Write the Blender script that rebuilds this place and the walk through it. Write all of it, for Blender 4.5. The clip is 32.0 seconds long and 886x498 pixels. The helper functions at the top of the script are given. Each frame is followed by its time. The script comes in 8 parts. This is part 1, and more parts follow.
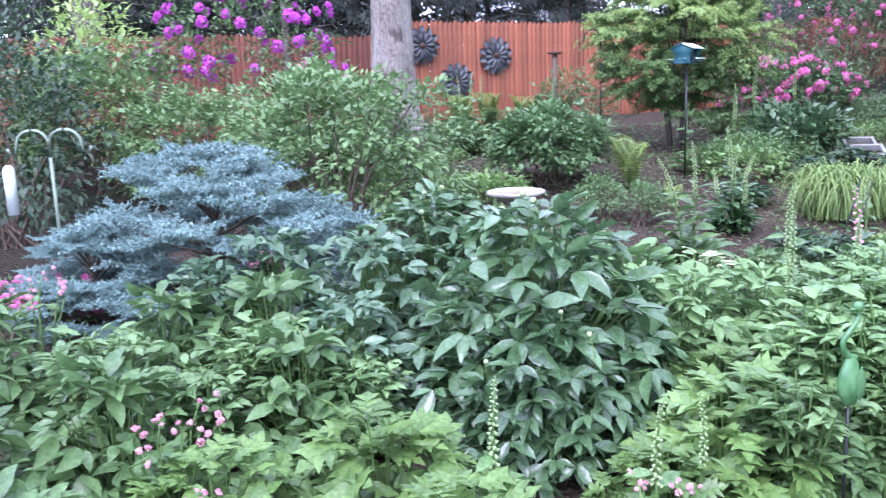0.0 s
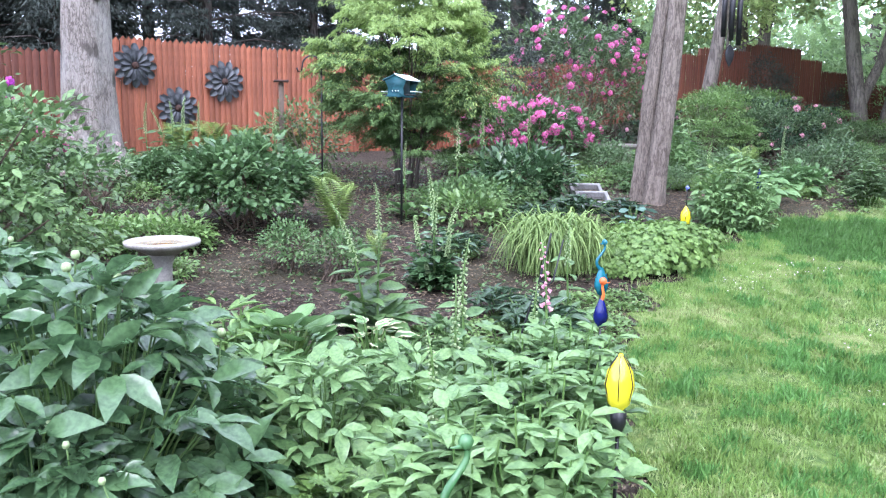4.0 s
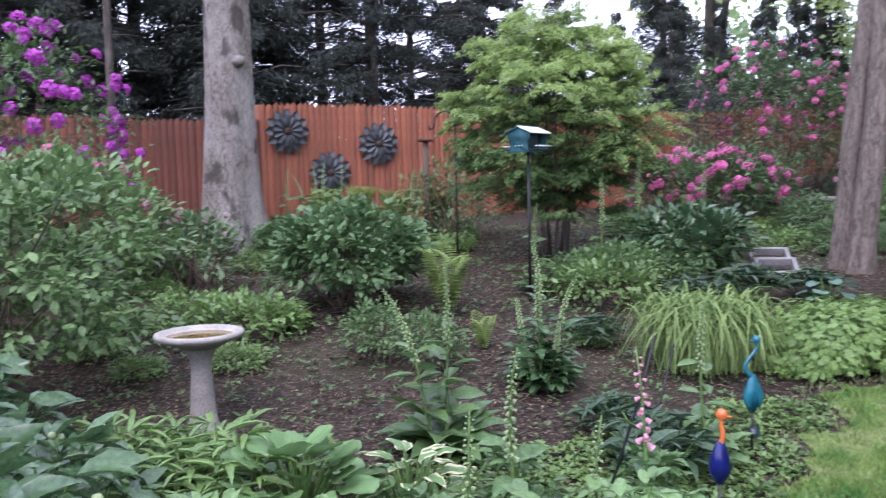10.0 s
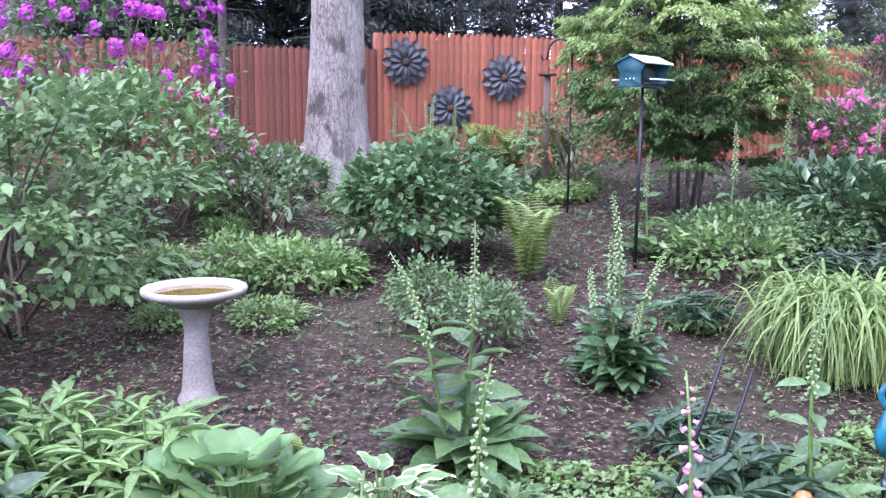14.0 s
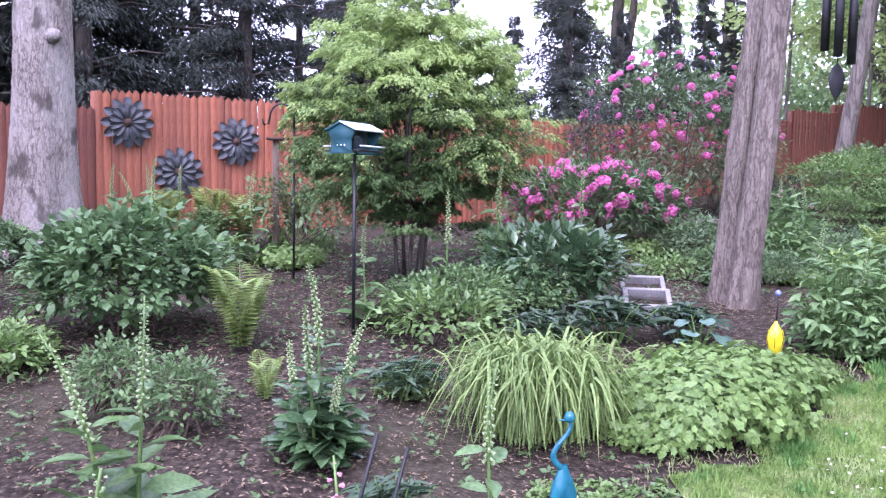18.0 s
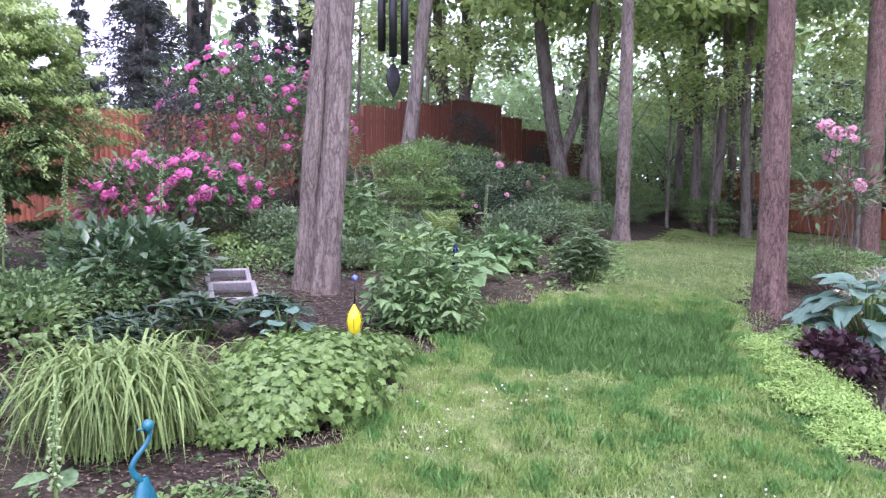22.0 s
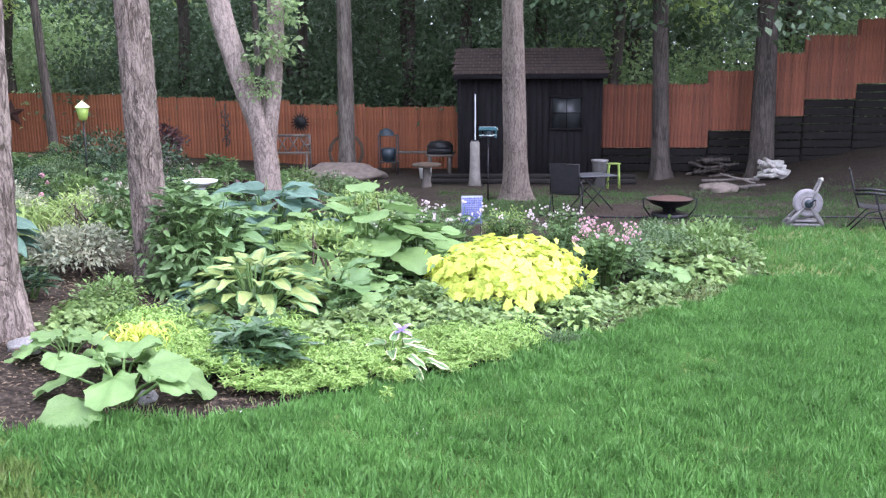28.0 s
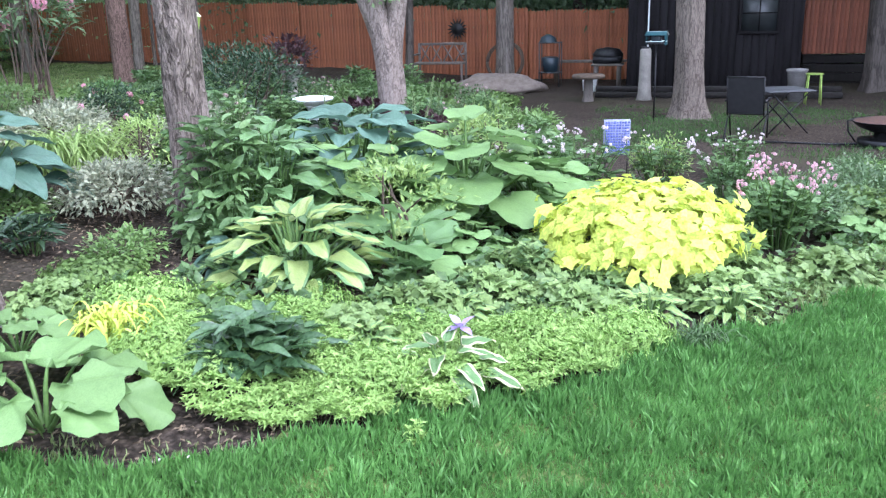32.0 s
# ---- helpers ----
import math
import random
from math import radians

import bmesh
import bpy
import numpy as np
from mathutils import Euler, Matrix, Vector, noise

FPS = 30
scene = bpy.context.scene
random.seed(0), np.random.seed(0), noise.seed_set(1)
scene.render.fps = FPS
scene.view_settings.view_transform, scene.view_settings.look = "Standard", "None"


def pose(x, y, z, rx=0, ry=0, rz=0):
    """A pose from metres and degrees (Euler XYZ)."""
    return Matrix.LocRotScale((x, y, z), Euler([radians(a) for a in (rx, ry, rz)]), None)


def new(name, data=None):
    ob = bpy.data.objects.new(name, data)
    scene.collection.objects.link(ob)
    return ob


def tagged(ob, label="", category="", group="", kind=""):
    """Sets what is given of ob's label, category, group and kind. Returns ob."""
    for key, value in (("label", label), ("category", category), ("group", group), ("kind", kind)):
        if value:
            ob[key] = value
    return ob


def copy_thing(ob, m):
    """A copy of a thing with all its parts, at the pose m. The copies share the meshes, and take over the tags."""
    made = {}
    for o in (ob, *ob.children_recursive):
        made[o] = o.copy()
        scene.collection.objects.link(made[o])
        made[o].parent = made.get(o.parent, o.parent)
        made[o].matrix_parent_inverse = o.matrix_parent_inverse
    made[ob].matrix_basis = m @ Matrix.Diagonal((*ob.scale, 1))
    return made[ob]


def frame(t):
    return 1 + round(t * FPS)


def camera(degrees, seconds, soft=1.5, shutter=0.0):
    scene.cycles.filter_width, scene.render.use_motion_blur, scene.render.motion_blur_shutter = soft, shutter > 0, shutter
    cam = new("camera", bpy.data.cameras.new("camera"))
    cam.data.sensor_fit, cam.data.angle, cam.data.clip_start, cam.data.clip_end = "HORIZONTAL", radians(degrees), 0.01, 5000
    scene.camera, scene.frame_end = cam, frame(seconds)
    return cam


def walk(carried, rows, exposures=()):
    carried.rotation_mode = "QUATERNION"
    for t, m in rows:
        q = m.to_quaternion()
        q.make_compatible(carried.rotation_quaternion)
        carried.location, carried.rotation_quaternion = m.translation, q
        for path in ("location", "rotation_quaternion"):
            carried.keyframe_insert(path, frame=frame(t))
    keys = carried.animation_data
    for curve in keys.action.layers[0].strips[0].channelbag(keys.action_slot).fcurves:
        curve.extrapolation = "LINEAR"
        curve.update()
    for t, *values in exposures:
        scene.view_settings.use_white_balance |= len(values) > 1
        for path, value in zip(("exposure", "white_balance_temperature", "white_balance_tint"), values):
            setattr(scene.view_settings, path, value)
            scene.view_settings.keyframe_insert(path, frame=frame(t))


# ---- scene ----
cam = camera(55.4, 32.0, soft=1.2, shutter=0.25)
METRES, EYE, TILT, LEAN, TURN = 7.4, 1.5, -11.0, 2.0, 0.0
EXPO = [(1.69, 5450, 34), (1.68, 5650, 23), (1.3, 5850, 31), (0.86, 5850, 32), (1.1, 5750, 29), (1.68, 5520, 41), (1.6, 5620, 46), (1.3, 5850, 43), (1.45, 5950, 31), (1.4, 5650, 22)]
ROWS = [
    (0.0, 0.0, 0.0, 0.0, 0.0, 0.0, -0.0),
    (0.5, 0.0153, 0.0164, 0.0021, -4.32, -1.01, 0.84),
    (1.0, 0.0397, 0.033, 0.0051, -6.55, -1.11, -0.38),
    (1.5, 0.0537, 0.0518, 0.0072, -9.38, -1.07, 0.33),
    (2.0, 0.0631, 0.0755, 0.0129, -12.48, -0.51, 1.72),
    (2.5, 0.0807, 0.0972, 0.0148, -14.59, -0.54, 1.65),
    (3.0, 0.1068, 0.1152, 0.019, -13.35, 0.57, 0.13),
    (3.5, 0.1222, 0.1373, 0.0215, -14.47, 1.93, 0.09),
    (5.5, 0.1884, 0.2085, 0.0386, -13.26, 2.99, 0.03),
    (6.0, 0.1979, 0.2311, 0.0476, -14.38, 6.15, 0.23),
    (6.5, 0.2068, 0.2432, 0.0527, -14.48, 7.92, 0.57),
    (7.0, 0.2144, 0.2471, 0.0549, -12.85, 8.66, 0.09),
    (7.5, 0.2214, 0.2484, 0.0553, -10.78, 9.06, -0.3),
    (8.0, 0.2276, 0.2479, 0.0539, -7.43, 8.38, -0.32),
    (8.5, 0.2333, 0.253, 0.0543, -5.09, 7.32, -0.08),
    (9.0, 0.2398, 0.2678, 0.0562, -5.72, 7.18, -0.14),
    (9.5, 0.2491, 0.2882, 0.0608, -6.36, 7.07, 0.72),
    (10.0, 0.263, 0.3032, 0.0614, -0.09, 6.11, -0.68),
    (10.5, 0.2792, 0.3187, 0.0618, 8.37, 3.85, -3.27),
    (11.0, 0.2872, 0.3312, 0.0628, 11.28, 2.01, -2.81),
    (11.5, 0.2917, 0.3511, 0.0677, 13.47, 1.83, -3.77),
    (12.0, 0.2976, 0.3683, 0.071, 15.02, 1.43, -4.14),
    (12.5, 0.3098, 0.3869, 0.0747, 19.1, 0.47, -5.24),
    (13.0, 0.3253, 0.4051, 0.0774, 19.97, -0.21, -5.75),
    (13.5, 0.3318, 0.4247, 0.0797, 14.86, -0.07, -5.2),
    (14.0, 0.3328, 0.4421, 0.0861, 10.54, 1.63, -4.57),
    (14.5, 0.3333, 0.4483, 0.0873, 9.01, 2.45, -4.52),
    (16.5, 0.3529, 0.4591, 0.0933, -0.18, 5.18, -2.51),
    (17.0, 0.358, 0.4611, 0.0942, -2.32, 5.94, -2.39),
    (17.5, 0.3642, 0.463, 0.0945, -4.15, 6.48, -2.46),
    (18.0, 0.3714, 0.4643, 0.0943, -5.59, 6.81, -1.91),
    (18.5, 0.3753, 0.4666, 0.0943, -8.41, 6.72, -0.8),
    (19.0, 0.3747, 0.4681, 0.0959, -13.39, 6.58, 0.4),
    (19.5, 0.3749, 0.4695, 0.096, -17.52, 6.3, 1.28),
    (20.0, 0.3741, 0.4676, 0.096, -20.02, 6.04, 2.04),
    (20.5, 0.3751, 0.4662, 0.0956, -23.31, 5.99, 2.77),
    (21.0, 0.3775, 0.4675, 0.0959, -26.93, 5.93, 3.22),
    (21.5, 0.3788, 0.4683, 0.0959, -29.52, 5.77, 3.72),
    (22.0, 0.3807, 0.4671, 0.096, -32.32, 5.71, 4.13),
    (22.5, 0.383, 0.4674, 0.0958, -35.33, 5.41, 4.61),
    (23.0, 0.3841, 0.4661, 0.0953, -38.14, 4.97, 5.46),
    (23.5, 0.3857, 0.4651, 0.0951, -41.13, 4.56, 6.39),
    (24.0, 0.3877, 0.4636, 0.0938, -45.63, 3.73, 7.22),
    (24.5, 0.3925, 0.4623, 0.0924, -52.72, 1.81, 8.29),
    (26.5, 0.4256, 0.4303, 0.082, -68.52, -3.49, 9.14),
    (27.0, 0.438, 0.4297, 0.0809, -73.13, -4.54, 10.25),
    (27.5, 0.4609, 0.4356, 0.0821, -81.16, -5.8, 10.76),
    (28.0, 0.4799, 0.439, 0.0819, -85.72, -7.72, 11.16),
    (28.5, 0.5023, 0.4315, 0.0786, -84.82, -8.54, 10.54),
    (29.0, 0.5268, 0.4207, 0.0797, -82.45, -8.45, 9.82),
    (29.5, 0.5505, 0.4188, 0.0775, -80.73, -8.19, 10.18),
    (30.0, 0.582, 0.4192, 0.0779, -80.05, -8.77, 10.67),
    (30.5, 0.6093, 0.4129, 0.0732, -77.35, -10.8, 10.18),
    (31.0, 0.6446, 0.3964, 0.071, -74.92, -12.21, 9.9),
    (31.5, 0.6709, 0.3933, 0.0689, -73.6, -12.21, 11.12),
    (32.0, 0.702, 0.3964, 0.0731, -73.11, -11.36, 11.63),
]
walk(cam, [(t, pose(0, 0, EYE, TILT, LEAN, TURN) @ pose(METRES * x, METRES * y, METRES * z, 90 + pitch, roll, yaw)) for t, x, y, z, yaw, pitch, roll in ROWS],
     exposures=[(0.0, *EXPO[0]), (3.5, *EXPO[1]), (6.4, *EXPO[2]), (7.2, 1.05, 5850, 31), (9.5, *EXPO[3]), (11.0, *EXPO[4]), (14.5, *EXPO[5]), (18.0, *EXPO[6]), (20.5, 1.43, 5720, 44), (23.0, *EXPO[7]), (24.5, 1.2, 5880, 39), (26.5, 1.52, 5940, 33), (27.5, *EXPO[8]), (32.0, *EXPO[9])])

# ---- light ----
SUN_ELEV, SUN_ROT = 52.0, 195.0     # degrees; rotation clockwise from +y
world = bpy.data.worlds.new("overcast_sky")
scene.world = world
world.use_nodes = True
wn, wl = world.node_tree.nodes, world.node_tree.links
wn.clear()
sky = wn.new("ShaderNodeTexSky")
sky.sky_type, sky.sun_disc = "NISHITA", False
sky.sun_elevation, sky.sun_rotation = radians(SUN_ELEV), radians(SUN_ROT)
sky.air_density, sky.dust_density = 1.0, 1.5
soft = wn.new("ShaderNodeMix")
soft.data_type = "RGBA"
soft.inputs[0].default_value = 0.8           # cloud veil over the blue
soft.inputs[7].default_value = (11.5, 12.6, 14.0, 1)
bg = wn.new("ShaderNodeBackground")
bg.inputs["Strength"].default_value = 0.15
wo = wn.new("ShaderNodeOutputWorld")
wl.new(sky.outputs[0], soft.inputs[6])
wl.new(soft.outputs[2], bg.inputs["Color"])
wl.new(bg.outputs[0], wo.inputs["Surface"])
sun_data = bpy.data.lights.new("sun", "SUN")
sun_data.energy, sun_data.angle, sun_data.color = 1.5, radians(30), (1.0, 0.97, 0.92)
sun = new("sun", sun_data)
_az, _el = radians(SUN_ROT), radians(SUN_ELEV)
_to = Vector((math.sin(_az) * math.cos(_el), math.cos(_az) * math.cos(_el), math.sin(_el)))
sun.rotation_euler = (-_to).to_track_quat("-Z", "Y").to_euler()
sun.location = (0, 0, 20)

# ---- materials ----
MATS = {}


def nodes_for(name):
    m = bpy.data.materials.new(name)
    m.use_nodes = True
    nt = m.node_tree
    nt.nodes.clear()
    out = nt.nodes.new("ShaderNodeOutputMaterial")
    MATS[name] = m
    return m, nt, out


def nd(nt, kind, **vals):
    n = nt.nodes.new(kind)
    for k, v in vals.items():
        n.inputs[k.replace("_", " ")].default_value = v
    return n


def ramp(nt, src, stops):
    r = nt.nodes.new("ShaderNodeValToRGB")
    els = r.color_ramp.elements
    while len(els) < len(stops):
        els.new(0.5)
    for e, (p, c) in zip(els, stops):
        e.position, e.color = p, (*c, 1)
    nt.links.new(src, r.inputs[0])
    return r.outputs[0]


def mixc(nt, fac, a, b, blend="MIX"):
    m = nt.nodes.new("ShaderNodeMix")
    m.data_type, m.blend_type = "RGBA", blend
    for s, v in ((m.inputs[0], fac), (m.inputs[6], a), (m.inputs[7], b)):
        if hasattr(v, "links"):
            nt.links.new(v, s)
        elif isinstance(v, (int, float)):
            s.default_value = v
        else:
            s.default_value = (*v, 1)
    return m.outputs[2]


def tex(nt, kind="noise", scale=5.0, stretch=(1, 1, 1), detail=4.0, coords="Object"):
    tc = nt.nodes.new("ShaderNodeTexCoord")
    mp = nt.nodes.new("ShaderNodeMapping")
    mp.inputs["Scale"].default_value = stretch
    nt.links.new(tc.outputs[coords], mp.inputs[0])
    if kind == "noise":
        n = nd(nt, "ShaderNodeTexNoise", Scale=scale, Detail=detail)
        nt.links.new(mp.outputs[0], n.inputs["Vector"])
        return n.outputs["Fac"]
    n = nt.nodes.new("ShaderNodeTexVoronoi")
    n.inputs["Scale"].default_value = scale
    if kind == "crack":
        n.feature = "DISTANCE_TO_EDGE"
    nt.links.new(mp.outputs[0], n.inputs["Vector"])
    return n.outputs["Distance"]


def bump(nt, height, strength=0.4, dist=0.02):
    b = nd(nt, "ShaderNodeBump", Strength=strength, Distance=dist)
    nt.links.new(height, b.inputs["Height"])
    return b.outputs[0]


def leaf_mat(name, dark, light, rough=0.40, glow=0.28, tip=None, spec=0.32):
    """Foliage: each leaf its own tone, a little mottled, light passing through."""
    if name.startswith("lf_") or name.startswith("grass"):
        dark, light = (tuple(min(.9, c * k * .93 + .07 * t[1]) for c, k in zip(t, (1.12 if name.startswith("grass") else 1.38, 1.13, 1.45 if t[2] < .6 * t[1] else 1.0))) for t in (dark, light))
    m, nt, out = nodes_for(name)
    geo = nt.nodes.new("ShaderNodeNewGeometry")
    stops = [(0.0, dark), (0.8, light)] + ([(1.0, tip)] if tip else [])
    col = ramp(nt, geo.outputs["Random Per Island"], stops)
    big = tex(nt, "noise", 2.2)
    col = mixc(nt, 0.5, col, ramp(nt, big, [(0.3, tuple(c * 0.7 for c in dark)), (0.7, light)]))
    fine = tex(nt, "noise", 60.0)
    col = mixc(nt, 0.35, col, ramp(nt, fine, [(0.35, tuple(c * 0.7 for c in dark)), (0.65, tuple(min(1, c * 1.15) for c in light))]))
    info = nt.nodes.new("ShaderNodeObjectInfo")
    hs = nt.nodes.new("ShaderNodeHueSaturation")
    mr = nd(nt, "ShaderNodeMapRange")
    mr.inputs[3].default_value, mr.inputs[4].default_value = 0.86, 1.14
    nt.links.new(info.outputs["Random"], mr.inputs[0])
    nt.links.new(mr.outputs[0], hs.inputs["Value"])
    nt.links.new(col, hs.inputs["Color"])
    p = nd(nt, "ShaderNodeBsdfPrincipled", Roughness=rough * .85)
    p.inputs["Specular IOR Level"].default_value = spec
    nt.links.new(hs.outputs[0], p.inputs["Base Color"])
    nt.links.new(bump(nt, fine, 0.25, 0.004), p.inputs["Normal"])
    tr = nt.nodes.new("ShaderNodeBsdfTranslucent")
    nt.links.new(hs.outputs[0], tr.inputs["Color"])
    mx = nt.nodes.new("ShaderNodeMixShader")
    mx.inputs[0].default_value = glow
    nt.links.new(p.outputs[0], mx.inputs[1])
    nt.links.new(tr.outputs[0], mx.inputs[2])
    nt.links.new(mx.outputs[0], out.inputs[0])
    return m


def solid(name, a, b, rough=0.6, metal=0.0, scale=12.0, stretch=(1, 1, 1), bumps=0.3, dist=0.005, vary=0.12, coat=0.0, fine=90.0, spec=0.5):
    """Opaque surface: two tones in patches, fine grain, a tone of its own for each piece."""
    m, nt, out = nodes_for(name)
    n1 = tex(nt, "noise", scale, stretch, 6)
    n2 = tex(nt, "noise", fine, stretch, 3)
    col = ramp(nt, n1, [(0.3, a), (0.7, b)])
    col = mixc(nt, 0.3, col, ramp(nt, n2, [(0.35, tuple(c * 0.6 for c in a)), (0.65, tuple(min(1, c * 1.2) for c in b))]))
    info = nt.nodes.new("ShaderNodeObjectInfo")
    hs = nt.nodes.new("ShaderNodeHueSaturation")
    mr = nd(nt, "ShaderNodeMapRange")
    mr.inputs[3].default_value, mr.inputs[4].default_value = 1 - vary, 1 + vary
    nt.links.new(info.outputs["Random"], mr.inputs[0])
    nt.links.new(mr.outputs[0], hs.inputs["Value"])
    nt.links.new(col, hs.inputs["Color"])
    p = nd(nt, "ShaderNodeBsdfPrincipled", Roughness=rough, Metallic=metal)
    p.inputs["Coat Weight"].default_value = coat
    p.inputs["Specular IOR Level"].default_value = spec
    nt.links.new(hs.outputs[0], p.inputs["Base Color"])
    nt.links.new(bump(nt, mixc(nt, 0.5, n1, n2), bumps, dist), p.inputs["Normal"])
    nt.links.new(p.outputs[0], out.inputs[0])
    return m


def bark_mat(name, dark, light, scale=9.0, deep=0.05, long=0.16, lichen=None):
    """Furrowed bark: interlacing upright furrows at two sizes, flaky grain, stains."""
    m, nt, out = nodes_for(name)
    tc = nt.nodes.new("ShaderNodeTexCoord")
    mp = nt.nodes.new("ShaderNodeMapping")
    mp.inputs["Scale"].default_value = (1, 1, long)
    nt.links.new(tc.outputs["Object"], mp.inputs[0])

    def furrows(sc, wide, rough):
        n = nd(nt, "ShaderNodeTexNoise", Scale=sc, Detail=3.0, Roughness=rough, Distortion=0.7)
        nt.links.new(mp.outputs[0], n.inputs["Vector"])
        return ramp(nt, n.outputs["Fac"], [(0.5 - wide, (1, 1, 1)), (0.5 - wide * .25, (0, 0, 0)), (0.5 + wide * .25, (0, 0, 0)), (0.5 + wide, (1, 1, 1))])

    big = furrows(scale * .6, .055, .55)
    small = furrows(scale * 1.4, .075, .6)
    flaky = tex(nt, "noise", scale * 2.6, (1, 1, long * 2.2), 8)
    patch = tex(nt, "noise", 2.3, (1, 1, 0.6), 6)
    fine = tex(nt, "noise", 70.0, (1, 1, 0.4), 6)
    ridge = mixc(nt, 0.42, big, small)
    height = mixc(nt, 0.45, ridge, flaky)
    col = ramp(nt, height, [(0.12, tuple(c * 0.35 for c in dark)), (0.42, dark), (0.78, light)])
    col = mixc(nt, 0.25, col, ramp(nt, fine, [(0.3, dark), (0.7, light)]))
    col = mixc(nt, 0.25, col, ramp(nt, patch, [(0.35, tuple(c * 0.7 for c in dark)), (0.65, light)]))
    if lichen:
        col = mixc(nt, ramp(nt, patch, [(0.45, (0, 0, 0)), (0.6, (0.4, 0.4, 0.4))]), col, lichen)
        col = mixc(nt, ramp(nt, tex(nt, "noise", 3.6, (1, 1, .55), 8), [(0.575, (0, 0, 0)), (0.64, (0.8, 0.8, 0.8))]), col, tuple(c * .5 for c in dark))
    p = nd(nt, "ShaderNodeBsdfPrincipled", Roughness=0.9)
    p.inputs["Specular IOR Level"].default_value = 0.2
    nt.links.new(col, p.inputs["Base Color"])
    nt.links.new(bump(nt, mixc(nt, 0.2, height, fine), 0.9, deep * .5), p.inputs["Normal"])
    nt.links.new(p.outputs[0], out.inputs[0])
    return m


def glass_mat(name, a, b, rough=0.08, glow=0.35):
    """Coloured art glass: glossy, light passing through."""
    m, nt, out = nodes_for(name)
    sw = tex(nt, "noise", 14.0, (1, 1, 0.35), 3)
    col = ramp(nt, sw, [(0.35, a), (0.65, b)])
    p = nd(nt, "ShaderNodeBsdfPrincipled", Roughness=rough)
    p.inputs["Coat Weight"].default_value = 0.6
    nt.links.new(col, p.inputs["Base Color"])
    tr = nt.nodes.new("ShaderNodeBsdfTranslucent")
    nt.links.new(col, tr.inputs["Color"])
    mx = nt.nodes.new("ShaderNodeMixShader")
    mx.inputs[0].default_value = glow
    nt.links.new(p.outputs[0], mx.inputs[1])
    nt.links.new(tr.outputs[0], mx.inputs[2])
    nt.links.new(mx.outputs[0], out.inputs[0])
    return m


leaf_mat("lf_mid", (0.026, 0.078, 0.020), (0.105, 0.225, 0.055), spec=0.28)
leaf_mat("lf_spray", (0.034, 0.095, 0.024), (0.125, 0.255, 0.068), rough=0.5, spec=0.22)
leaf_mat("lf_shrub", (0.034, 0.085, 0.026), (0.115, 0.22, 0.070), rough=0.38)
leaf_mat("lf_dark", (0.014, 0.040, 0.016), (0.045, 0.10, 0.038), rough=0.32)
leaf_mat("lf_peony", (0.012, 0.045, 0.014), (0.075, 0.175, 0.052), rough=0.27, spec=0.5)
leaf_mat("lf_fresh", (0.045, 0.12, 0.025), (0.14, 0.28, 0.055), spec=0.35)
leaf_mat("lf_lime", (0.125, 0.27, 0.045), (0.31, 0.51, 0.115), glow=0.35)
leaf_mat("lf_woodruff", (0.095, 0.25, 0.033), (0.30, 0.53, 0.11), glow=0.35, rough=0.6, spec=0.18)
leaf_mat("lf_gold", (0.24, 0.40, 0.03), (0.57, 0.74, 0.10), glow=0.35, rough=0.75, spec=0.2)
# upper and outer maple leaves brighter as if lit, lower and inner ones shaded
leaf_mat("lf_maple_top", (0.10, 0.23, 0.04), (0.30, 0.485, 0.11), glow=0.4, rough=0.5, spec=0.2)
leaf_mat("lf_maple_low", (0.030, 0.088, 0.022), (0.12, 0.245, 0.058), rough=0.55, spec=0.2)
leaf_mat("lf_hosta", (0.05, 0.15, 0.035), (0.13, 0.28, 0.075), rough=0.4)
leaf_mat("lf_hosta_gold", (0.14, 0.27, 0.05), (0.32, 0.48, 0.115), rough=0.45, glow=0.3)
leaf_mat("lf_hosta_blue", (0.036, 0.108, 0.085), (0.105, 0.228, 0.185), rough=0.5, spec=0.25)
leaf_mat("lf_big", (0.075, 0.19, 0.04), (0.17, 0.34, 0.085), rough=0.5, spec=0.3)
leaf_mat("lf_cream", (0.28, 0.36, 0.20), (0.48, 0.55, 0.34), rough=0.5)
leaf_mat("lf_silver", (0.055, 0.125, 0.06), (0.37, 0.45, 0.335), rough=0.55)
leaf_mat("lf_purple", (0.014, 0.010, 0.013), (0.056, 0.028, 0.040), rough=0.4, glow=0.15)
leaf_mat("lf_spruce", (0.036, 0.10, 0.105), (0.18, 0.33, 0.34), rough=0.6, glow=0.1)
leaf_mat("lf_barren", (0.038, 0.11, 0.018), (0.145, 0.285, 0.05), rough=0.5, spec=0.25)
leaf_mat("petal_faded", (0.40, 0.26, 0.27), (0.66, 0.50, 0.50), rough=0.6, glow=0.3)
leaf_mat("petal_blush", (0.66, 0.34, 0.42), (0.88, 0.62, 0.68), rough=0.5, glow=0.35)
leaf_mat("lf_geranium", (0.072, 0.168, 0.036), (0.215, 0.375, 0.09), rough=0.5, spec=0.3)
leaf_mat("lf_phlox", (0.046, 0.128, 0.03), (0.14, 0.28, 0.074), spec=0.28)
leaf_mat("lf_hydrangea", (0.020, 0.066, 0.018), (0.088, 0.19, 0.052), rough=0.42, spec=0.25)
leaf_mat("lf_cut", (0.024, 0.073, 0.015), (0.112, 0.235, 0.04), spec=0.3)
leaf_mat("lf_glossy", (0.026, 0.078, 0.03), (0.105, 0.215, 0.09), rough=0.24)
leaf_mat("lf_rose", (0.024, 0.076, 0.018), (0.135, 0.27, 0.07), rough=0.42, spec=0.28)
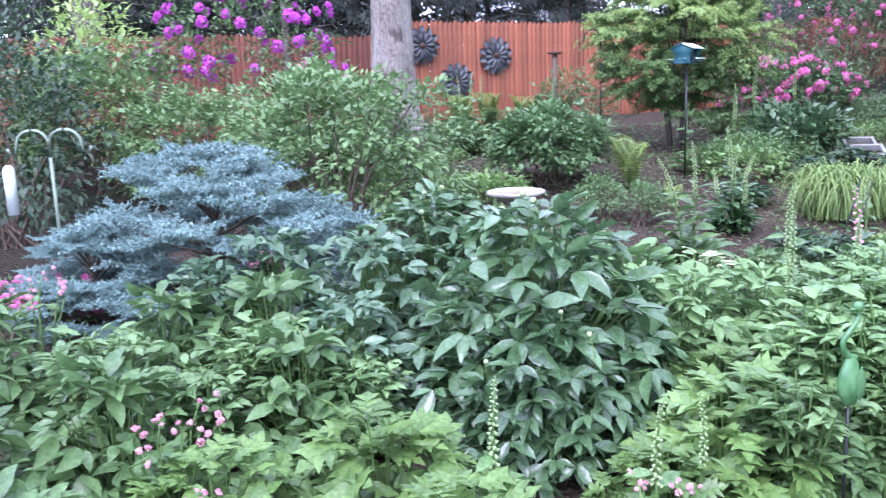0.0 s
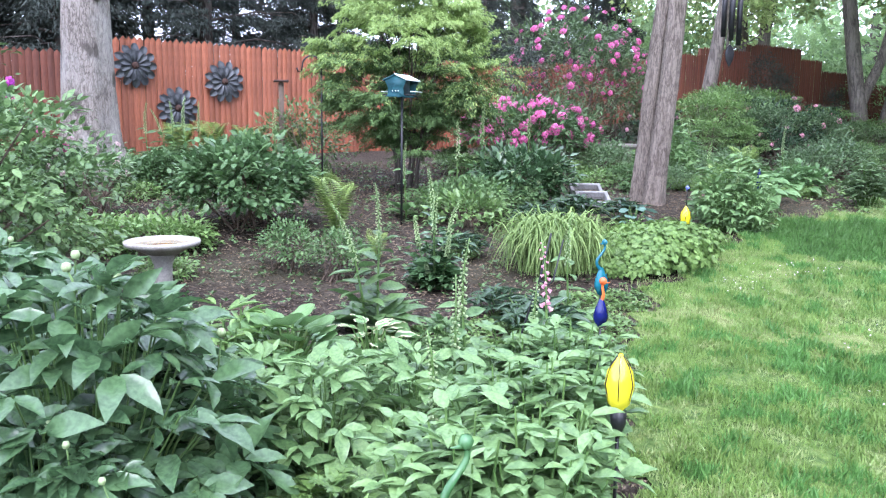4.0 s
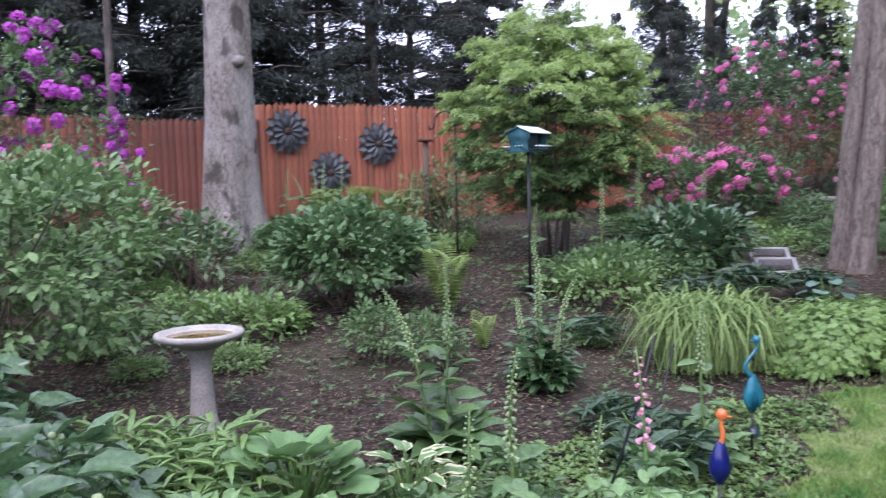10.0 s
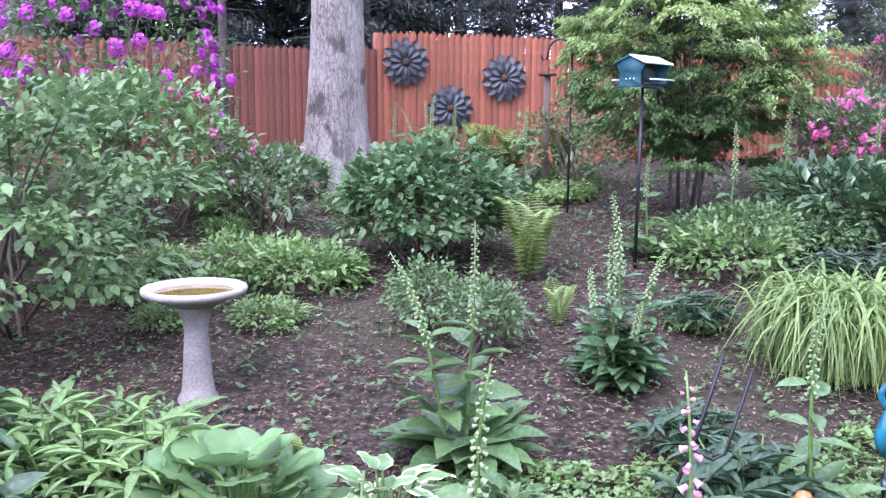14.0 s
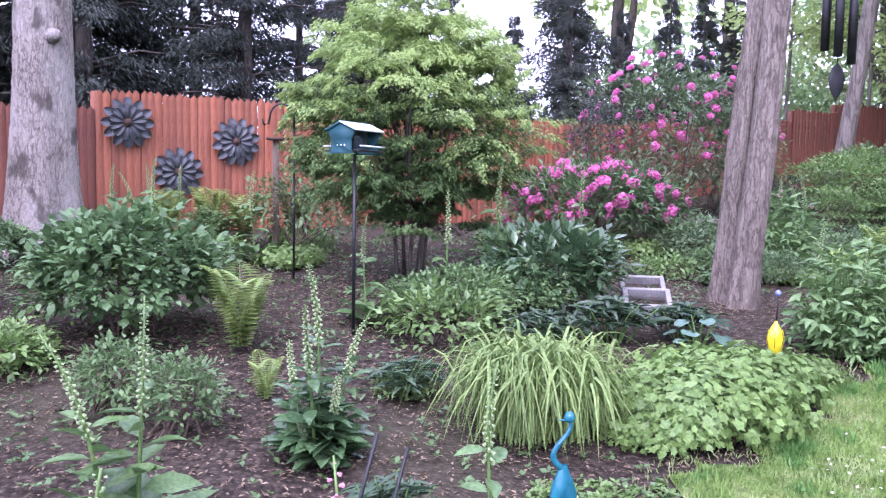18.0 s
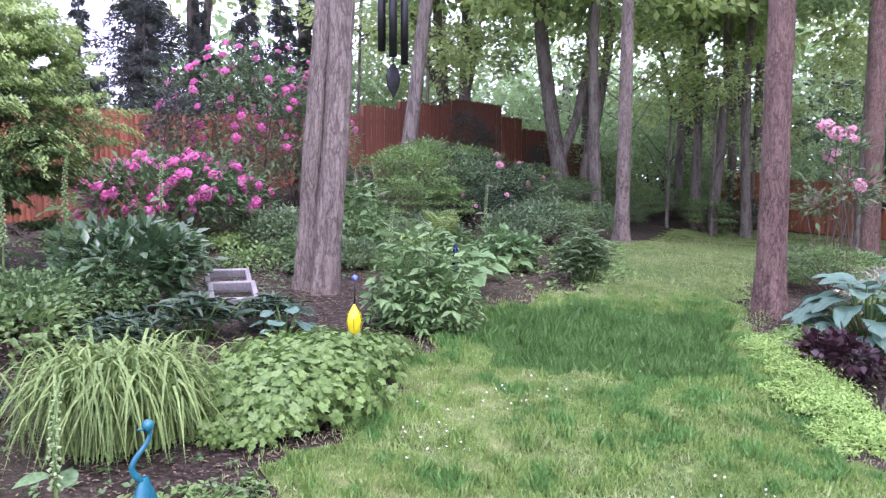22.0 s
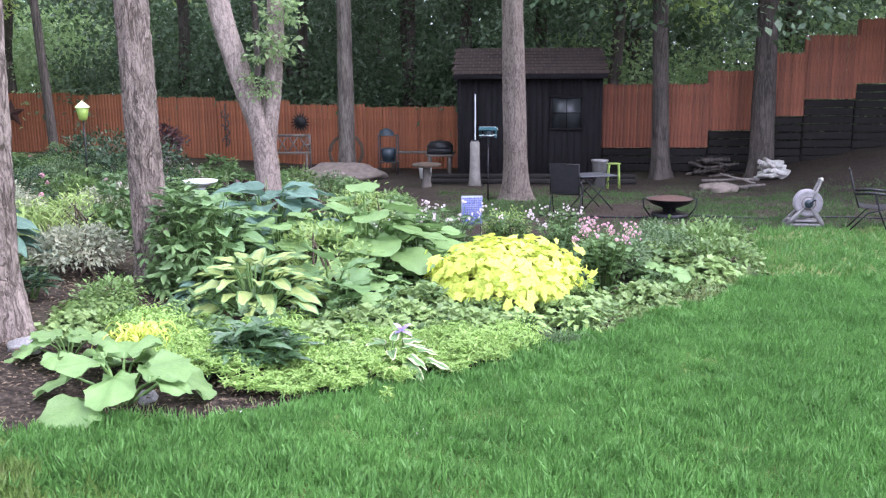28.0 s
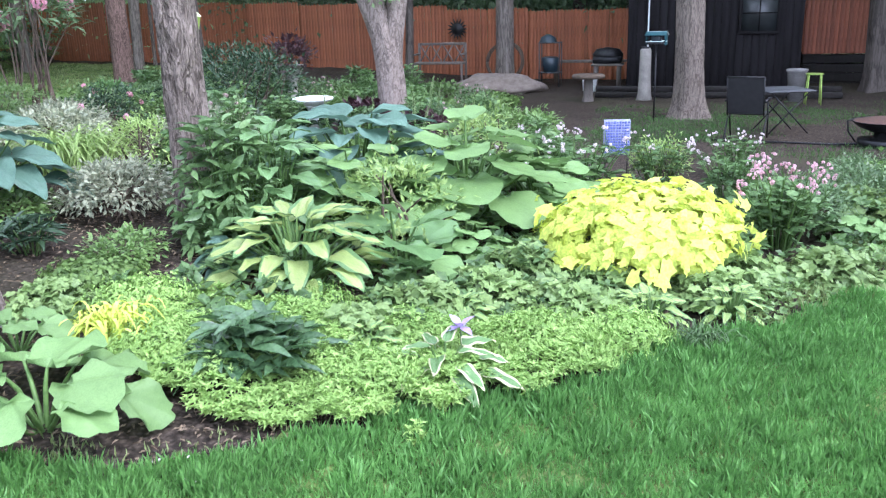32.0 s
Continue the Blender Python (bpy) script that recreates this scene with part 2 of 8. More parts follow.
leaf_mat("lf_conifer", (0.014, 0.027, 0.026), (0.056, 0.084, 0.076), rough=0.7, glow=0.15)
# one leaf tone in plain, sunlit and shaded copies; light is in the colour
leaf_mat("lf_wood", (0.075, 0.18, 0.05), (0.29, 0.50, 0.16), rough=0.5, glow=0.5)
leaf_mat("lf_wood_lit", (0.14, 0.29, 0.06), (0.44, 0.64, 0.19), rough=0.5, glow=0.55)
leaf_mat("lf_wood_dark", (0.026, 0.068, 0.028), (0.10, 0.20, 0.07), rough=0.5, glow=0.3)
leaf_mat("lf_fgrass", (0.036, 0.11, 0.018), (0.205, 0.35, 0.075), rough=0.65, spec=0.25, glow=0.3)
leaf_mat("lf_fern", (0.13, 0.26, 0.04), (0.26, 0.42, 0.09), glow=0.4)
leaf_mat("grass_blade", (0.082, 0.155, 0.024), (0.225, 0.34, 0.064), rough=0.45, glow=0.35, tip=(0.28, 0.38, 0.085))
leaf_mat("grass_moss", (0.03, 0.075, 0.014), (0.09, 0.19, 0.035), rough=0.6)
leaf_mat("grass_deep", (0.046, 0.145, 0.019), (0.15, 0.335, 0.058), rough=0.4, glow=0.35)
leaf_mat("grass_new", (0.040, 0.115, 0.016), (0.125, 0.26, 0.046), rough=0.45, glow=0.3)
leaf_mat("grass_dry", (0.12, 0.19, 0.04), (0.32, 0.38, 0.115), rough=0.55, glow=0.3, tip=(0.43, 0.42, 0.18))
leaf_mat("petal_magenta", (0.54, 0.055, 0.27), (0.85, 0.26, 0.51), rough=0.5, glow=0.3)
leaf_mat("petal_purple", (0.30, 0.02, 0.30), (0.62, 0.12, 0.56), rough=0.5, glow=0.3)
leaf_mat("petal_pink", (0.62, 0.22, 0.34), (0.86, 0.50, 0.58), rough=0.5, glow=0.35)
leaf_mat("petal_pale", (0.70, 0.55, 0.58), (0.90, 0.82, 0.84), rough=0.5, glow=0.35)
leaf_mat("petal_cream", (0.17, 0.28, 0.10), (0.46, 0.54, 0.30), rough=0.5, glow=0.3)
leaf_mat("petal_lilac", (0.35, 0.25, 0.55), (0.55, 0.42, 0.75), rough=0.5, glow=0.3)
leaf_mat("dry_leaf", (0.042, 0.030, 0.019), (0.25, 0.185, 0.12), rough=0.8, glow=0.1)
leaf_mat("stem_green", (0.05, 0.11, 0.03), (0.13, 0.22, 0.06), rough=0.55, glow=0.05)
bark_mat("bark_oak", (0.074, 0.058, 0.047), (0.30, 0.247, 0.21), 24.0, 0.07, 0.24)
bark_mat("bark_twin", (0.078, 0.062, 0.051), (0.245, 0.205, 0.172), 32.0, 0.04, 0.18)
bark_mat("bark_pale", (0.095, 0.080, 0.068), (0.34, 0.302, 0.265), 34.0, 0.04, 0.25, lichen=(0.29, 0.285, 0.265))
bark_mat("bark_red", (0.065, 0.042, 0.034), (0.225, 0.150, 0.122), 26.0, 0.05, 0.3)
bark_mat("bark_tan", (0.12, 0.095, 0.08), (0.33, 0.275, 0.24), 20.0, 0.02, 0.4)
bark_mat("bark_dark", (0.045, 0.038, 0.032), (0.13, 0.11, 0.095), 10.0, 0.04, 0.15)
bark_mat("bark_grey", (0.085, 0.072, 0.062), (0.25, 0.215, 0.185), 12.0, 0.04, 0.15)
bark_mat("twig", (0.06, 0.045, 0.035), (0.16, 0.12, 0.09), 30.0, 0.01, 0.2)
solid("cedar", (0.14, 0.042, 0.020), (0.30, 0.095, 0.045), rough=0.65, scale=5.0, stretch=(3, 3, 0.25), fine=40.0, vary=0.26)
solid("cedar_bright", (0.19, 0.060, 0.024), (0.38, 0.125, 0.052), rough=0.65, scale=5.0, stretch=(3, 3, 0.25), fine=40.0, vary=0.18)
solid("cedar_weathered", (0.085, 0.026, 0.016), (0.18, 0.055, 0.030), rough=0.75, scale=4.0, stretch=(3, 3, 0.25), fine=40.0, vary=0.28)
solid("iron_black", (0.012, 0.012, 0.013), (0.03, 0.03, 0.032), rough=0.45, metal=0.6, bumps=0.15)
solid("iron_grey", (0.035, 0.038, 0.042), (0.085, 0.09, 0.095), rough=0.55, metal=0.5, scale=18.0)
solid("rust", (0.028, 0.014, 0.010), (0.075, 0.034, 0.022), rough=0.85, scale=25.0)
solid("concrete", (0.15, 0.135, 0.12), (0.29, 0.27, 0.24), rough=0.9, scale=7.0, bumps=0.5)
solid("concrete_mossy", (0.17, 0.16, 0.14), (0.37, 0.34, 0.30), rough=0.9, scale=6.0, bumps=0.5)
solid("rubble", (0.12, 0.095, 0.078), (0.25, 0.205, 0.17), rough=0.95, scale=9.0, bumps=0.6)
solid("feeder_green", (0.008, 0.042, 0.052), (0.015, 0.075, 0.088), rough=0.6, scale=10.0, spec=0.25)
solid("roof_pale", (0.42, 0.50, 0.46), (0.62, 0.68, 0.64), rough=0.4, scale=10.0)
solid("plastic_dark", (0.01, 0.02, 0.03), (0.03, 0.05, 0.06), rough=0.35)
solid("shed_wood", (0.005, 0.0045, 0.005), (0.015, 0.013, 0.014), rough=0.9, scale=4.0, stretch=(4, 4, 0.3), fine=50.0, spec=0.2)
solid("shingle", (0.020, 0.012, 0.009), (0.042, 0.026, 0.019), rough=0.95, scale=30.0, vary=0.22)
solid("wood_grey", (0.085, 0.073, 0.062), (0.20, 0.172, 0.15), rough=0.85, scale=6.0, stretch=(3, 3, 0.3))
solid("wood_dark", (0.06, 0.045, 0.032), (0.14, 0.10, 0.07), rough=0.85, scale=6.0, stretch=(3, 3, 0.3))
solid("wood_pale", (0.36, 0.34, 0.30), (0.60, 0.58, 0.53), rough=0.8, scale=7.0, stretch=(3, 3, 0.4))
solid("white_paint", (0.62, 0.63, 0.62), (0.80, 0.81, 0.80), rough=0.5, scale=8.0)
solid("sling_black", (0.006, 0.006, 0.007), (0.016, 0.016, 0.017), rough=0.8, fine=180.0)
solid("sign_white", (0.2, 0.215, 0.3), (0.32, 0.34, 0.45), rough=0.5)
solid("sign_blue", (0.06, 0.08, 0.30), (0.13, 0.16, 0.45), rough=0.5)
solid("lantern_green", (0.20, 0.32, 0.05), (0.34, 0.48, 0.10), rough=0.5)
solid("lantern_cream", (0.38, 0.42, 0.22), (0.52, 0.56, 0.33), rough=0.5)
solid("hook_green", (0.10, 0.14, 0.10), (0.20, 0.26, 0.19), rough=0.5, metal=0.2)
solid("water_mossy", (0.05, 0.035, 0.008), (0.16, 0.11, 0.03), rough=0.06, scale=16.0, bumps=0.05)
solid("plastic_grey", (0.20, 0.185, 0.19), (0.34, 0.32, 0.33), rough=0.6, scale=9.0)
solid("window_dim", (0.012, 0.014, 0.015), (0.04, 0.045, 0.045), rough=0.3, scale=3.0, bumps=0.03)
solid("bolster_red", (0.028, 0.010, 0.009), (0.065, 0.022, 0.018), rough=0.8)
solid("timber_old", (0.006, 0.005, 0.0042), (0.018, 0.0145, 0.012), rough=0.95, scale=4.0, stretch=(4, 4, 0.3))
solid("stone_gray", (0.12, 0.115, 0.11), (0.25, 0.24, 0.23), rough=0.9, scale=5.0, bumps=0.6, dist=0.02)
glass_mat("glass_yellow", (0.75, 0.62, 0.01), (0.92, 0.85, 0.05))
glass_mat("glass_teal", (0.004, 0.09, 0.14), (0.04, 0.30, 0.38), glow=0.5)
glass_mat("glass_green", (0.05, 0.18, 0.06), (0.22, 0.42, 0.20), glow=0.6)
glass_mat("glass_blue", (0.004, 0.006, 0.07), (0.014, 0.02, 0.20))
glass_mat("glass_orange", (0.55, 0.10, 0.02), (0.80, 0.22, 0.06))
glass_mat("glass_lilac", (0.10, 0.12, 0.35), (0.30, 0.35, 0.65))


def ground_mat(name, base, mid, pale, leafy, s=1.0):
    m, nt, out = nodes_for(name)
    big = tex(nt, "noise", 0.7, (1, 1, 1), 5)
    small = tex(nt, "noise", 26.0 * s, (1, 1, 1), 8)
    vor = tex(nt, "voronoi", 38.0 * s)
    col = ramp(nt, small, [(0.32, base), (0.52, mid), (0.72, pale)])
    col = mixc(nt, 0.4, col, ramp(nt, vor, [(0.0, pale), (0.5, base)]))
    col = mixc(nt, ramp(nt, big, [(0.50, (0, 0, 0)), (0.66, (0.75, 0.75, 0.75))]), col, leafy)
    p = nd(nt, "ShaderNodeBsdfPrincipled", Roughness=0.95)
    p.inputs["Specular IOR Level"].default_value = 0.15
    nt.links.new(col, p.inputs["Base Color"])
    nt.links.new(bump(nt, mixc(nt, 0.5, small, vor), 0.9, 0.03), p.inputs["Normal"])
    nt.links.new(p.outputs[0], out.inputs[0])
    return m


ground_mat("mulch", (0.013, 0.010, 0.0075), (0.042, 0.032, 0.024), (0.125, 0.097, 0.074), (0.050, 0.046, 0.028))
ground_mat("turf", (0.030, 0.058, 0.014), (0.080, 0.125, 0.030), (0.165, 0.215, 0.060), (0.16, 0.175, 0.065), 0.6)

# ---- mesh helpers ----
RNG = np.random.default_rng(7)


def unit(v):
    v = np.asarray(v, float)
    return v / np.maximum(np.linalg.norm(v, axis=-1, keepdims=True), 1e-9)


class Geo:
    """Collects vertices, triangles and quads of one mesh, each with a material slot."""

    def __init__(self):
        self.v, self.n, self.f = [], 0, []

    def add(self, verts, faces, slot=0):
        verts = np.asarray(verts, float).reshape(-1, 3)
        for fa in (faces if isinstance(faces, list) else [faces]):
            fa = np.asarray(fa, int)
            self.f.append((fa + self.n, slot))
        self.v.append(verts)
        self.n += len(verts)
        return self

    def mesh(self, name, mats, smooth=True):
        me = bpy.data.meshes.new(name)
        v = np.concatenate(self.v)
        me.vertices.add(len(v))
        me.vertices.foreach_set("co", v.astype(np.float32).ravel())
        idx = np.concatenate([f.ravel() for f, _ in self.f])
        tot = np.concatenate([np.full(len(f), f.shape[1]) for f, _ in self.f])
        slot = np.concatenate([np.full(len(f), s) for f, s in self.f])
        me.loops.add(len(idx))
        me.loops.foreach_set("vertex_index", idx.astype(np.int32))
        me.polygons.add(len(tot))
        me.polygons.foreach_set("loop_start", np.concatenate([[0], np.cumsum(tot)[:-1]]).astype(np.int32))
        me.polygons.foreach_set("material_index", slot.astype(np.int32))
        me.polygons.foreach_set("use_smooth", np.full(len(tot), smooth))
        for m in ([mats] if isinstance(mats, str) else mats):
            me.materials.append(MATS[m])
        me.update(calc_edges=True)
        me.validate()
        return me


def part(name, geo, mats, parent, label="", smooth=True, kind=""):
    ob = new(name, geo if isinstance(geo, bpy.types.Mesh) else geo.mesh(name, mats, smooth))
    ob.parent = parent
    return tagged(ob, label, "", "", kind)


def thing(name, label, category, m=None, group="", kind=""):
    ob = new(name)
    ob.empty_display_size = 0.1
    if m is not None:
        ob.matrix_basis = m
    return tagged(ob, label, category, group, kind)


L_SMALL = (np.array([(0, 0, 0), (.5, .45, .05), (-.5, .45, .05), (0, .5, -.03), (0, 1, -.08)]),
           np.array([(0, 1, 3), (0, 3, 2), (3, 1, 4), (3, 4, 2)]))
L_FULL = (np.array([(0, 0, 0), (.36, .2, .04), (-.36, .2, .04), (0, .25, -.03), (.5, .5, .04), (-.5, .5, .04), (0, .52, -.05),
                    (.3, .8, -.04), (-.3, .8, -.04), (0, .8, -.1), (0, 1.05, -.2)]),
          np.array([(0, 1, 3), (0, 3, 2), (3, 1, 4), (3, 4, 6), (3, 6, 5), (3, 5, 2), (6, 4, 7), (6, 7, 9), (6, 9, 8), (6, 8, 5), (9, 7, 10), (9, 10, 8)]))
L_NEEDLE = (np.array([(0, 0, 0), (.5, .35, .1), (-.5, .35, .1), (0, 1, -.1)]), np.array([(0, 1, 3), (0, 3, 2)]))


L_LOBE = (np.array([(0, 0, 0)] + [(math.sin(radians(a)) * r, .35 + .65 * math.cos(radians(a)) * r, -.1 * r * r) for a, r in ((-165, .42), (-125, .78), (-98, .52), (-66, .98), (-34, .6), (0, 1.05), (34, .6), (66, .98), (98, .52), (125, .78), (165, .42))]),
          np.array([(0, i + 1, i) for i in range(1, 11)]))


def cut_leaf():
    """A leaf cut into broad forward-pointing lobes on both sides of its rib."""
    V, F = [], []
    for y, w in ((.02, .42), (.24, .58), (.48, .5)):
        for s in (-1, 1):
            n = len(V)
            V += [(0, y, -.02), (0, y + .26, -.06), (s * w * .62, y + .1, .04), (s * w, y + .36, -.06), (s * w * .45, y + .3, 0)]
            F += [(n, n + 2, n + 4), (n, n + 4, n + 1), (n + 2, n + 3, n + 4)]
    n = len(V)
    V += [(0, .68, -.08), (-.2, .84, -.06), (.2, .84, -.06), (0, 1.1, -.18)]
    F += [(n, n + 2, n + 3), (n, n + 3, n + 1)]
    return np.array(V, float), np.array(F)


L_CUT = cut_leaf()


def leaves(geo, P, D, N, length, width, tmpl=L_SMALL, slot=0):
    """Lay one leaf of the template at each P, pointing along D, its face towards N."""
    P, d = np.asarray(P, float), unit(D)
    n = len(P)
    s = unit(np.cross(d, N))
    nn = np.cross(s, d)
    L = np.broadcast_to(length, (n,))[:, None, None]
    W = np.broadcast_to(width, (n,))[:, None, None]
    tv, tf = tmpl
    V = P[:, None, :] + W * tv[None, :, :1] * s[:, None, :] + L * (tv[None, :, 1:2] * d[:, None, :] + tv[None, :, 2:3] * nn[:, None, :])
    F = (tf[None] + (np.arange(n) * len(tv))[:, None, None]).reshape(-1, 3)
    return geo.add(V.reshape(-1, 3), F, slot)


def tube(geo, pts, radii, sides=6, slot=0, caps=True):
    pts = np.asarray(pts, float)
    n = len(pts)
    radii = np.broadcast_to(radii, (n,))
    t = unit(np.gradient(pts, axis=0))
    ref = np.array([1.0, 0, 0]) if abs(t[0][0]) < 0.8 else np.array([0, 1.0, 0])
    a = np.arange(sides) * 2 * math.pi / sides
    V = []
    for p, d, r in zip(pts, t, radii):
        u = unit(np.cross(d, ref))
        w = np.cross(d, u)
        V.append(p + r * (np.cos(a)[:, None] * u + np.sin(a)[:, None] * w))
    V = np.concatenate(V)
    i = np.arange(n - 1)[:, None] * sides
    j = np.arange(sides)[None]
    k = (j + 1) % sides
    F = [np.stack([i + j, i + k, i + sides + k, i + sides + j], -1).reshape(-1, 4)]
    if caps:
        V = np.concatenate([V, pts[:1], pts[-1:]])
        c0, c1 = n * sides, n * sides + 1
        jj, kk = np.arange(sides), (np.arange(sides) + 1) % sides
        F.append(np.stack([np.full(sides, c0), kk, jj], -1))
        F.append(np.stack([np.full(sides, c1), (n - 1) * sides + jj, (n - 1) * sides + kk], -1))
    return geo.add(V, F, slot)


def lathe(geo, prof, sides=24, at=(0, 0, 0), slot=0, squash=(1, 1)):
    prof = np.asarray(prof, float)
    a = np.arange(sides) * 2 * math.pi / sides
    V = np.stack([prof[:, :1] * np.cos(a) * squash[0], prof[:, :1] * np.sin(a) * squash[1], np.repeat(prof[:, 1:2], sides, 1)], -1) + np.array(at)
    n = len(prof)
    i, j = np.arange(n - 1)[:, None] * sides, np.arange(sides)[None]
    k = (j + 1) % sides
    return geo.add(V.reshape(-1, 3), np.stack([i + j, i + k, i + sides + k, i + sides + j], -1).reshape(-1, 4), slot)


def box(geo, centre, size, rz=0.0, bevel=0.0, slot=0, m=None):
    """A box with chamfered edges."""
    sx, sy, sz = (c / 2 for c in size)
    b = min(bevel, sx * .6, sy * .6, sz * .6)
    if b <= 0:
        V = np.array([(x, y, z) for z in (-sz, sz) for x, y in ((-sx, -sy), (sx, -sy), (sx, sy), (-sx, sy))])
        F = [np.array([(3, 2, 1, 0), (4, 5, 6, 7), (0, 1, 5, 4), (1, 2, 6, 5), (2, 3, 7, 6), (3, 0, 4, 7)])]
    else:
        def ring(x, y, z):
            return [(-x + b, -y, z), (x - b, -y, z), (x, -y + b, z), (x, y - b, z), (x - b, y, z), (-x + b, y, z), (-x, y - b, z), (-x, -y + b, z)]
        V = np.array(ring(sx - b, sy - b, -sz) + ring(sx, sy, -sz + b) + ring(sx, sy, sz - b) + ring(sx - b, sy - b, sz))
        F = [np.array([(r * 8 + i, r * 8 + (i + 1) % 8, r * 8 + 8 + (i + 1) % 8, r * 8 + 8 + i) for r in range(3) for i in range(8)]),
             np.array([[7, 6, 5, 4, 3, 2, 1, 0], [24, 25, 26, 27, 28, 29, 30, 31]])]
    mm = (m if m is not None else Matrix.Identity(4)) @ pose(*centre, 0, 0, rz)
    V = V @ np.array(mm.to_3x3()).T + np.array(mm.translation)
    return geo.add(V, F, slot)


def cloud(n, K, rx, ry, rz, cz, spread, flat=1.0, shell=0.7, low=-0.35, rng=RNG):
    """Leaf places in K clumps over an uneven ellipsoid; also the way outward at each."""
    u = unit(rng.normal(size=(K * 3, 3)))
    u = u[u[:, 2] > low][:K]
    r = (shell + (1 - shell) * rng.random(len(u)))[:, None] * (0.88 + 0.24 * rng.random((len(u), 1)))
    c = u * r * np.array([rx, ry, rz]) + np.array([0, 0, cz])
    k = rng.integers(0, len(u), n)
    off = rng.normal(size=(n, 3)) * np.array([1, 1, flat]) * spread
    return c[k] + off, unit(u[k] + 0.9 * unit(off)), c, u


def smooth(a, b, v):
    t = np.clip((np.asarray(v, float) - a) / (b - a), 0, 1)
    return t * t * (3 - 2 * t)


def gz(x, y):
    """Height of the ground: a lawn that rises to the fences."""
    x, y = np.asarray(x, float), np.asarray(y, float)
    k = smooth(8, 20, x)
    up = y - (2.7 + 3.5 * k)
    r = np.where(up < 0, 0, np.where(up < 1, 0.065 * up * up, 0.13 * up - 0.065))
    r = np.where(up > 7, 0.845 + 0.06 * (np.minimum(up, 14) - 7), r) * (1 - 0.6 * k)
    w = -0.39 * x + 0.92 * y
    r = r + 0.16 * np.maximum(0, np.minimum(w, 14) - 9) * smooth(5, 12, x)
    r = r + 0.20 * np.clip(-2.5 - y, 0, 7) * smooth(15, 22, x)
    return -0.42 - 0.2 * smooth(13, 23, x) + r


def on(x, y, rz=0.0, s=1.0, dz=0.0):
    """A pose standing on the ground."""
    return pose(x, y, float(gz(x, y)) + dz, 0, 0, rz) @ Matrix.Diagonal((s, s, s, 1))

# ---- ground and lawn ----
def axis(lo, hi, step, far):
    a = list(np.arange(lo, hi + step, step))
    d, v = step, hi
    while v < far:
        d *= 1.5
        v += d
        a.append(v)
    d, v = step, lo
    while v > -far:
        d *= 1.5
        v -= d
        a.insert(0, v)
    return np.array(a)


def sheet(xs, ys, lift, keep=None, rough=0.012):
    X, Y = np.meshgrid(xs, ys)
    Z = gz(X, Y) + lift
    near = (np.abs(X - 8) < 30) & (np.abs(Y - 8) < 25)
    Z = Z + np.where(near, rough * (np.sin(X * 5.1 + 1.7 * np.sin(Y * 3.3)) + np.sin(Y * 6.3 + 2 * np.sin(X * 2.9))), 0)
    nx = len(xs)
    i, j = np.meshgrid(np.arange(len(ys) - 1), np.arange(nx - 1), indexing="ij")
    q = np.stack([i * nx + j, i * nx + j + 1, (i + 1) * nx + j + 1, (i + 1) * nx + j], -1).reshape(-1, 4)
    V = np.stack([X.ravel(), Y.ravel(), Z.ravel()], -1)
    if keep is not None:
        c = V[q].mean(1)
        q = q[keep(c[:, 0], c[:, 1])]
        used, inv = np.unique(q, return_inverse=True)
        V, q = V[used], inv.reshape(-1, 4)
    return Geo().add(V, q)


LAWN = [(-9, .5), (-3, .8), (.3, 1.2), (1.3, 2.1), (2.2, 3.3), (2.74, 4.48), (3.2, 5.6), (4.27, 7.13), (5.2, 7.95), (6.2, 8.75), (6.9, 9.2), (8.3, 9.5),
        (9.8, 11.0), (12.4, 13.4), (13.9, 14.6), (16.9, 17.0), (20.3, 19.6), (25.2, 21.4), (25.4, 13.2), (22.2, 12.5), (18.5, 12.0), (15, 11.5), (12.6, 10.5), (10.6, 9.5), (9.3, 8.55), (8.6, 7.9), (8.1, 7.45), (7.3, 6.65),
        (6.9, 5.9), (6.93, 5.35), (7.25, 4.8), (7.9, 4.15), (8.97, 3.2), (10, 2.3), (10.5, 1.7), (11.7, .8), (13, .55), (14.6, .1), (15, -3), (16, -9), (-9, -9)]


def inside(poly, x, y):
    x, y = np.asarray(x, float), np.asarray(y, float)
    hit = np.zeros(x.shape, bool)
    for (x0, y0), (x1, y1) in zip(poly, poly[1:] + poly[:1]):
        if y0 != y1:
            hit ^= ((y0 > y) != (y1 > y)) & (x < (x1 - x0) * (y - y0) / (y1 - y0) + x0)
    return hit


def wobble(x, y):
    return x + .07 * np.sin(9 * y + 3 * x) + .04 * np.sin(23 * y), y + .07 * np.sin(8 * x + 2 * y) + .04 * np.sin(21 * x)


def on_lawn(x, y):
    return inside(LAWN, *wobble(x, y))


ground = new("ground", sheet(axis(-10, 30, .3, 600), axis(-9, 26, .3, 600), 0).mesh("ground", "mulch"))
tagged(ground, "dark brown mulch and bare soil of the beds", "ground", kind="structure")
lawn = new("lawn", sheet(np.arange(-9, 25.6, .09), np.arange(-9, 22.2, .09), .014, on_lawn, .006).mesh("lawn", "turf"))
tagged(lawn, "green mown lawn sloping up between the beds", "lawn", kind="structure")


def scatter(n, x0, x1, y0, y1, test, rng=RNG):
    x, y = rng.uniform(x0, x1, n), rng.uniform(y0, y1, n)
    k = test(x, y)
    return x[k], y[k]


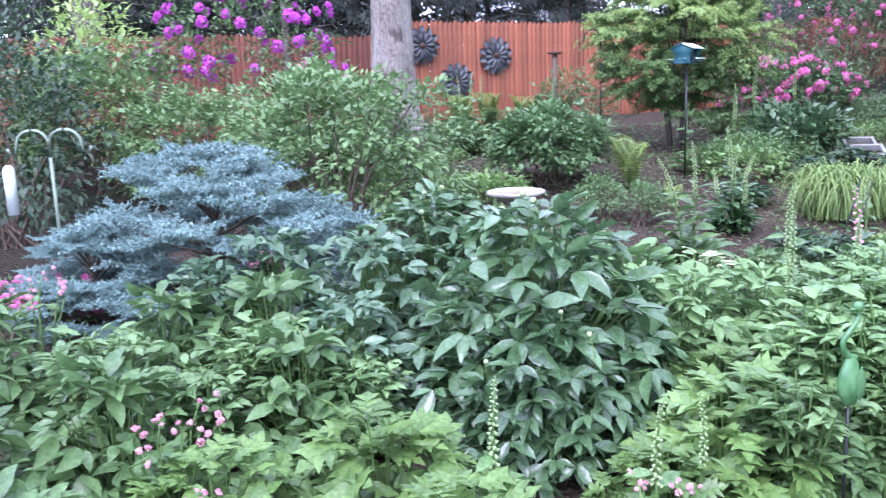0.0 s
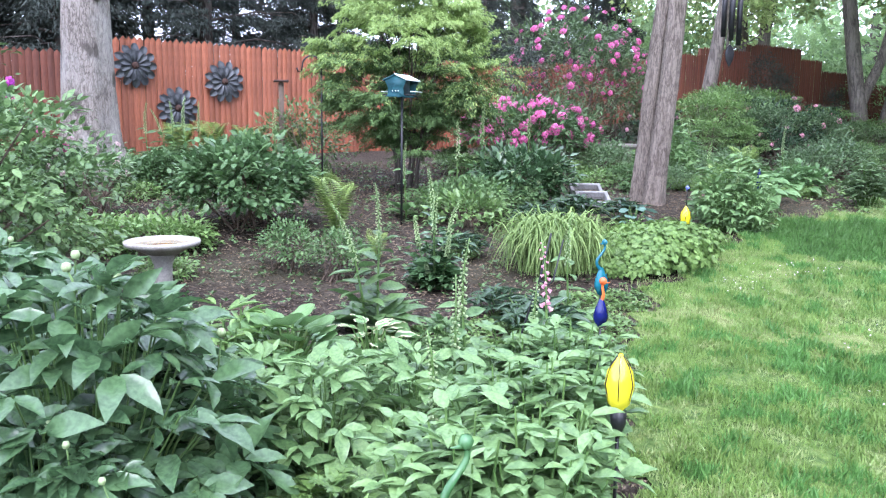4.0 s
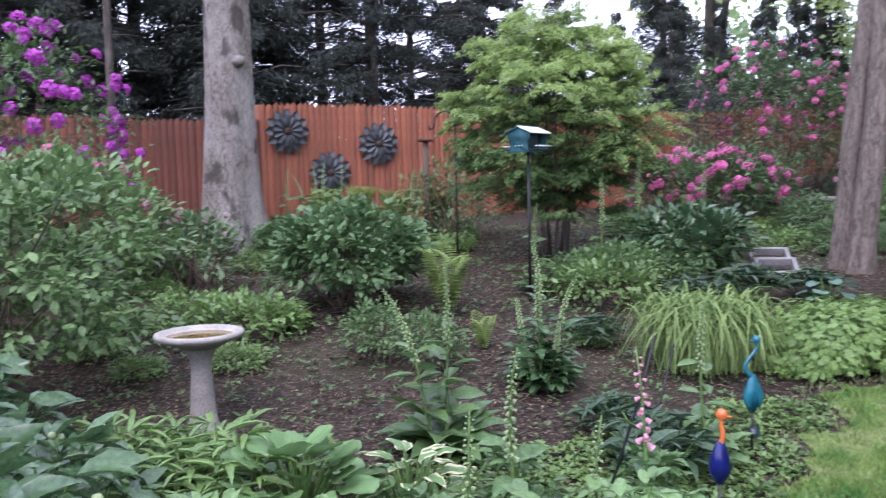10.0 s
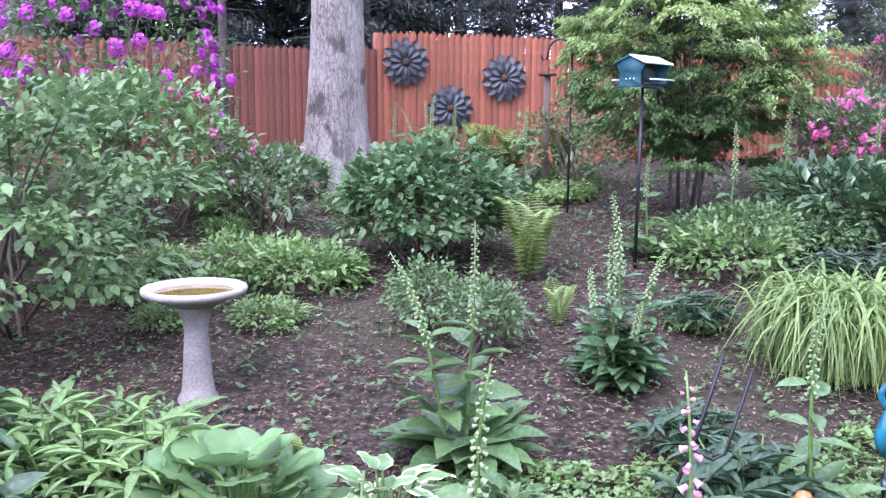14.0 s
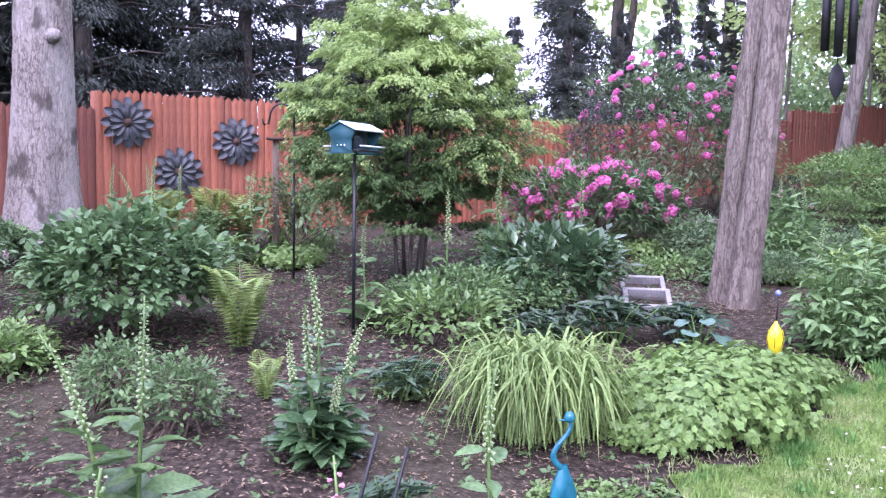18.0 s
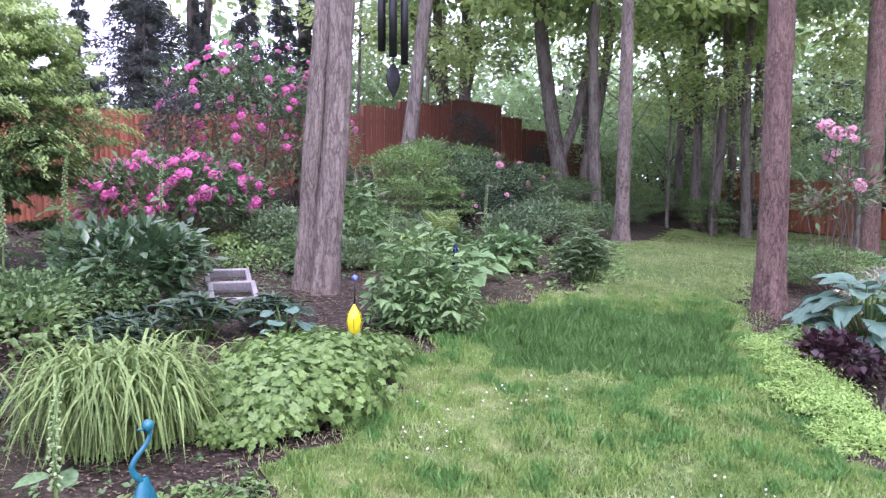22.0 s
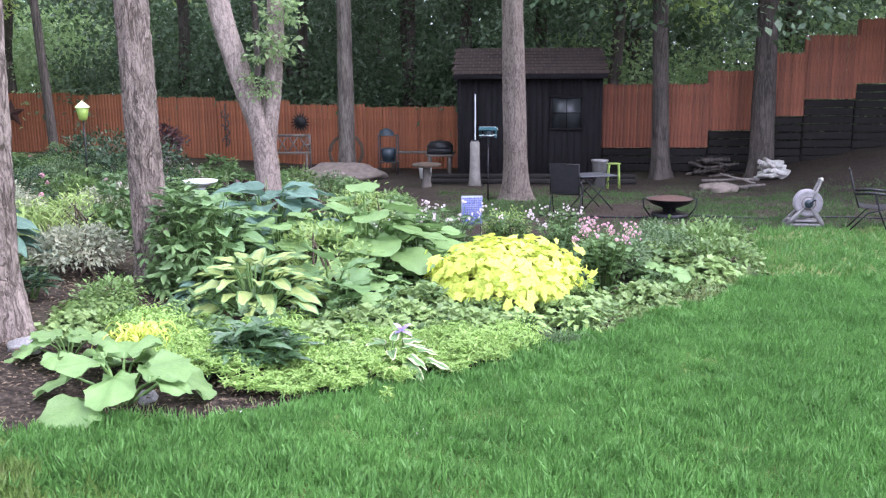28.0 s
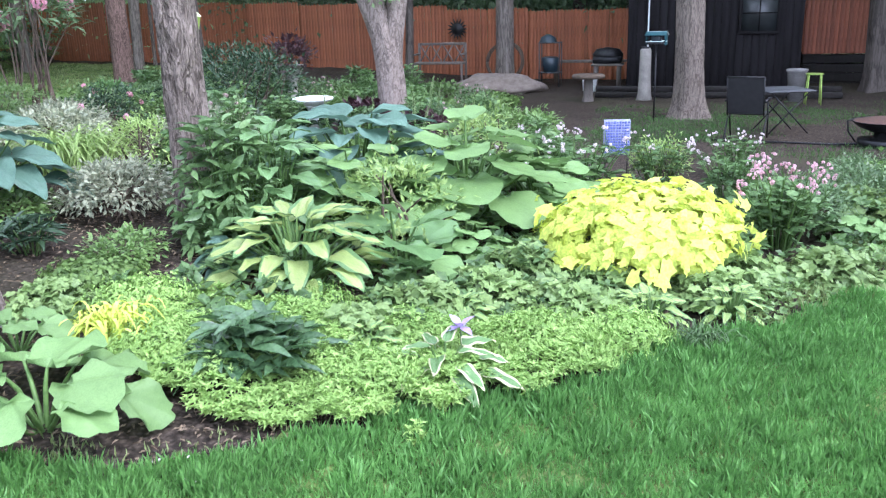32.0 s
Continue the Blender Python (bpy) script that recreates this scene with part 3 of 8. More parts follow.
def blades(name, label, x, y, length, mat, width=.0065):
    n = len(x)
    g = Geo()
    D = np.stack([RNG.normal(0, .38, n), RNG.normal(0, .38, n), np.ones(n)], -1)
    N = RNG.normal(size=(n, 3)) * np.array([1, 1, .2])
    tuft = .38 + .85 * field(x, y, .09) ** 1.4 + .4 * field(x + 7, y, .5)
    leaves(g, np.stack([x, y, gz(x, y) + .008], -1), D, N, length * tuft * RNG.uniform(.55, 1.3, n), width, L_NEEDLE)
    return tagged(new(name, g.mesh(name, mat, False)), label, "grass", kind="stuff")


DEEP = [(6.1, 8.05), (6.35, 7.72), (7.45, 7.12), (8.75, 8.35), (7.6, 9.0), (6.7, 9.05), (6.35, 8.6)]
_LAT = np.random.default_rng(17).random((64, 64))


def field(x, y, cell):
    """Smooth random values over the ground, one cell that many metres."""
    u, v = x / cell + 400, y / cell + 400
    i, j = np.floor(u).astype(int), np.floor(v).astype(int)
    fu, fv = u - i, v - j
    fu, fv = fu * fu * (3 - 2 * fu), fv * fv * (3 - 2 * fv)
    i0, i1, j0, j1 = i % 64, (i + 1) % 64, j % 64, (j + 1) % 64
    return (_LAT[j0, i0] * (1 - fu) + _LAT[j0, i1] * fu) * (1 - fv) + (_LAT[j1, i0] * (1 - fu) + _LAT[j1, i1] * fu) * fv


def turf_kind(x, y):
    """0 light grass, 1 deep green, 2 dry and thin, 3 bare: tufts and patches, lusher beside the curved bed."""
    n = .58 * field(x, y, .13) + .26 * field(x + 9, y, .42) + .16 * field(x, y + 5, 1.3) + RNG.normal(0, .05, len(x))
    lush = smooth(-.3, .3, x - 6.25 - .63 * (y - 4.6)) * smooth(6.0, 5.2, y)
    path = smooth(8.8, 9.8, y)
    n = n + .46 * lush - .27 * path
    deep = inside(DEEP, *wobble(x, y))
    k = np.where(n > .62, 1, np.where(n < .37, 2, 0))
    k = np.where((n < .30 - .2 * path) & (RNG.random(len(x)) < .75), 3, k)
    return np.where(deep, 1, k)


def sow(n, x0, x1, y0, y1, length, width, where, thin=None):
    x, y = scatter(n, x0, x1, y0, y1, on_lawn)
    if thin:
        k = RNG.random(len(x)) < thin(x, y) * (.6 + .8 * field(x, y, .35))
        x, y = x[k], y[k]
    k = turf_kind(x, y)
    for q, name, mat, lab, f in ((0, "lawn_grass", "grass_blade", "light green mown lawn grass", 1.0), (1, "tufted_grass", "grass_deep", "deep green tufts of lawn grass", 1.2), (2, "thin_grass", "grass_dry", "thin yellowish lawn grass", .8)):
        if (k == q).sum() > 10:
            blades(name, lab + " " + where, x[k == q], y[k == q], length * f, mat, width)


sow(430000, 4.6, 11.5, -.4, 5.4, .060, .0044, "beside the curved bed",
    lambda x, y: np.maximum(smooth(4.6, 6.4, x) * smooth(-.4, 1.2, y), smooth(7.5, 8.5, x)) * 1.6)
sow(290000, 2.2, 9.3, 4.2, 9.6, .052, .0056, "between the two beds")
x, y = scatter(38000, 6, 8.6, 6.8, 9.2, lambda a, b: inside(DEEP, *wobble(a, b)))
blades("tufted_grass", "thick dark green patch of newer lawn grass", x, y, .085, "grass_new", .008)
sow(60000, 7.5, 15.5, -6, 2.5, .06, .012, "in the shade of the trees")
sow(110000, 8.0, 25.4, 9.0, 21.5, .05, .014, "on the path into the trees")
sow(80000, -6, 4.6, -4, 4.4, .06, .017, "behind the beds")
sow(40000, 4.6, 12.5, -4.5, -.4, .06, .017, "beyond the curved bed")
sow(12000, -1, 2.4, 2.2, 4.8, .06, .014, "along the bed edge")
x, y = scatter(900, 4.5, 7.6, 3.4, 8.5, on_lawn)
k = field(x + 3, y, .5) > .66
n = int(k.sum())
g = Geo()
leaves(g, np.stack([x[k], y[k], gz(x[k], y[k]) + .05], -1), RNG.normal(size=(n, 3)), np.array([0, 0, 1.0]) + RNG.normal(0, .3, (n, 3)), .016, .016)
tagged(new("clover_flowers", g.mesh("clover_flowers", "petal_pale")), "white clover flowers dotted in the lawn", "flowers", kind="stuff")


def bed_edge(a, b):
    near = np.zeros(np.shape(a), bool)
    for dx, dy in ((.2, 0), (-.2, 0), (0, .2), (0, -.2), (.14, -.14), (-.14, .14)):
        near |= on_lawn(a + dx, b + dy)
    return near & ~on_lawn(a, b)


x, y = scatter(60000, 2, 12, 1.5, 10, bed_edge)
blades("edge_grass", "straggling yellowish grass at the edge of the beds", x, y, .04, "grass_dry", .007)
x, y = scatter(90000, 14.0, 21.5, -4.5, 4.6, lambda a, b: ~on_lawn(a, b) & (RNG.random(len(a)) < .85 * smooth(.25, .8, .6 * field(a, b, .5) + .4 * field(a + 4, b, 1.4)) * smooth(22, 17, a)))
blades("yard_grass", "thin mossy grass on the shaded yard soil", x, y, .045, "grass_moss", .010)


# ---- fences ----
def picket_mesh(w, h, t, name="picket"):
    """A half-round picket with a pointed top, its round side to the front."""
    a, s = w / 2, w * .55
    prof = [(-a, t * .35), (-a * .8, -t * .25), (-a * .4, -t * .75), (0, -t), (a * .4, -t * .75), (a * .8, -t * .25), (a, t * .35), (0, t * .5)]
    n = len(prof)
    V = [(x, y, 0) for x, y in prof] + [(x, y, h - s * abs(x) / a) for x, y in prof]
    F = [np.array([(i, (i + 1) % n, n + (i + 1) % n, n + i) for i in range(n)]), np.array([[n + i for i in range(n)], list(range(n))[::-1]])]
    return Geo().add(V, F), name


PICKETS = {}


def fence_panel(x0, y0, x1, y1, base, height, mat, single=True, label="", w=.088):
    """One stockade panel with pointed pickets, two rails behind and a post."""
    n = max(3, round(math.hypot(x1 - x0, y1 - y0) / (w + .002)))
    ang = math.atan2(y1 - y0, x1 - x0)
    m = Matrix.Translation((x0, y0, base)) @ Matrix.Rotation(ang, 4, "Z")
    f = thing("fence_panel", label or "orange-brown stained stockade fence panel with pointed pickets", "fence", m, "stockade fence panels")
    length = math.hypot(x1 - x0, y1 - y0)
    key = (round(height, 2), mat)
    if key not in PICKETS:
        PICKETS[key] = [picket_mesh(w + .006, height + d, .013)[0].mesh("picket", mat, False) for d in (-.012, 0, .01)]
    joined = Geo()
    for i in range(n):
        px = (i + .5) * length / n
        if single:
            ob = part("picket", PICKETS[key][RNG.integers(3)], None, f)
            ob.matrix_basis = pose(px, RNG.uniform(-.004, .004), 0, 0, RNG.uniform(-.35, .35), RNG.uniform(-2, 2))
        else:
            g, _ = picket_mesh(w + .006, height + RNG.uniform(-.012, .012), .013)
            joined.add(g.v[0] + np.array([px, RNG.uniform(-.005, .005), 0]), [a for a, _ in g.f])
    if not single:
        part("picketing", joined, mat, f, kind="stuff", smooth=False)
    for z in (.3, height - .35):
        part("rail", box(Geo(), (length / 2, .05, z), (length - .02, .07, .07), bevel=.006), mat, f)
    part("post", box(Geo(), (0, .09, height / 2), (.1, .1, height - .06), bevel=.01), mat, f)
    return f


FD = (.92, .39)
RUN = [(-1.75 + 2.2 * i, -1.75 + 2.2 * (i + 1), 2.4 if i < -1 else 2.36) for i in range(-9, 0)]
RUN += [(-1.75, .45, 2.59), (.45, 2.65, 2.57), (2.65, 4.85, 2.54), (4.85, 7.05, 2.54), (7.05, 9.25, 2.64), (9.25, 11.2, 2.84), (11.2, 12.5, 3.06), (12.5, 14.5, 3.25),
        (14.5, 16.9, 3.46), (16.9, 18.02, 3.18), (18.02, 20.4, 2.9), (20.4, 22.6, 2.62), (22.6, 24.8, 2.35)]
for u0, u1, top in RUN:
    fence_panel(.9 + FD[0] * u0, 15.4 + FD[1] * u0, .9 + FD[0] * (u1 - .01), 15.4 + FD[1] * (u1 - .01), top - 1.84, 1.84, "cedar" if -2 < u0 < 7 else "cedar_weathered", -12 < u0 < 12)
for i in range(11):
    y0 = 23.2 - 2.03 * i
    fence_panel(25.6 + .03 * y0, y0, 25.6 + .03 * (y0 - 2.0), y0 - 2.0, float(gz(25.6, y0 - 1)) - .06, 1.68, "cedar_bright", 4 <= i, w=.08)
STEPS = ((.95, -1.6, -.01, 1.53), (-1.6, -3.0, .4, 1.84), (-3.0, -3.82, .74, 2.24), (-3.82, -5.0, 1.14, 2.64), (-5.0, -6.2, 1.5, 3.0), (-6.2, -8.2, 1.8, 3.3), (-8.2, -10.4, 2.1, 3.6))
for y0, y1, z0, z1 in STEPS:
    fence_panel(24.6, y0, 24.6, y1 + .01, z0, z1 - z0, "cedar", y0 > -6, w=.08)
g = Geo()
for y0, y1, z, _ in STEPS:
    for j in range(11):
        top = z - .02 - .19 * j
        if top > float(gz(24.5, (y0 + y1) / 2)) - .2:
            box(g, (24.72 + .01 * (j % 2), (y0 + y1) / 2, top - .09), (.18, y0 - y1 - .03, .17), bevel=.015)
tagged(new("retaining_wall", g.mesh("retaining_wall", "timber_old", False)), "dark stacked timber wall under the stepped fence", "wall", kind="structure")


# ---- trees ----
def vnoise(a, h, na, step, rg):
    """Smooth random values round the trunk (na cells, wrapping) and up it (step metres a cell)."""
    lat = rg.random((int(np.max(h) / step) + 3, na))
    u, v = (a / (2 * math.pi)) % 1 * na, h / step
    i, j = np.floor(u).astype(int), np.floor(v).astype(int)
    fu, fv = u - i, v - j
    fu, fv = fu * fu * (3 - 2 * fu), fv * fv * (3 - 2 * fv)
    i0, i1 = i % na, (i + 1) % na
    return (lat[j, i0] * (1 - fu) + lat[j, i1] * fu) * (1 - fv) + (lat[j + 1, i0] * (1 - fu) + lat[j + 1, i1] * fu) * fv


def trunk_geo(geo, path, r0, r1, flare=1.7, sides=18, seed=1, rise=.22, ridge=0.0, swell=0.0):
    """A tapering trunk along a path of points, flared at its foot, uneven and ridged round its girth."""
    rg = np.random.default_rng(seed)
    path = np.asarray(path, float)
    if ridge:
        sides, rise = 72, .06
    seg = np.concatenate([[0], np.cumsum(np.linalg.norm(np.diff(path, axis=0), axis=1))])
    low = min(seg[-1], 4.5) if ridge else seg[-1]
    s = np.concatenate([np.arange(0, 1.2, min(.1, rise)), np.arange(1.2, low, rise), np.arange(low, seg[-1], .4) if low < seg[-1] else [], [seg[-1]]])
    P = np.stack([np.interp(s, seg, path[:, k]) for k in range(3)], -1)
    for _ in range(14 if ridge else 6):
        P[1:-1] = (P[:-2] + 2 * P[1:-1] + P[2:]) / 4
    R = r0 + (r1 - r0) * (s / seg[-1]) + r0 * (flare - 1) * np.exp(-s / .22) + r0 * swell * np.exp(-s / .6)
    a = np.arange(sides) * 2 * math.pi / sides
    ph = rg.uniform(0, 6.28, 6)
    A, S = np.meshgrid(a, s)
    foot = .16 * np.exp(-S / .3)
    K = 1 + (.045 + foot) * np.sin(3 * A + ph[0] + .3 * S) + (.03 + foot * .6) * np.sin(5 * A + ph[1] - .4 * S) + .02 * np.sin(2 * A + ph[2] + 2.1 * S) + .012 * np.sin(9 * A + ph[3] + S)
    D = R[:, None] * K
    if ridge:
        tw = A + .25 * vnoise(A, S, 5, .5, rg)
        n1 = 1 - np.abs(2 * vnoise(tw, S, 24, .20, rg) - 1)
        n2 = 1 - np.abs(2 * vnoise(tw, S, 36, .11, rg) - 1)
        n3 = vnoise(A, S, 60, .05, rg)
        D = D + ridge * (n1 - .6) + ridge * .6 * (n2 - .6) + ridge * .35 * (n3 - .5)
    V = np.stack([P[:, :1] + D * np.cos(A), P[:, 1:2] + D * np.sin(A), np.repeat(P[:, 2:], sides, 1)], -1)
    n = len(P)
    i, j = np.arange(n - 1)[:, None] * sides, np.arange(sides)[None]
    kk = (j + 1) % sides
    geo.add(V.reshape(-1, 3), np.stack([i + j, i + kk, i + sides + kk, i + sides + j], -1).reshape(-1, 4))
    return P, R


CROWNS = {}


def crown_mesh(key, n, K, rx, rz, spread, size, mat, flat=.45, low=-.8):
    if key not in CROWNS:
        rg = np.random.default_rng(len(CROWNS) + 40)
        P, o, c, u = cloud(n, K, rx, rx, rz, 0, spread, flat, .45, low, rg)
        g = Geo()
        D = o * np.array([1, 1, .3]) + rg.normal(0, .6, P.shape) + np.array([0, 0, -.35])
        N = np.array([0, 0, 1.0]) + rg.normal(0, .5, P.shape)
        sz = size * rg.uniform(.6, 1.3, n)
        leaves(g, P, D, N, sz, sz * .62)
        CROWNS[key] = g.mesh("crown", mat)
    return CROWNS[key]


def limbs(geo, base, n, reach, up, r, seed):
    rg = np.random.default_rng(seed)
    for k in range(n):
        a = rg.uniform(0, 6.28)
        z0 = base[2] + rg.uniform(-1.8, .6)
        e = np.array([math.cos(a) * reach * rg.uniform(.6, 1.1), math.sin(a) * reach * rg.uniform(.6, 1.1), rg.uniform(.3, 1) * up])
        s = np.array([base[0], base[1], z0])
        tube(geo, [s, s + e * .3 + [0, 0, -.05], s + e * .65 + [0, 0, .1], s + e], [r, r * .7, r * .45, r * .12], 7)
    return geo


def tree(name, x, y, r, height, label, bark, lean=(0, 0), crown=None, flare=1.7, seed=1, crown_z=None, crown_s=1.0, extra=(), bend=(0, 0), sides=18, ridge=0.0, fork=None, swell=0.0):
    t = thing(name, label, "tree", on(x, y, 0, 1, -.05))
    g = Geo()
    pts = [(0, 0, 0), (lean[0] * .25 + bend[0] * .6, lean[1] * .25 + bend[1] * .6, height * .25), (lean[0] * .5 + bend[0], lean[1] * .5 + bend[1], height * .5), (lean[0], lean[1], height)]
    trunk_geo(g, pts, r, r * .62, flare, sides, seed, ridge=ridge, swell=swell)
    if fork:
        z, dx, dy = fork
        b = np.array([np.interp(z, [p[2] for p in pts], [p[i] for p in pts]) for i in (0, 1)] + [z])
        tube(g, [b - [0, 0, .25], b + [dx * .2, dy * .2, .35], b + [dx * .55, dy * .55, 1.1], b + [dx * .8, dy * .8, 2.2], b + [dx * 1.1, dy * 1.1, 4.2]], [r * .7, r * .66, r * .58, r * .5, r * .3], 10)
    for px, pr in extra:
        tube(g, px, pr, 9)
    part("trunk", g, bark, t)
    if crown:
        for k in range(6):
            part("limb", limbs(Geo(), (lean[0], lean[1], height - .4), 1, 2.2 * crown_s, 1.5, r * .45, seed * 7 + k), bark, t)
        ob = part("crown", CROWNS[crown], None, t)
        ob.matrix_basis = pose(lean[0], lean[1], crown_z or height + .6, 0, 0, seed * 47) @ Matrix.Diagonal((crown_s, crown_s, crown_s, 1))
    return t


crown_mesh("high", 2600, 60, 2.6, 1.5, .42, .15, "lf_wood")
# crowns and undergrowth in leaf colours that carry sunlight or shade
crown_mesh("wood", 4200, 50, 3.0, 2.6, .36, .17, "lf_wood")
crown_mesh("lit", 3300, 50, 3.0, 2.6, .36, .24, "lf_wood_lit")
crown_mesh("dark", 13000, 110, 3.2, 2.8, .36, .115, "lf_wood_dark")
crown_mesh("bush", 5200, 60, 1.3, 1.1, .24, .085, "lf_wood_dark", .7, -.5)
crown_mesh("bush_lit_fine", 4600, 56, 1.3, 1.1, .24, .085, "lf_wood", .7, -.5)
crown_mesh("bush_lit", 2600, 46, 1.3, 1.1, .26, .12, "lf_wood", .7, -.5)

# trees of the garden
tree("tree", -.78, 13.05, .32, 8.5, "pale grey-barked tall tree trunk with a knot and flared foot", "bark_pale", (.1, .1), "high", 1.35, 3, 10, ridge=.012, swell=.45,
     extra=[(((.18, -.16, 2.35), (.3, -.27, 2.36)), (.1, .05))])
tw = thing("twin_tree", "grey-brown tree with two trunks grown together", "tree", on(5.85, 10.35, 0, 1, -.05))
AX = Vector((.925, -.38, 0))        # along the row of the two trunks
for off, rad, sd in ((((-.10, .10, 0), (-.07, .10, .4), (-.01, .07, 1.4), (.1, .04, 2.5), (.2, .06, 4.5), (.35, .1, 8)), (.098, .066), 5), (((.05, -.05, 0), (.085, -.06, .5), (.18, -.03, 1.45), (.235, -.02, 2.5), (.33, -.02, 4.5), (.67, .1, 8)), (.12, .072), 6)):
    g = Geo()
    trunk_geo(g, [tuple(AX * a + Vector((.38, .925, 0)) * b + Vector((0, 0, c))) for a, b, c in off], *rad, 1.12, 18, sd, ridge=.012)
    part("trunk", g, "bark_twin", tw)
ob = part("crown", CROWNS["high"], None, tw)
ob.matrix_basis = pose(.4, .1, 9.2)
tree("tree", 9.55, 8.45, .13, 8.5, "reddish brown furrowed straight tree trunk at the bed edge", "bark_red", (.1, .0), "high", 1.35, 8, 9.8, ridge=.009)
tree("tree", 8.1, 6.3, .15, 8.5, "furrowed grey tree trunk leaning a little at the bed edge", "bark_oak", (.55, -.1), "high", 1.3, 9, 9.8, bend=(.02, 0), ridge=.018)
tree("tree", 9.87, 6.06, .128, 8.5, "furrowed pale brown straight tree trunk among hostas", "bark_oak", (-.05, .1), "high", 1.15, 10, 10.2, ridge=.018)
tree("tree", 13.5, 14.4, .13, 8.0, "slim pale tree trunk at the end of the lawn", "bark_oak", (.1, 0), "lit", 1.4, 11, 8.2)
tree("tree", 18.5, 3.1, .21, 8.5, "tall grey-brown tree trunk in front of the shed", "bark_twin", (-.1, .25), "wood", 1.6, 12, 8.8, ridge=.012)
yt = thing("forked_tree", "pale forked tree trunk with leafy sprouts at the fork", "tree", on(15.2, 6.65, 0, 1.05, -.05))
g = Geo()
trunk_geo(g, [(0, 0, 0), (0, 0, .6), (-.01, .04, 1.15), (-.06, .24, 1.75), (-.1, .48, 2.6), (-.12, .72, 4), (-.1, 1.1, 8)], .165, .10, 1.25, 16, 14, ridge=.008)
part("trunk", g, "bark_tan", yt)
g = Geo()
trunk_geo(g, [(.02, .0, .75), (.03, -.03, 1.15), (.05, -.13, 1.8), (.06, -.2, 2.8), (.08, -.22, 4.5), (.1, -.2, 8)], .118, .085, 1.0, 16, 15, ridge=.008)
part("trunk", g, "bark_tan", yt)
for k, (dy, dz, sc) in enumerate(((-.18, 2.25, .7), (.02, 1.75, .45), (-.3, 2.7, .6))):
    ob = part("sprout_foliage", crown_mesh("sprout", 260, 10, .5, .35, .16, .13, "lf_wood"), None, yt, kind="stuff")
    ob.matrix_basis = pose(-.12, dy, dz, 0, 0, k * 80) @ Matrix.Diagonal((sc, sc, sc, 1))
# crowns of the next three enlarged to shade the shed yard and fence
tree("tree", 24.2, 7.2, .21, 8.5, "grey tree trunk standing before the orange fence", "bark_grey", (.1, 0), "dark", 1.3, 16, 8.4, crown_s=1.35)
tree("tree", 23.2, -.25, .20, 8.0, "dark grey tree trunk beside the shed", "bark_dark", (.1, .3), "dark", 1.5, 17, 6.9, crown_s=1.35)
tree("tree", 23.6, -2.6, .28, 8.0, "thick dark tree trunk on the slope", "bark_dark", (.0, .1), "dark", 1.3, 18, 7.2, crown_s=1.8)
tree("tree", 22.8, 9.0, .09, 7.0, "thin grey tree trunk by the fence", "bark_dark", (.2, .25), "dark", 1.2, 19, 7.4, bend=(.1, -.15))
tree("tree", 20.5, 12.6, .10, 7.5, "thin dark tree trunk by the fence", "bark_dark", (-.1, .35), "wood", 1.2, 20, 7.6)
tree("tree", 17.3, 12.1, .17, 8.0, "brown tree trunk behind the pink rhododendron", "bark_red", (.2, .1), "wood", 1.4, 21, 8.4)
tree("tree", -2.45, 13.6, .06, 6.5, "thin bare dark trunk before the fence", "bark_dark", (.05, 0), None, 1.2, 22,
     extra=[(((0, 0, z), (.25 * s, -.1, z + .12), (.55 * s, -.15, z + .1)), (.012, .008, .003)) for z, s in ((.9, 1), (1.3, -1), (1.6, 1), (1.9, -1), (2.2, 1), (2.4, -1))])
tree("tree", -5.6, 13.8, .27, 7.5, "dark thick trunk beyond the fence", "bark_dark", (.1, 0), None, 1.2, 23)

# last column picks leaves coloured as sunlit, plain or shaded
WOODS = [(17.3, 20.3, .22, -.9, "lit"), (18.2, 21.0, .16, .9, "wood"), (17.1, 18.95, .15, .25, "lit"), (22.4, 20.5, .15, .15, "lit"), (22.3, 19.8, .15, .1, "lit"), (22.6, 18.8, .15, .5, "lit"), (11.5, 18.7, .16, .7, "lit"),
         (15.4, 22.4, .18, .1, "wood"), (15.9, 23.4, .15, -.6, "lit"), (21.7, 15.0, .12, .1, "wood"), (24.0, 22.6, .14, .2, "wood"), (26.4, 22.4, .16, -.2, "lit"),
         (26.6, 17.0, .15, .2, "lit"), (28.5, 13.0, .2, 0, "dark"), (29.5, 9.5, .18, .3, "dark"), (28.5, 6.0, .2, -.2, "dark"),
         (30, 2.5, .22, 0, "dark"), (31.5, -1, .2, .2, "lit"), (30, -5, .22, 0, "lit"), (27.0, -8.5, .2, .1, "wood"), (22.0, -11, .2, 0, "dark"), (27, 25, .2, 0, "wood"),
         # (20.5, -7.5), (16.5, -9.5), (24.5, -7.0): unseen trees added to shade the yard
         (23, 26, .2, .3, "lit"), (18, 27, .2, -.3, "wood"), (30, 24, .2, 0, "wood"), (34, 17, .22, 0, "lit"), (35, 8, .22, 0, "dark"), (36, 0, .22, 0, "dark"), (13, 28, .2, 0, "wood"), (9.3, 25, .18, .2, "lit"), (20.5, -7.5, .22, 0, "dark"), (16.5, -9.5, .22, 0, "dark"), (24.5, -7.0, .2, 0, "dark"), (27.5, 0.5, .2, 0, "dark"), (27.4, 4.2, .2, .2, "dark")]
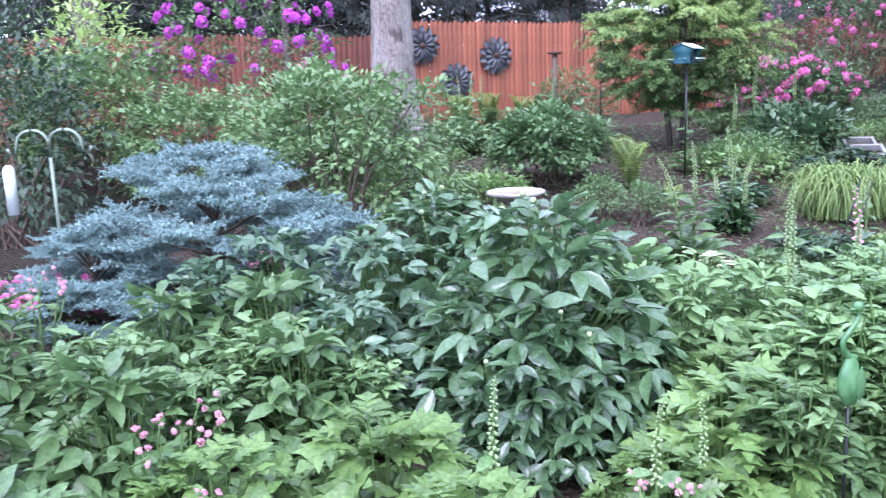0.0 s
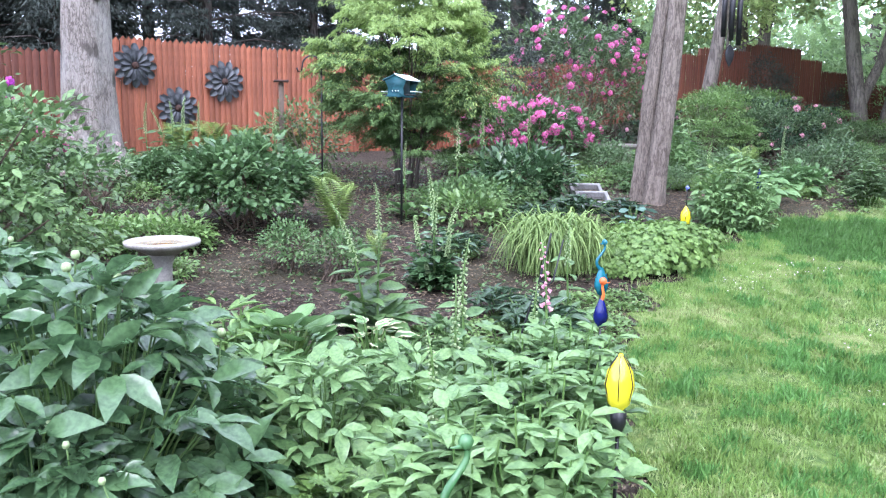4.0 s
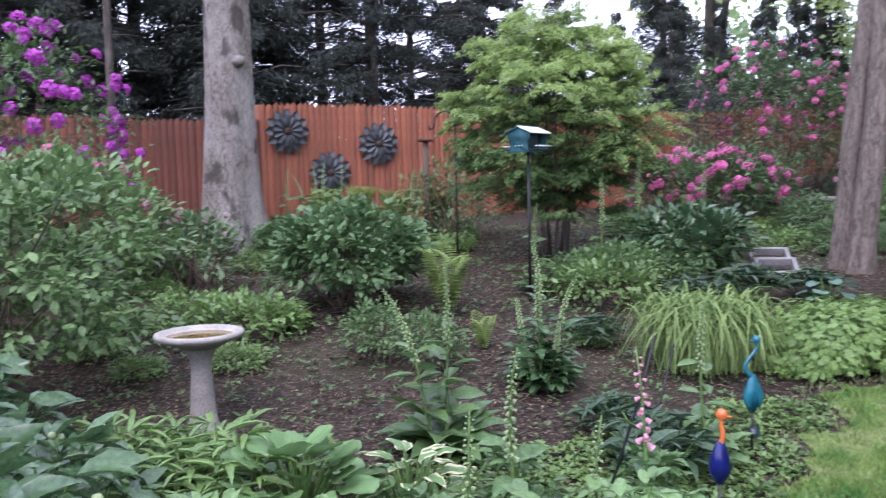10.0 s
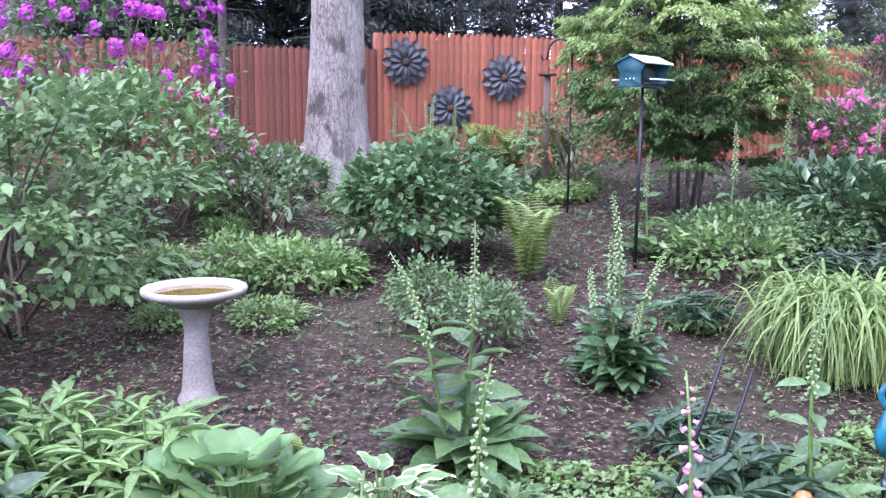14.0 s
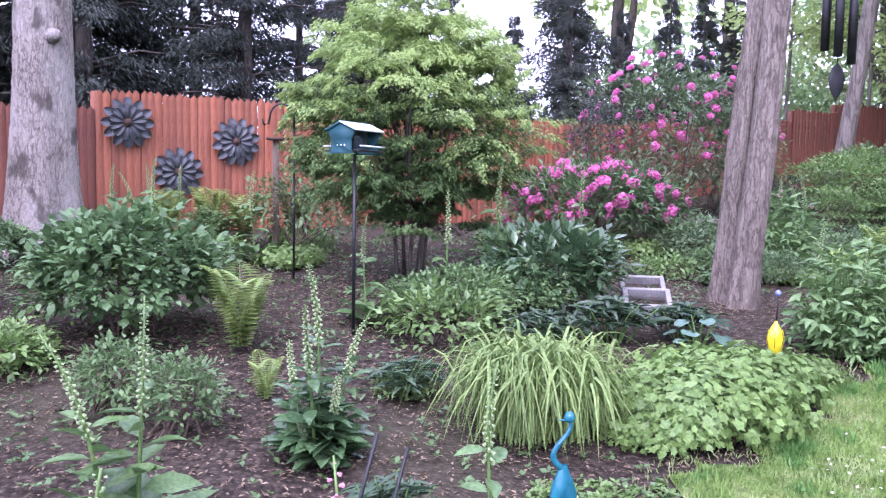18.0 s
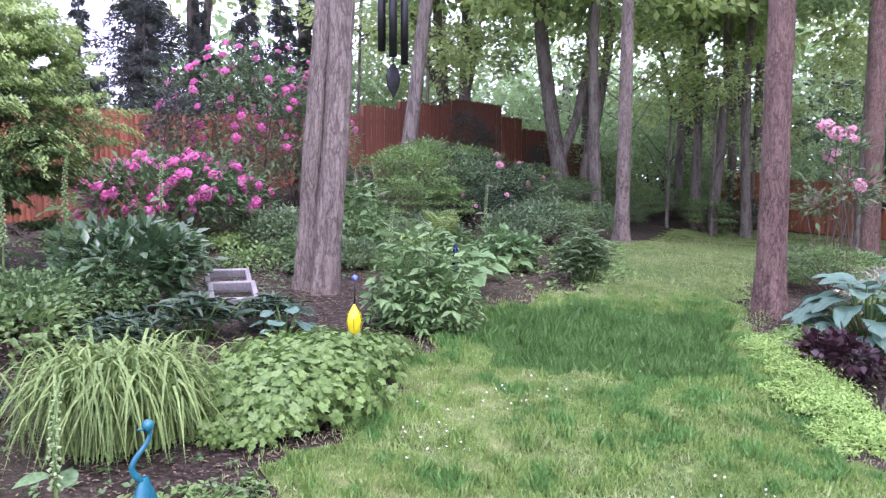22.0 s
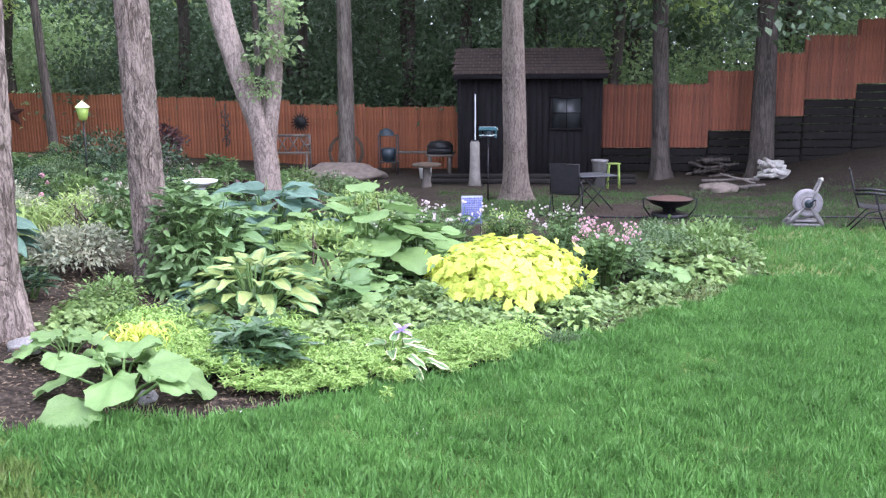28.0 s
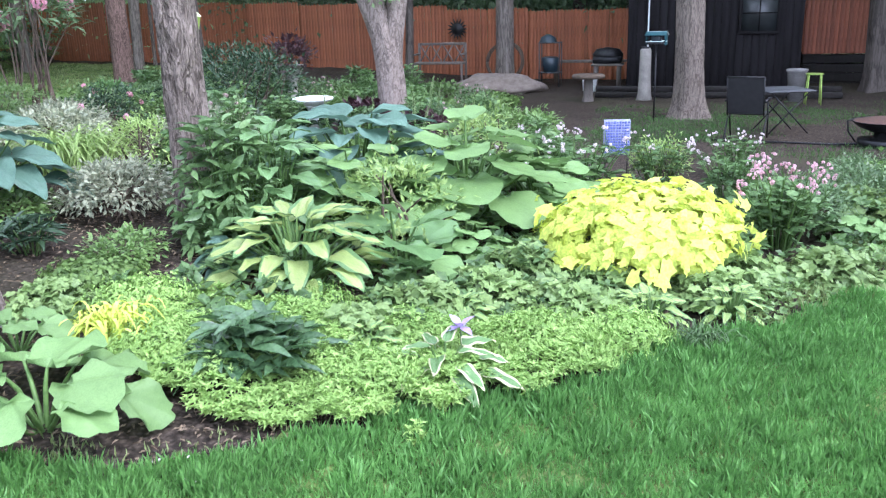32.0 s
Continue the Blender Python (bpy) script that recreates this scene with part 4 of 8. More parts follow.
FAR = [(10, 34), (16, 35), (22, 34), (28, 33), (33, 29), (38, 25), (41, 19), (43, 13), (43, 6), (42, -1), (40, -8), (36, -13), (5, 33), (-1, 31), (-7, 29), (-13, 25), (14, 44), (24, 44), (34, 40), (44, 32), (50, 22), (52, 10), (50, -3), (4, 42), (-8, 38)]
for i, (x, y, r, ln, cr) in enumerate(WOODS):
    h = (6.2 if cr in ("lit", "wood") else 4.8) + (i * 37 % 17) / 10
    tree("woodland_tree", x, y, r, h + 2.5, "woodland tree with a dark trunk, green leaves toned by light and shade", "bark_grey" if i < 12 else "bark_dark", (ln, -ln * .5), cr, 1.3, 60 + i, h + (.2 if i < 12 else -.2 if cr == "lit" else .7), .95 + .1 * (i % 4), sides=12, bend=(.3 * math.sin(i * 2.1), .3 * math.cos(i * 3.7)),
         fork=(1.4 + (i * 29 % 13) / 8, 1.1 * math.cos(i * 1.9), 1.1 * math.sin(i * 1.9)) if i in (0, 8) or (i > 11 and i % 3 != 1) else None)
crown_mesh("sapling", 1500, 34, 1.6, 1.0, .26, .15, "lf_wood_lit", .4)
for i, (x, y, z) in enumerate(((13.3, 20.8, 4.3), (16.0, 23.0, 4.9), (20.9, 20.2, 3.7), (21.6, 19.2, 4.4), (23.8, 19.6, 3.1), (18.4, 19.5, 4.7), (16.2, 26.0, 5.9), (24.6, 16.6, 4.2), (12.2, 22.2, 5.0))):
    tree("sapling", x, y, .05, z - .4, "slender young woodland tree with lime leaves coloured as if sunlit", "bark_grey", (.2, .1), "sapling", 1.2, 90 + i, z - float(gz(x, y)), .95, sides=10)
for i, (x, y) in enumerate(FAR):
    if x < 12 or (x, y) in ((16, 35), (22, 34), (14, 44)):
        continue
    sc = (1.7 if x > 30 else 1.25) + .12 * (i % 5)
    tree("woodland_tree", x, y, .3, 5.5, "distant woodland tree in full leaf", "bark_dark", (.2, 0), "wood" if y > 24 else "dark", 1.3, 120 + i, (4.6 if x > 30 else 3.4) + (i % 3) * .8, sc, sides=10)
# last entry picks undergrowth coloured as lit or as shaded
for i, (x, y, s, cr) in enumerate([(27.8, 21, 1.5, "bush_lit_fine"), (28.2, 17.5, 1.7, "bush_lit_fine"), (28, 14.6, 1.6, "bush"), (28.4, 11.5, 1.7, "bush"), (28, 8.2, 1.6, "bush"), (28.6, 4.8, 1.8, "bush"), (28.2, 1.2, 1.8, "bush_lit_fine"),
                                   (28, -2.4, 1.7, "bush_lit_fine"), (27.5, -6, 1.8, "bush_lit_fine"), (32, 19, 2.4, "bush_lit_fine"), (32, 14, 2.6, "bush"), (32.5, 9, 2.6, "bush"), (32, 4, 2.6, "bush"), (32.5, -1, 2.6, "bush"), (31, -6, 2.5, "bush"),
                                   (24.6, 24.5, 1.5, "bush_lit_fine"), (21.6, 23.6, 1.1, "bush_lit_fine"), (26.6, 23.2, 1.2, "bush_lit"), (19, 24.5, 1.4, "bush_lit_fine"), (14.5, 26, 2.0, "bush_lit_fine"), (28, 27, 2.4, "bush_lit_fine"), (37, 22, 3.5, "bush"), (38, 12, 3.6, "bush"), (38, 2, 3.6, "bush"), (22, 31, 3, "bush_lit"), (14, 32, 3, "bush_lit")]):
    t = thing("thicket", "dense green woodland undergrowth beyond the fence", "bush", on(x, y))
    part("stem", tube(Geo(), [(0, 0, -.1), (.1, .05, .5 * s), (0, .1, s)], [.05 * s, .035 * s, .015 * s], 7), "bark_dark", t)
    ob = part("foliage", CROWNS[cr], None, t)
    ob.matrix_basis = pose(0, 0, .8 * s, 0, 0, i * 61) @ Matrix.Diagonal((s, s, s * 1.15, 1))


# closed woods in the distance, their shade and light put into leaf colour
rg = np.random.default_rng(77)
line = np.array([(6, 40), (18, 42), (32, 38), (43, 27), (47, 10), (44, -6), (34, -17), (16, -20), (0, -22)], float)
arc = np.concatenate([[0], np.cumsum(np.linalg.norm(np.diff(line, axis=0), axis=1))])
for mat, n, lift, size, lab in (("lf_wood_dark", 125000, 0.0, .33, "closed foliage of the distant woods, coloured dark for shade"), ("lf_wood", 6000, 1.2, .30, "leafy crowns of the distant woods, coloured lighter as if lit")):
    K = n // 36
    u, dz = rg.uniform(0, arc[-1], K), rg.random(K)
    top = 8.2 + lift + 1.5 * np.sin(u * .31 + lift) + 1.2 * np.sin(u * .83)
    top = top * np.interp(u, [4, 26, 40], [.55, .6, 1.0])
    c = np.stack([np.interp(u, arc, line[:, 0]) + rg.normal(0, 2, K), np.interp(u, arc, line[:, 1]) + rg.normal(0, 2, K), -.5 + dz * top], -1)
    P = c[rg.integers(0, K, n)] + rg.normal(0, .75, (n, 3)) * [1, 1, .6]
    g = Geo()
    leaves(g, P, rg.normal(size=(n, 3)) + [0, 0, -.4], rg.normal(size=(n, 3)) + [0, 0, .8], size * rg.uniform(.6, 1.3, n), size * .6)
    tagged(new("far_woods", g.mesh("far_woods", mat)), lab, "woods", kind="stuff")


def conifer_mesh(seed, h, r, n):
    """A tall evergreen: drooping branches in uneven whorls with hanging needle sprays."""
    rg = np.random.default_rng(seed)
    g, w, tr = Geo(), Geo(), Geo()
    tube(tr, [(0, 0, 0), (.05, 0, h * .5), (0, 0, h)], [.16, .1, .015], 8)
    P, D = [], []
    for k in range(n):
        z = h * (.06 + .92 * rg.random() ** .9)
        a = rg.uniform(0, 6.28)
        ln = r * (1 - z / h) ** .75 * rg.uniform(.55, 1.15) + .15
        d = np.array([math.cos(a), math.sin(a), .12])
        e = np.array([0, 0, z]) + d * ln
        tube(w, [(0, 0, z - .1), np.array([0, 0, z]) + d * ln * .5, e + [0, 0, -.12 * ln]], [.03, .018, .004], 4, caps=False)
        m = int(75 + 200 * ln)
        q = rg.uniform(.15, 1, m)[:, None]
        side = np.array([-d[1], d[0], 0])
        s = rg.normal(0, .22, m)[:, None] * (1.1 - q * .6)
        P.append(np.array([0, 0, z]) + d * ln * q + side * s * ln * .6 + np.stack([np.zeros(m), np.zeros(m), -.26 * ln * q[:, 0] ** 2 - rg.random(m) ** 2 * .22 + rg.normal(0, .04, m)], -1))
        D.append(d * .6 + side * np.sign(s) * .5 + rg.normal(0, .4, (m, 3)) + [0, 0, -.6])
    P, D = np.concatenate(P), np.concatenate(D)
    leaves(g, P, D, np.array([0, 0, 1.0]) + rg.normal(0, .4, P.shape), rg.uniform(.07, .17, len(P)), rg.uniform(.014, .030, len(P)), L_NEEDLE)
    return g.mesh("needles", "lf_conifer"), tr.mesh("trunk", "bark_dark"), w.mesh("branchwork", "bark_dark")


CON = [conifer_mesh(31, 9.5, 2.1, 125), conifer_mesh(32, 8.0, 1.9, 110)]
for i, (x, y, s) in enumerate([(-9.5, 16.5, 1.1), (-6.5, 15.6, 1.05), (-4.2, 16.8, .95), (-1.8, 17.8, 1.1), (.6, 18.6, 1.0), (2.7, 19.0, .8), (4.3, 19.9, .48), (5.6, 20.1, .5), (6.8, 20.4, .48), (8.0, 20.9, .5), (9.2, 21.4, .45), (7.2, 22.4, .84), (10.4, 22.5, .48), (3.6, 21.8, .62),
                                (-8, 20, 1.2), (-3, 21.5, 1.1), (-5.4, 18.6, 1.1), (-6.6, 18.4, 1.25), (-8.4, 17.2, 1.2), (-4.3, 19.7, 1.2), (-2.4, 19.4, 1.1), (-7.2, 21.5, 1.3), (-.6, 20.6, 1.0), (-11, 17.5, 1.2), (1.2, 22.6, .8), (2.4, 23, .85), (11.8, 24, .55)]):
    t = thing("conifer", "tall dark evergreen behind the fence", "tree", on(x, y, i * 77, s), "row of evergreens")
    part("needles", CON[i % 2][0], None, t)
    part("trunk", CON[i % 2][1], None, t)
    part("branchwork", CON[i % 2][2], None, t, kind="stuff")

# ---- plants ----
def stems_geo(g, tips, r=.012, base=.08, sag=.0, seed=0, slot=0):
    rg = np.random.default_rng(seed)
    for t in tips:
        t = np.asarray(t, float)
        b = np.array([rg.normal(0, base), rg.normal(0, base), -.02])
        mid = (b + t) / 2 + np.array([rg.normal(0, .03), rg.normal(0, .03), .04])
        tube(g, [b, mid, t], [r, r * .75, r * .35], 5, slot, caps=False)
    return g


PROTO = {}


def planted(key, build, x, y, rz=0, s=1.0, label="", group=""):
    """The first of a kind is built; later ones are copies that share its meshes."""
    if key not in PROTO:
        PROTO[key] = build()
        ob = PROTO[key]
        ob.matrix_basis = on(x, y, rz, s)
    else:
        src = PROTO[key]
        keep = src.matrix_basis.copy()
        src.matrix_basis = Matrix.Identity(4)
        ob = copy_thing(src, on(x, y, rz, s))
        src.matrix_basis = keep
    if label:
        ob["label"] = label
    if group:
        ob["group"] = group
    return ob


def shrub(name, label, rx, ry, h, mat, n=2600, K=70, leaf=.06, ratio=.5, flat=.7, spread=.11, stem=.014, low=-.3, seed=1, shell=.72, lift=.42, droop=-.1, tmpl=L_SMALL, blossom=None, twig="twig", flat_out=False, all_round=False):
    rg = np.random.default_rng(seed)
    t = thing(name, label, "bush" if name != "perennial" else "plant")
    P, o, c, u = cloud(n, K, rx, ry, h * .55, h * .45, spread, flat, shell, low, rg)
    P[:, 2] = np.maximum(P[:, 2], .02)
    g = Geo()
    D = o + rg.normal(0, .45, P.shape) + np.array([0, 0, droop])
    N = np.array([0, 0, 1.5]) + .5 * o + rg.normal(0, .35, P.shape)
    if flat_out:
        D = np.cross(o, rg.normal(size=P.shape)) + np.array([0, 0, -.35])
        N = o + np.array([0, 0, .7]) + rg.normal(0, .45, P.shape)
    sz = leaf * rg.uniform(.6, 1.3, n)
    leaves(g, P, D, N, sz, sz * ratio, tmpl)
    part("foliage", g, mat, t)
    k = rg.permutation(len(c))[:14]
    part("stemwork", stems_geo(Geo(), c[k], stem, min(rx, .3) * .35, seed=seed), twig, t, kind="stuff")
    if blossom:
        count, size, pm, plabel = blossom
        order = np.argsort(-(c[:, 2] + .35 * np.linalg.norm(c[:, :2], axis=1) + rg.normal(0, (1.2 if all_round else .16) * h, len(c))))[:count]
        if all_round:
            for i in range(count):
                zz = 1 - 1.15 * (i + .5) / count
                a = i * 2.399 + rg.uniform(-.35, .35)
                d = unit(np.array([math.cos(a) * math.sqrt(1 - zz * zz), math.sin(a) * math.sqrt(1 - zz * zz), zz]) + rg.normal(0, .07, 3))
                truss(d * np.array([rx, ry, h * .55]) * rg.uniform(.86, 1.08) + np.array([0, 0, h * .47]), size * rg.uniform(.75, 1.2), pm, t, seed + i, d)
            return t
        for i in order:
            truss(c[i] + u[i] * spread * .9, size * rg.uniform(.8, 1.15), pm, t, seed + int(i), u[i])
    return t


TRUSS = {}


def truss(at, size, mat, parent, seed, out=(0, 0, 1)):
    """A round flower head of many open petals."""
    key = (mat, seed % 3)
    if key not in TRUSS:
        rg = np.random.default_rng(seed)
        g = Geo()
        d = unit(rg.normal(size=(120, 3)))
        d = d[d[:, 2] > -.4][:78] * rg.uniform(.75, 1.12, (78, 1))[:len(d[d[:, 2] > -.4][:78])]
        tang = np.cross(d, rg.normal(size=d.shape))
        leaves(g, d * .46 - unit(tang) * .12, tang, d + rg.normal(0, .5, d.shape), .27 * rg.uniform(.8, 1.25, len(d)), .25, L_SMALL)
        TRUSS[key] = g.mesh("flower_head", mat)
    ob = part("flower_head", TRUSS[key], None, parent)
    q = Vector(out).to_track_quat("Z", "Y").to_matrix().to_4x4()
    ob.matrix_basis = Matrix.Translation(at) @ q @ Matrix.Diagonal((size, size, size * .8, 1))
    return ob


def leafy_clump(name, label, R, h, stalks, per, leaf, ratio, mat, seed=1, arch=.5, tmpl=L_FULL, fan=3, buds=None, stemmat="stem_green", category="plant"):
    """Upright stems from one crown, leaves in fans along them (peony, hellebore, phlox)."""
    rg = np.random.default_rng(seed)
    t = thing(name, label, category)
    g, s = Geo(), Geo()
    P, D, N = [], [], []
    tops = []
    for k in range(stalks):
        a = k * 2.4 + rg.uniform(-.3, .3)
        rr = R * math.sqrt((k + .5) / stalks)
        b = np.array([.35 * rr * math.cos(a), .35 * rr * math.sin(a), 0])
        e = np.array([rr * math.cos(a), rr * math.sin(a), h * (1 - arch * .35 * (rr / R) ** 2) * rg.uniform(.85, 1.05)])
        m = (b + e) / 2 + np.array([0, 0, .12 * h])
        tube(s, [b, m, e], [.008, .006, .004], 5, caps=False)
        tops.append(e)
        for j in range(per):
            q = .3 + .7 * (j + .5) / per
            p = (1 - q) ** 2 * b + 2 * q * (1 - q) * m + q * q * e
            aa = a + j * 2.4 + rg.uniform(-.4, .4)
            for f in range(fan):
                ff = aa + (f - (fan - 1) / 2) * .75
                P.append(p + np.array([math.cos(aa), math.sin(aa), .1]) * leaf * .25)
                D.append((math.cos(ff), math.sin(ff), rg.uniform(-.15, .5)))
                N.append((rg.normal(0, .25), rg.normal(0, .25), 1))
    sz = leaf * rg.uniform(.7, 1.25, len(P))
    leaves(g, P, D, N, sz, sz * ratio, tmpl)
    part("foliage", g, mat, t)
    part("stemwork", s, stemmat, t, kind="stuff")
    if buds:
        n, size, bm = buds
        for e in tops[-n:]:
            up = np.array([rg.normal(0, .04), rg.normal(0, .04), rg.uniform(.03, .14)])
            if bm == "petal_cream":
                ob = part("bud", lathe(Geo(), [(.001, -.5), (.35, -.4), (.5, 0), (.36, .38), (.001, .5)], 8), bm, t)
                ob.matrix_basis = Matrix.Translation(e + up) @ Matrix.Diagonal((size, size, size, 1))
            else:
                for q in range(3):
                    truss(e + up + rg.normal(0, size * .6, 3), size * rg.uniform(.6, 1.1), bm, t, int(rg.integers(99)), unit(rg.normal(0, 1, 3) + [0, 0, .6]))
            part("flower_stalk", tube(Geo(), [e, e + up], [.004, .003], 5), stemmat, t)
    return t


def hosta(label, n, R, h, leaf, ratio, mat, seed=1, edge=None, heart=.0, name="hosta", rise=36):
    """A rosette of broad ribbed leaves, each its own piece."""
    rg = np.random.default_rng(seed)
    t = thing(name, label, "plant")
    meshes = []
    for v in range(3):
        g = Geo()
        nu, nv = 9, 11
        V, idx = [], {}
        for j in range(nv):
            q = j / (nv - 1)
            w = ratio * .5 * (math.sin(math.pi * min(1, q * .97 + .03) ** (.6 - .06 * v - .16 * (heart > .3))) ** (.62 - .14 * (heart > .3)) if 0 < j < nv - 1 else .03 + .25 * (heart > .3) * (j == 0))
            for i in range(nu):
                a = -1 + 2 * i / (nu - 1)
                y = q - heart * .5 * (abs(a) ** 1.5) * (1 - q) ** 2
                z = .22 * w * abs(a) ** 1.5 - .25 * q * q * (1 + .2 * v) + .03 * math.sin(a * 7 + 5 * q + v) * math.sin(math.pi * q) + (.03 + .04 * (heart > .3)) * abs(a) * math.sin(q * 13 + 2 * a + v) + .012 * (i % 2)
                V.append((a * w, y, z))
        F0, F1 = [], []
        for j in range(nv - 1):
            for i in range(nu - 1):
                f = (j * nu + i, j * nu + i + 1, (j + 1) * nu + i + 1, (j + 1) * nu + i)
                (F1 if edge and (i in (0, nu - 2) or j == nv - 2) else F0).append(f)
        g.add(V, np.array(F0))
        if F1:
            g.f.append((np.array(F1), 1))
        meshes.append(g.mesh("leaf", [mat] + ([edge] if edge else [])))
    st = Geo()
    for k in range(n):
        a = k * 2.399 + rg.uniform(-.2, .2)
        q = math.sqrt((k + .6) / n)
        rr = R * q * .62
        z = h * (1 - .72 * q * q) * rg.uniform(.85, 1.1)
        sz = leaf * rg.uniform(.8, 1.15) * (.7 + .35 * q)
        ob = part("leaf", meshes[rg.integers(3)], None, t)
        ob.matrix_basis = Matrix.Translation((rr * math.cos(a), rr * math.sin(a), z)) @ Matrix.Rotation(a - math.pi / 2, 4, "Z") @ Matrix.Rotation(radians(rise - 48 * q + rg.uniform(-8, 8)), 4, "X") @ Matrix.Rotation(rg.uniform(-.25, .25), 4, "Y") @ Matrix.Diagonal((sz, sz, sz, 1))
        tube(st, [(.15 * rr * math.cos(a), .15 * rr * math.sin(a), 0), (.7 * rr * math.cos(a), .7 * rr * math.sin(a), z * .75), (rr * math.cos(a), rr * math.sin(a), z)], [.009, .007, .004], 5, caps=False)
    part("stalkwork", st, "stem_green", t, kind="stuff")
    return t


def foxglove(label, h, bells, mat, seed=1, base=10, leaf=.2, spikes=1, lean=.06):
    """Leafy stems from one rosette, each ending in a nodding spire of bells that dwindle to buds."""
    rg = np.random.default_rng(seed)
    t = thing("foxglove", label, "plant")
    g = Geo()
    P, D, N, S = [], [], [], []
    for k in range(base):
        a = k * 2.4
        P.append((.03 * math.cos(a), .03 * math.sin(a), .03 + .1 * k / base))
        D.append((math.cos(a), math.sin(a), rg.uniform(.1, .7)))
        N.append((rg.normal(0, .2), rg.normal(0, .2), 1))
        S.append(1.35)
    bell = lathe(Geo(), [(.001, 0), (.3, -.08), (.34, -.5), (.42, -.85), (.55, -1.0)], 7)
    for s in range(spikes):
        a0 = s * 2.4 + seed
        hh = h * (1 - .13 * s) * rg.uniform(.94, 1.03)
        out = np.array([math.cos(a0), math.sin(a0), 0])
        off, spread = out * .07 * (s > 0), (.05 + .11 * (s > 0)) * hh / .8
        nod = np.array([math.cos(seed * 2 + s), math.sin(seed * 2 + s), 0]) * hh * lean * 1.6
        q = np.linspace(0, 1, 9)
        path = off + out * (spread * q ** 1.3)[:, None] + nod * (np.clip(q - .55, 0, 1) ** 2 * 3.2)[:, None] + np.array([0, 0, 1]) * (hh * (q - .10 * np.clip(q - .8, 0, 1) * 2))[:, None]
        part("stalk", tube(Geo(), path, np.linspace(.011, .003, 9), 6), "stem_green", t)
        m = max(8, base)
        for k in range(m):
            u = .04 + .6 * (k + .5) / m
            c = np.array([np.interp(u, q, path[:, i]) for i in range(3)])
            a = k * 2.4 + s
            P.append(c + np.array([math.cos(a), math.sin(a), 0]) * .01)
            D.append((math.cos(a), math.sin(a), rg.uniform(-.15, .65)))
            N.append((rg.normal(0, .25), rg.normal(0, .25), 1))
            S.append((1.15 - .62 * k / m) * rg.uniform(.8, 1.15))
        fg = Geo()
        for k in range(bells * 2):
            u = k / (bells * 2)
            c = np.array([np.interp(.56 + .43 * u, q, path[:, i]) for i in range(3)])
            a = k * 2.4
            size = (.0145 if mat == "petal_cream" else .026) * (1 - .8 * u) + .003
            d = Vector((math.cos(a), math.sin(a), -.9 + u * .9))
            mm = np.array(Vector(-d).to_track_quat("Z", "Y").to_matrix())
            fg.add(bell.v[0] * size @ mm.T + c + np.array([math.cos(a), math.sin(a), 0]) * .008, [f for f, _ in bell.f])
        part("flower_spike", fg, mat, t, kind="stuff")
    sz = leaf * np.array(S)
    leaves(g, P, D, N, sz, sz * .48, L_FULL)
    part("foliage", g, "lf_mid" if seed % 2 else "lf_peony", t)
    return t


def fern(label, n, length, mat="lf_fern", seed=1, upright=1.4):
    rg = np.random.default_rng(seed)
    t = thing("fern", label, "plant")
    for k in range(n):
        a = k * 6.283 / n + rg.uniform(-.2, .2)
        d = np.array([math.cos(a), math.sin(a), 0])
        g = Geo()
        q = np.linspace(.08, 1, 22)
        ln = length * rg.uniform(.8, 1.1)
        pth = d * (q ** 1.6 * .55 * ln / upright)[:, None] + np.array([0, 0, 1]) * ((q - .28 * q ** 3) * ln * .62 * upright)[:, None]
        tube(g, pth, np.linspace(.005, .001, 22), 4, caps=False)
        side = np.array([-d[1], d[0], 0])
        w = .22 * ln * np.sin(np.pi * np.clip(q * .9 + .08, 0, 1)) ** .8
        for sg in (-1, 1):
            leaves(g, pth, side * sg + np.gradient(pth, axis=0) * 6, np.cross(np.gradient(pth, axis=0), side) * -1 + [0, 0, .2], w * 1.1, .032 * ln * np.ones(22) * 2.1, L_SMALL)
        part("frond", g, mat, t)
    return t


def fountain_grass(label, n, R, h, mat="lf_fgrass", seed=1, width=.012):
    rg = np.random.default_rng(seed)
    t = thing("ornamental_grass", label, "plant")
    g = Geo()
    for k in range(n):
        a = rg.uniform(0, 6.283)
        d = np.array([math.cos(a), math.sin(a), 0])
        side = np.array([-d[1], d[0], 0])
        short = rg.uniform(.55, 1.0)
        reach, hh = R * rg.uniform(.4, 1.15) * short, h * rg.uniform(.75, 1.1) * (.35 + .65 * short)
        q = np.linspace(0, 1, 8)
        b = np.array([rg.normal(0, .15), rg.normal(0, .15), 0]) * R / .56
        c = b + d * (reach * q ** 1.1)[:, None] + np.array([0, 0, 1]) * (hh * (2.4 * q - 1.85 * q * q))[:, None]
        c[:, 2] = np.maximum(c[:, 2], .02)
        c = c + side * (rg.normal(0, .3) * R * q ** 2)[:, None] + np.array([0, 0, 1]) * (-rg.uniform(0, .6) * hh * q ** 3.2)[:, None]
        c[:, 2] = np.maximum(c[:, 2], .02)
        w = rg.uniform(.6, 1.35) * width * np.array([.6, .9, 1, 1, .9, .7, .45, .05]) * .6
        V = np.stack([c - side * w[:, None], c + [0, 0, -.002], c + side * w[:, None]], 1).reshape(-1, 3)
        i = np.arange(7)[:, None] * 3
        F = np.concatenate([np.concatenate([i, i + 1, i + 4, i + 3], 1), np.concatenate([i + 1, i + 2, i + 5, i + 4], 1)])
        g.add(V, F)
    part("blades", g, mat, t, kind="stuff")
    return t


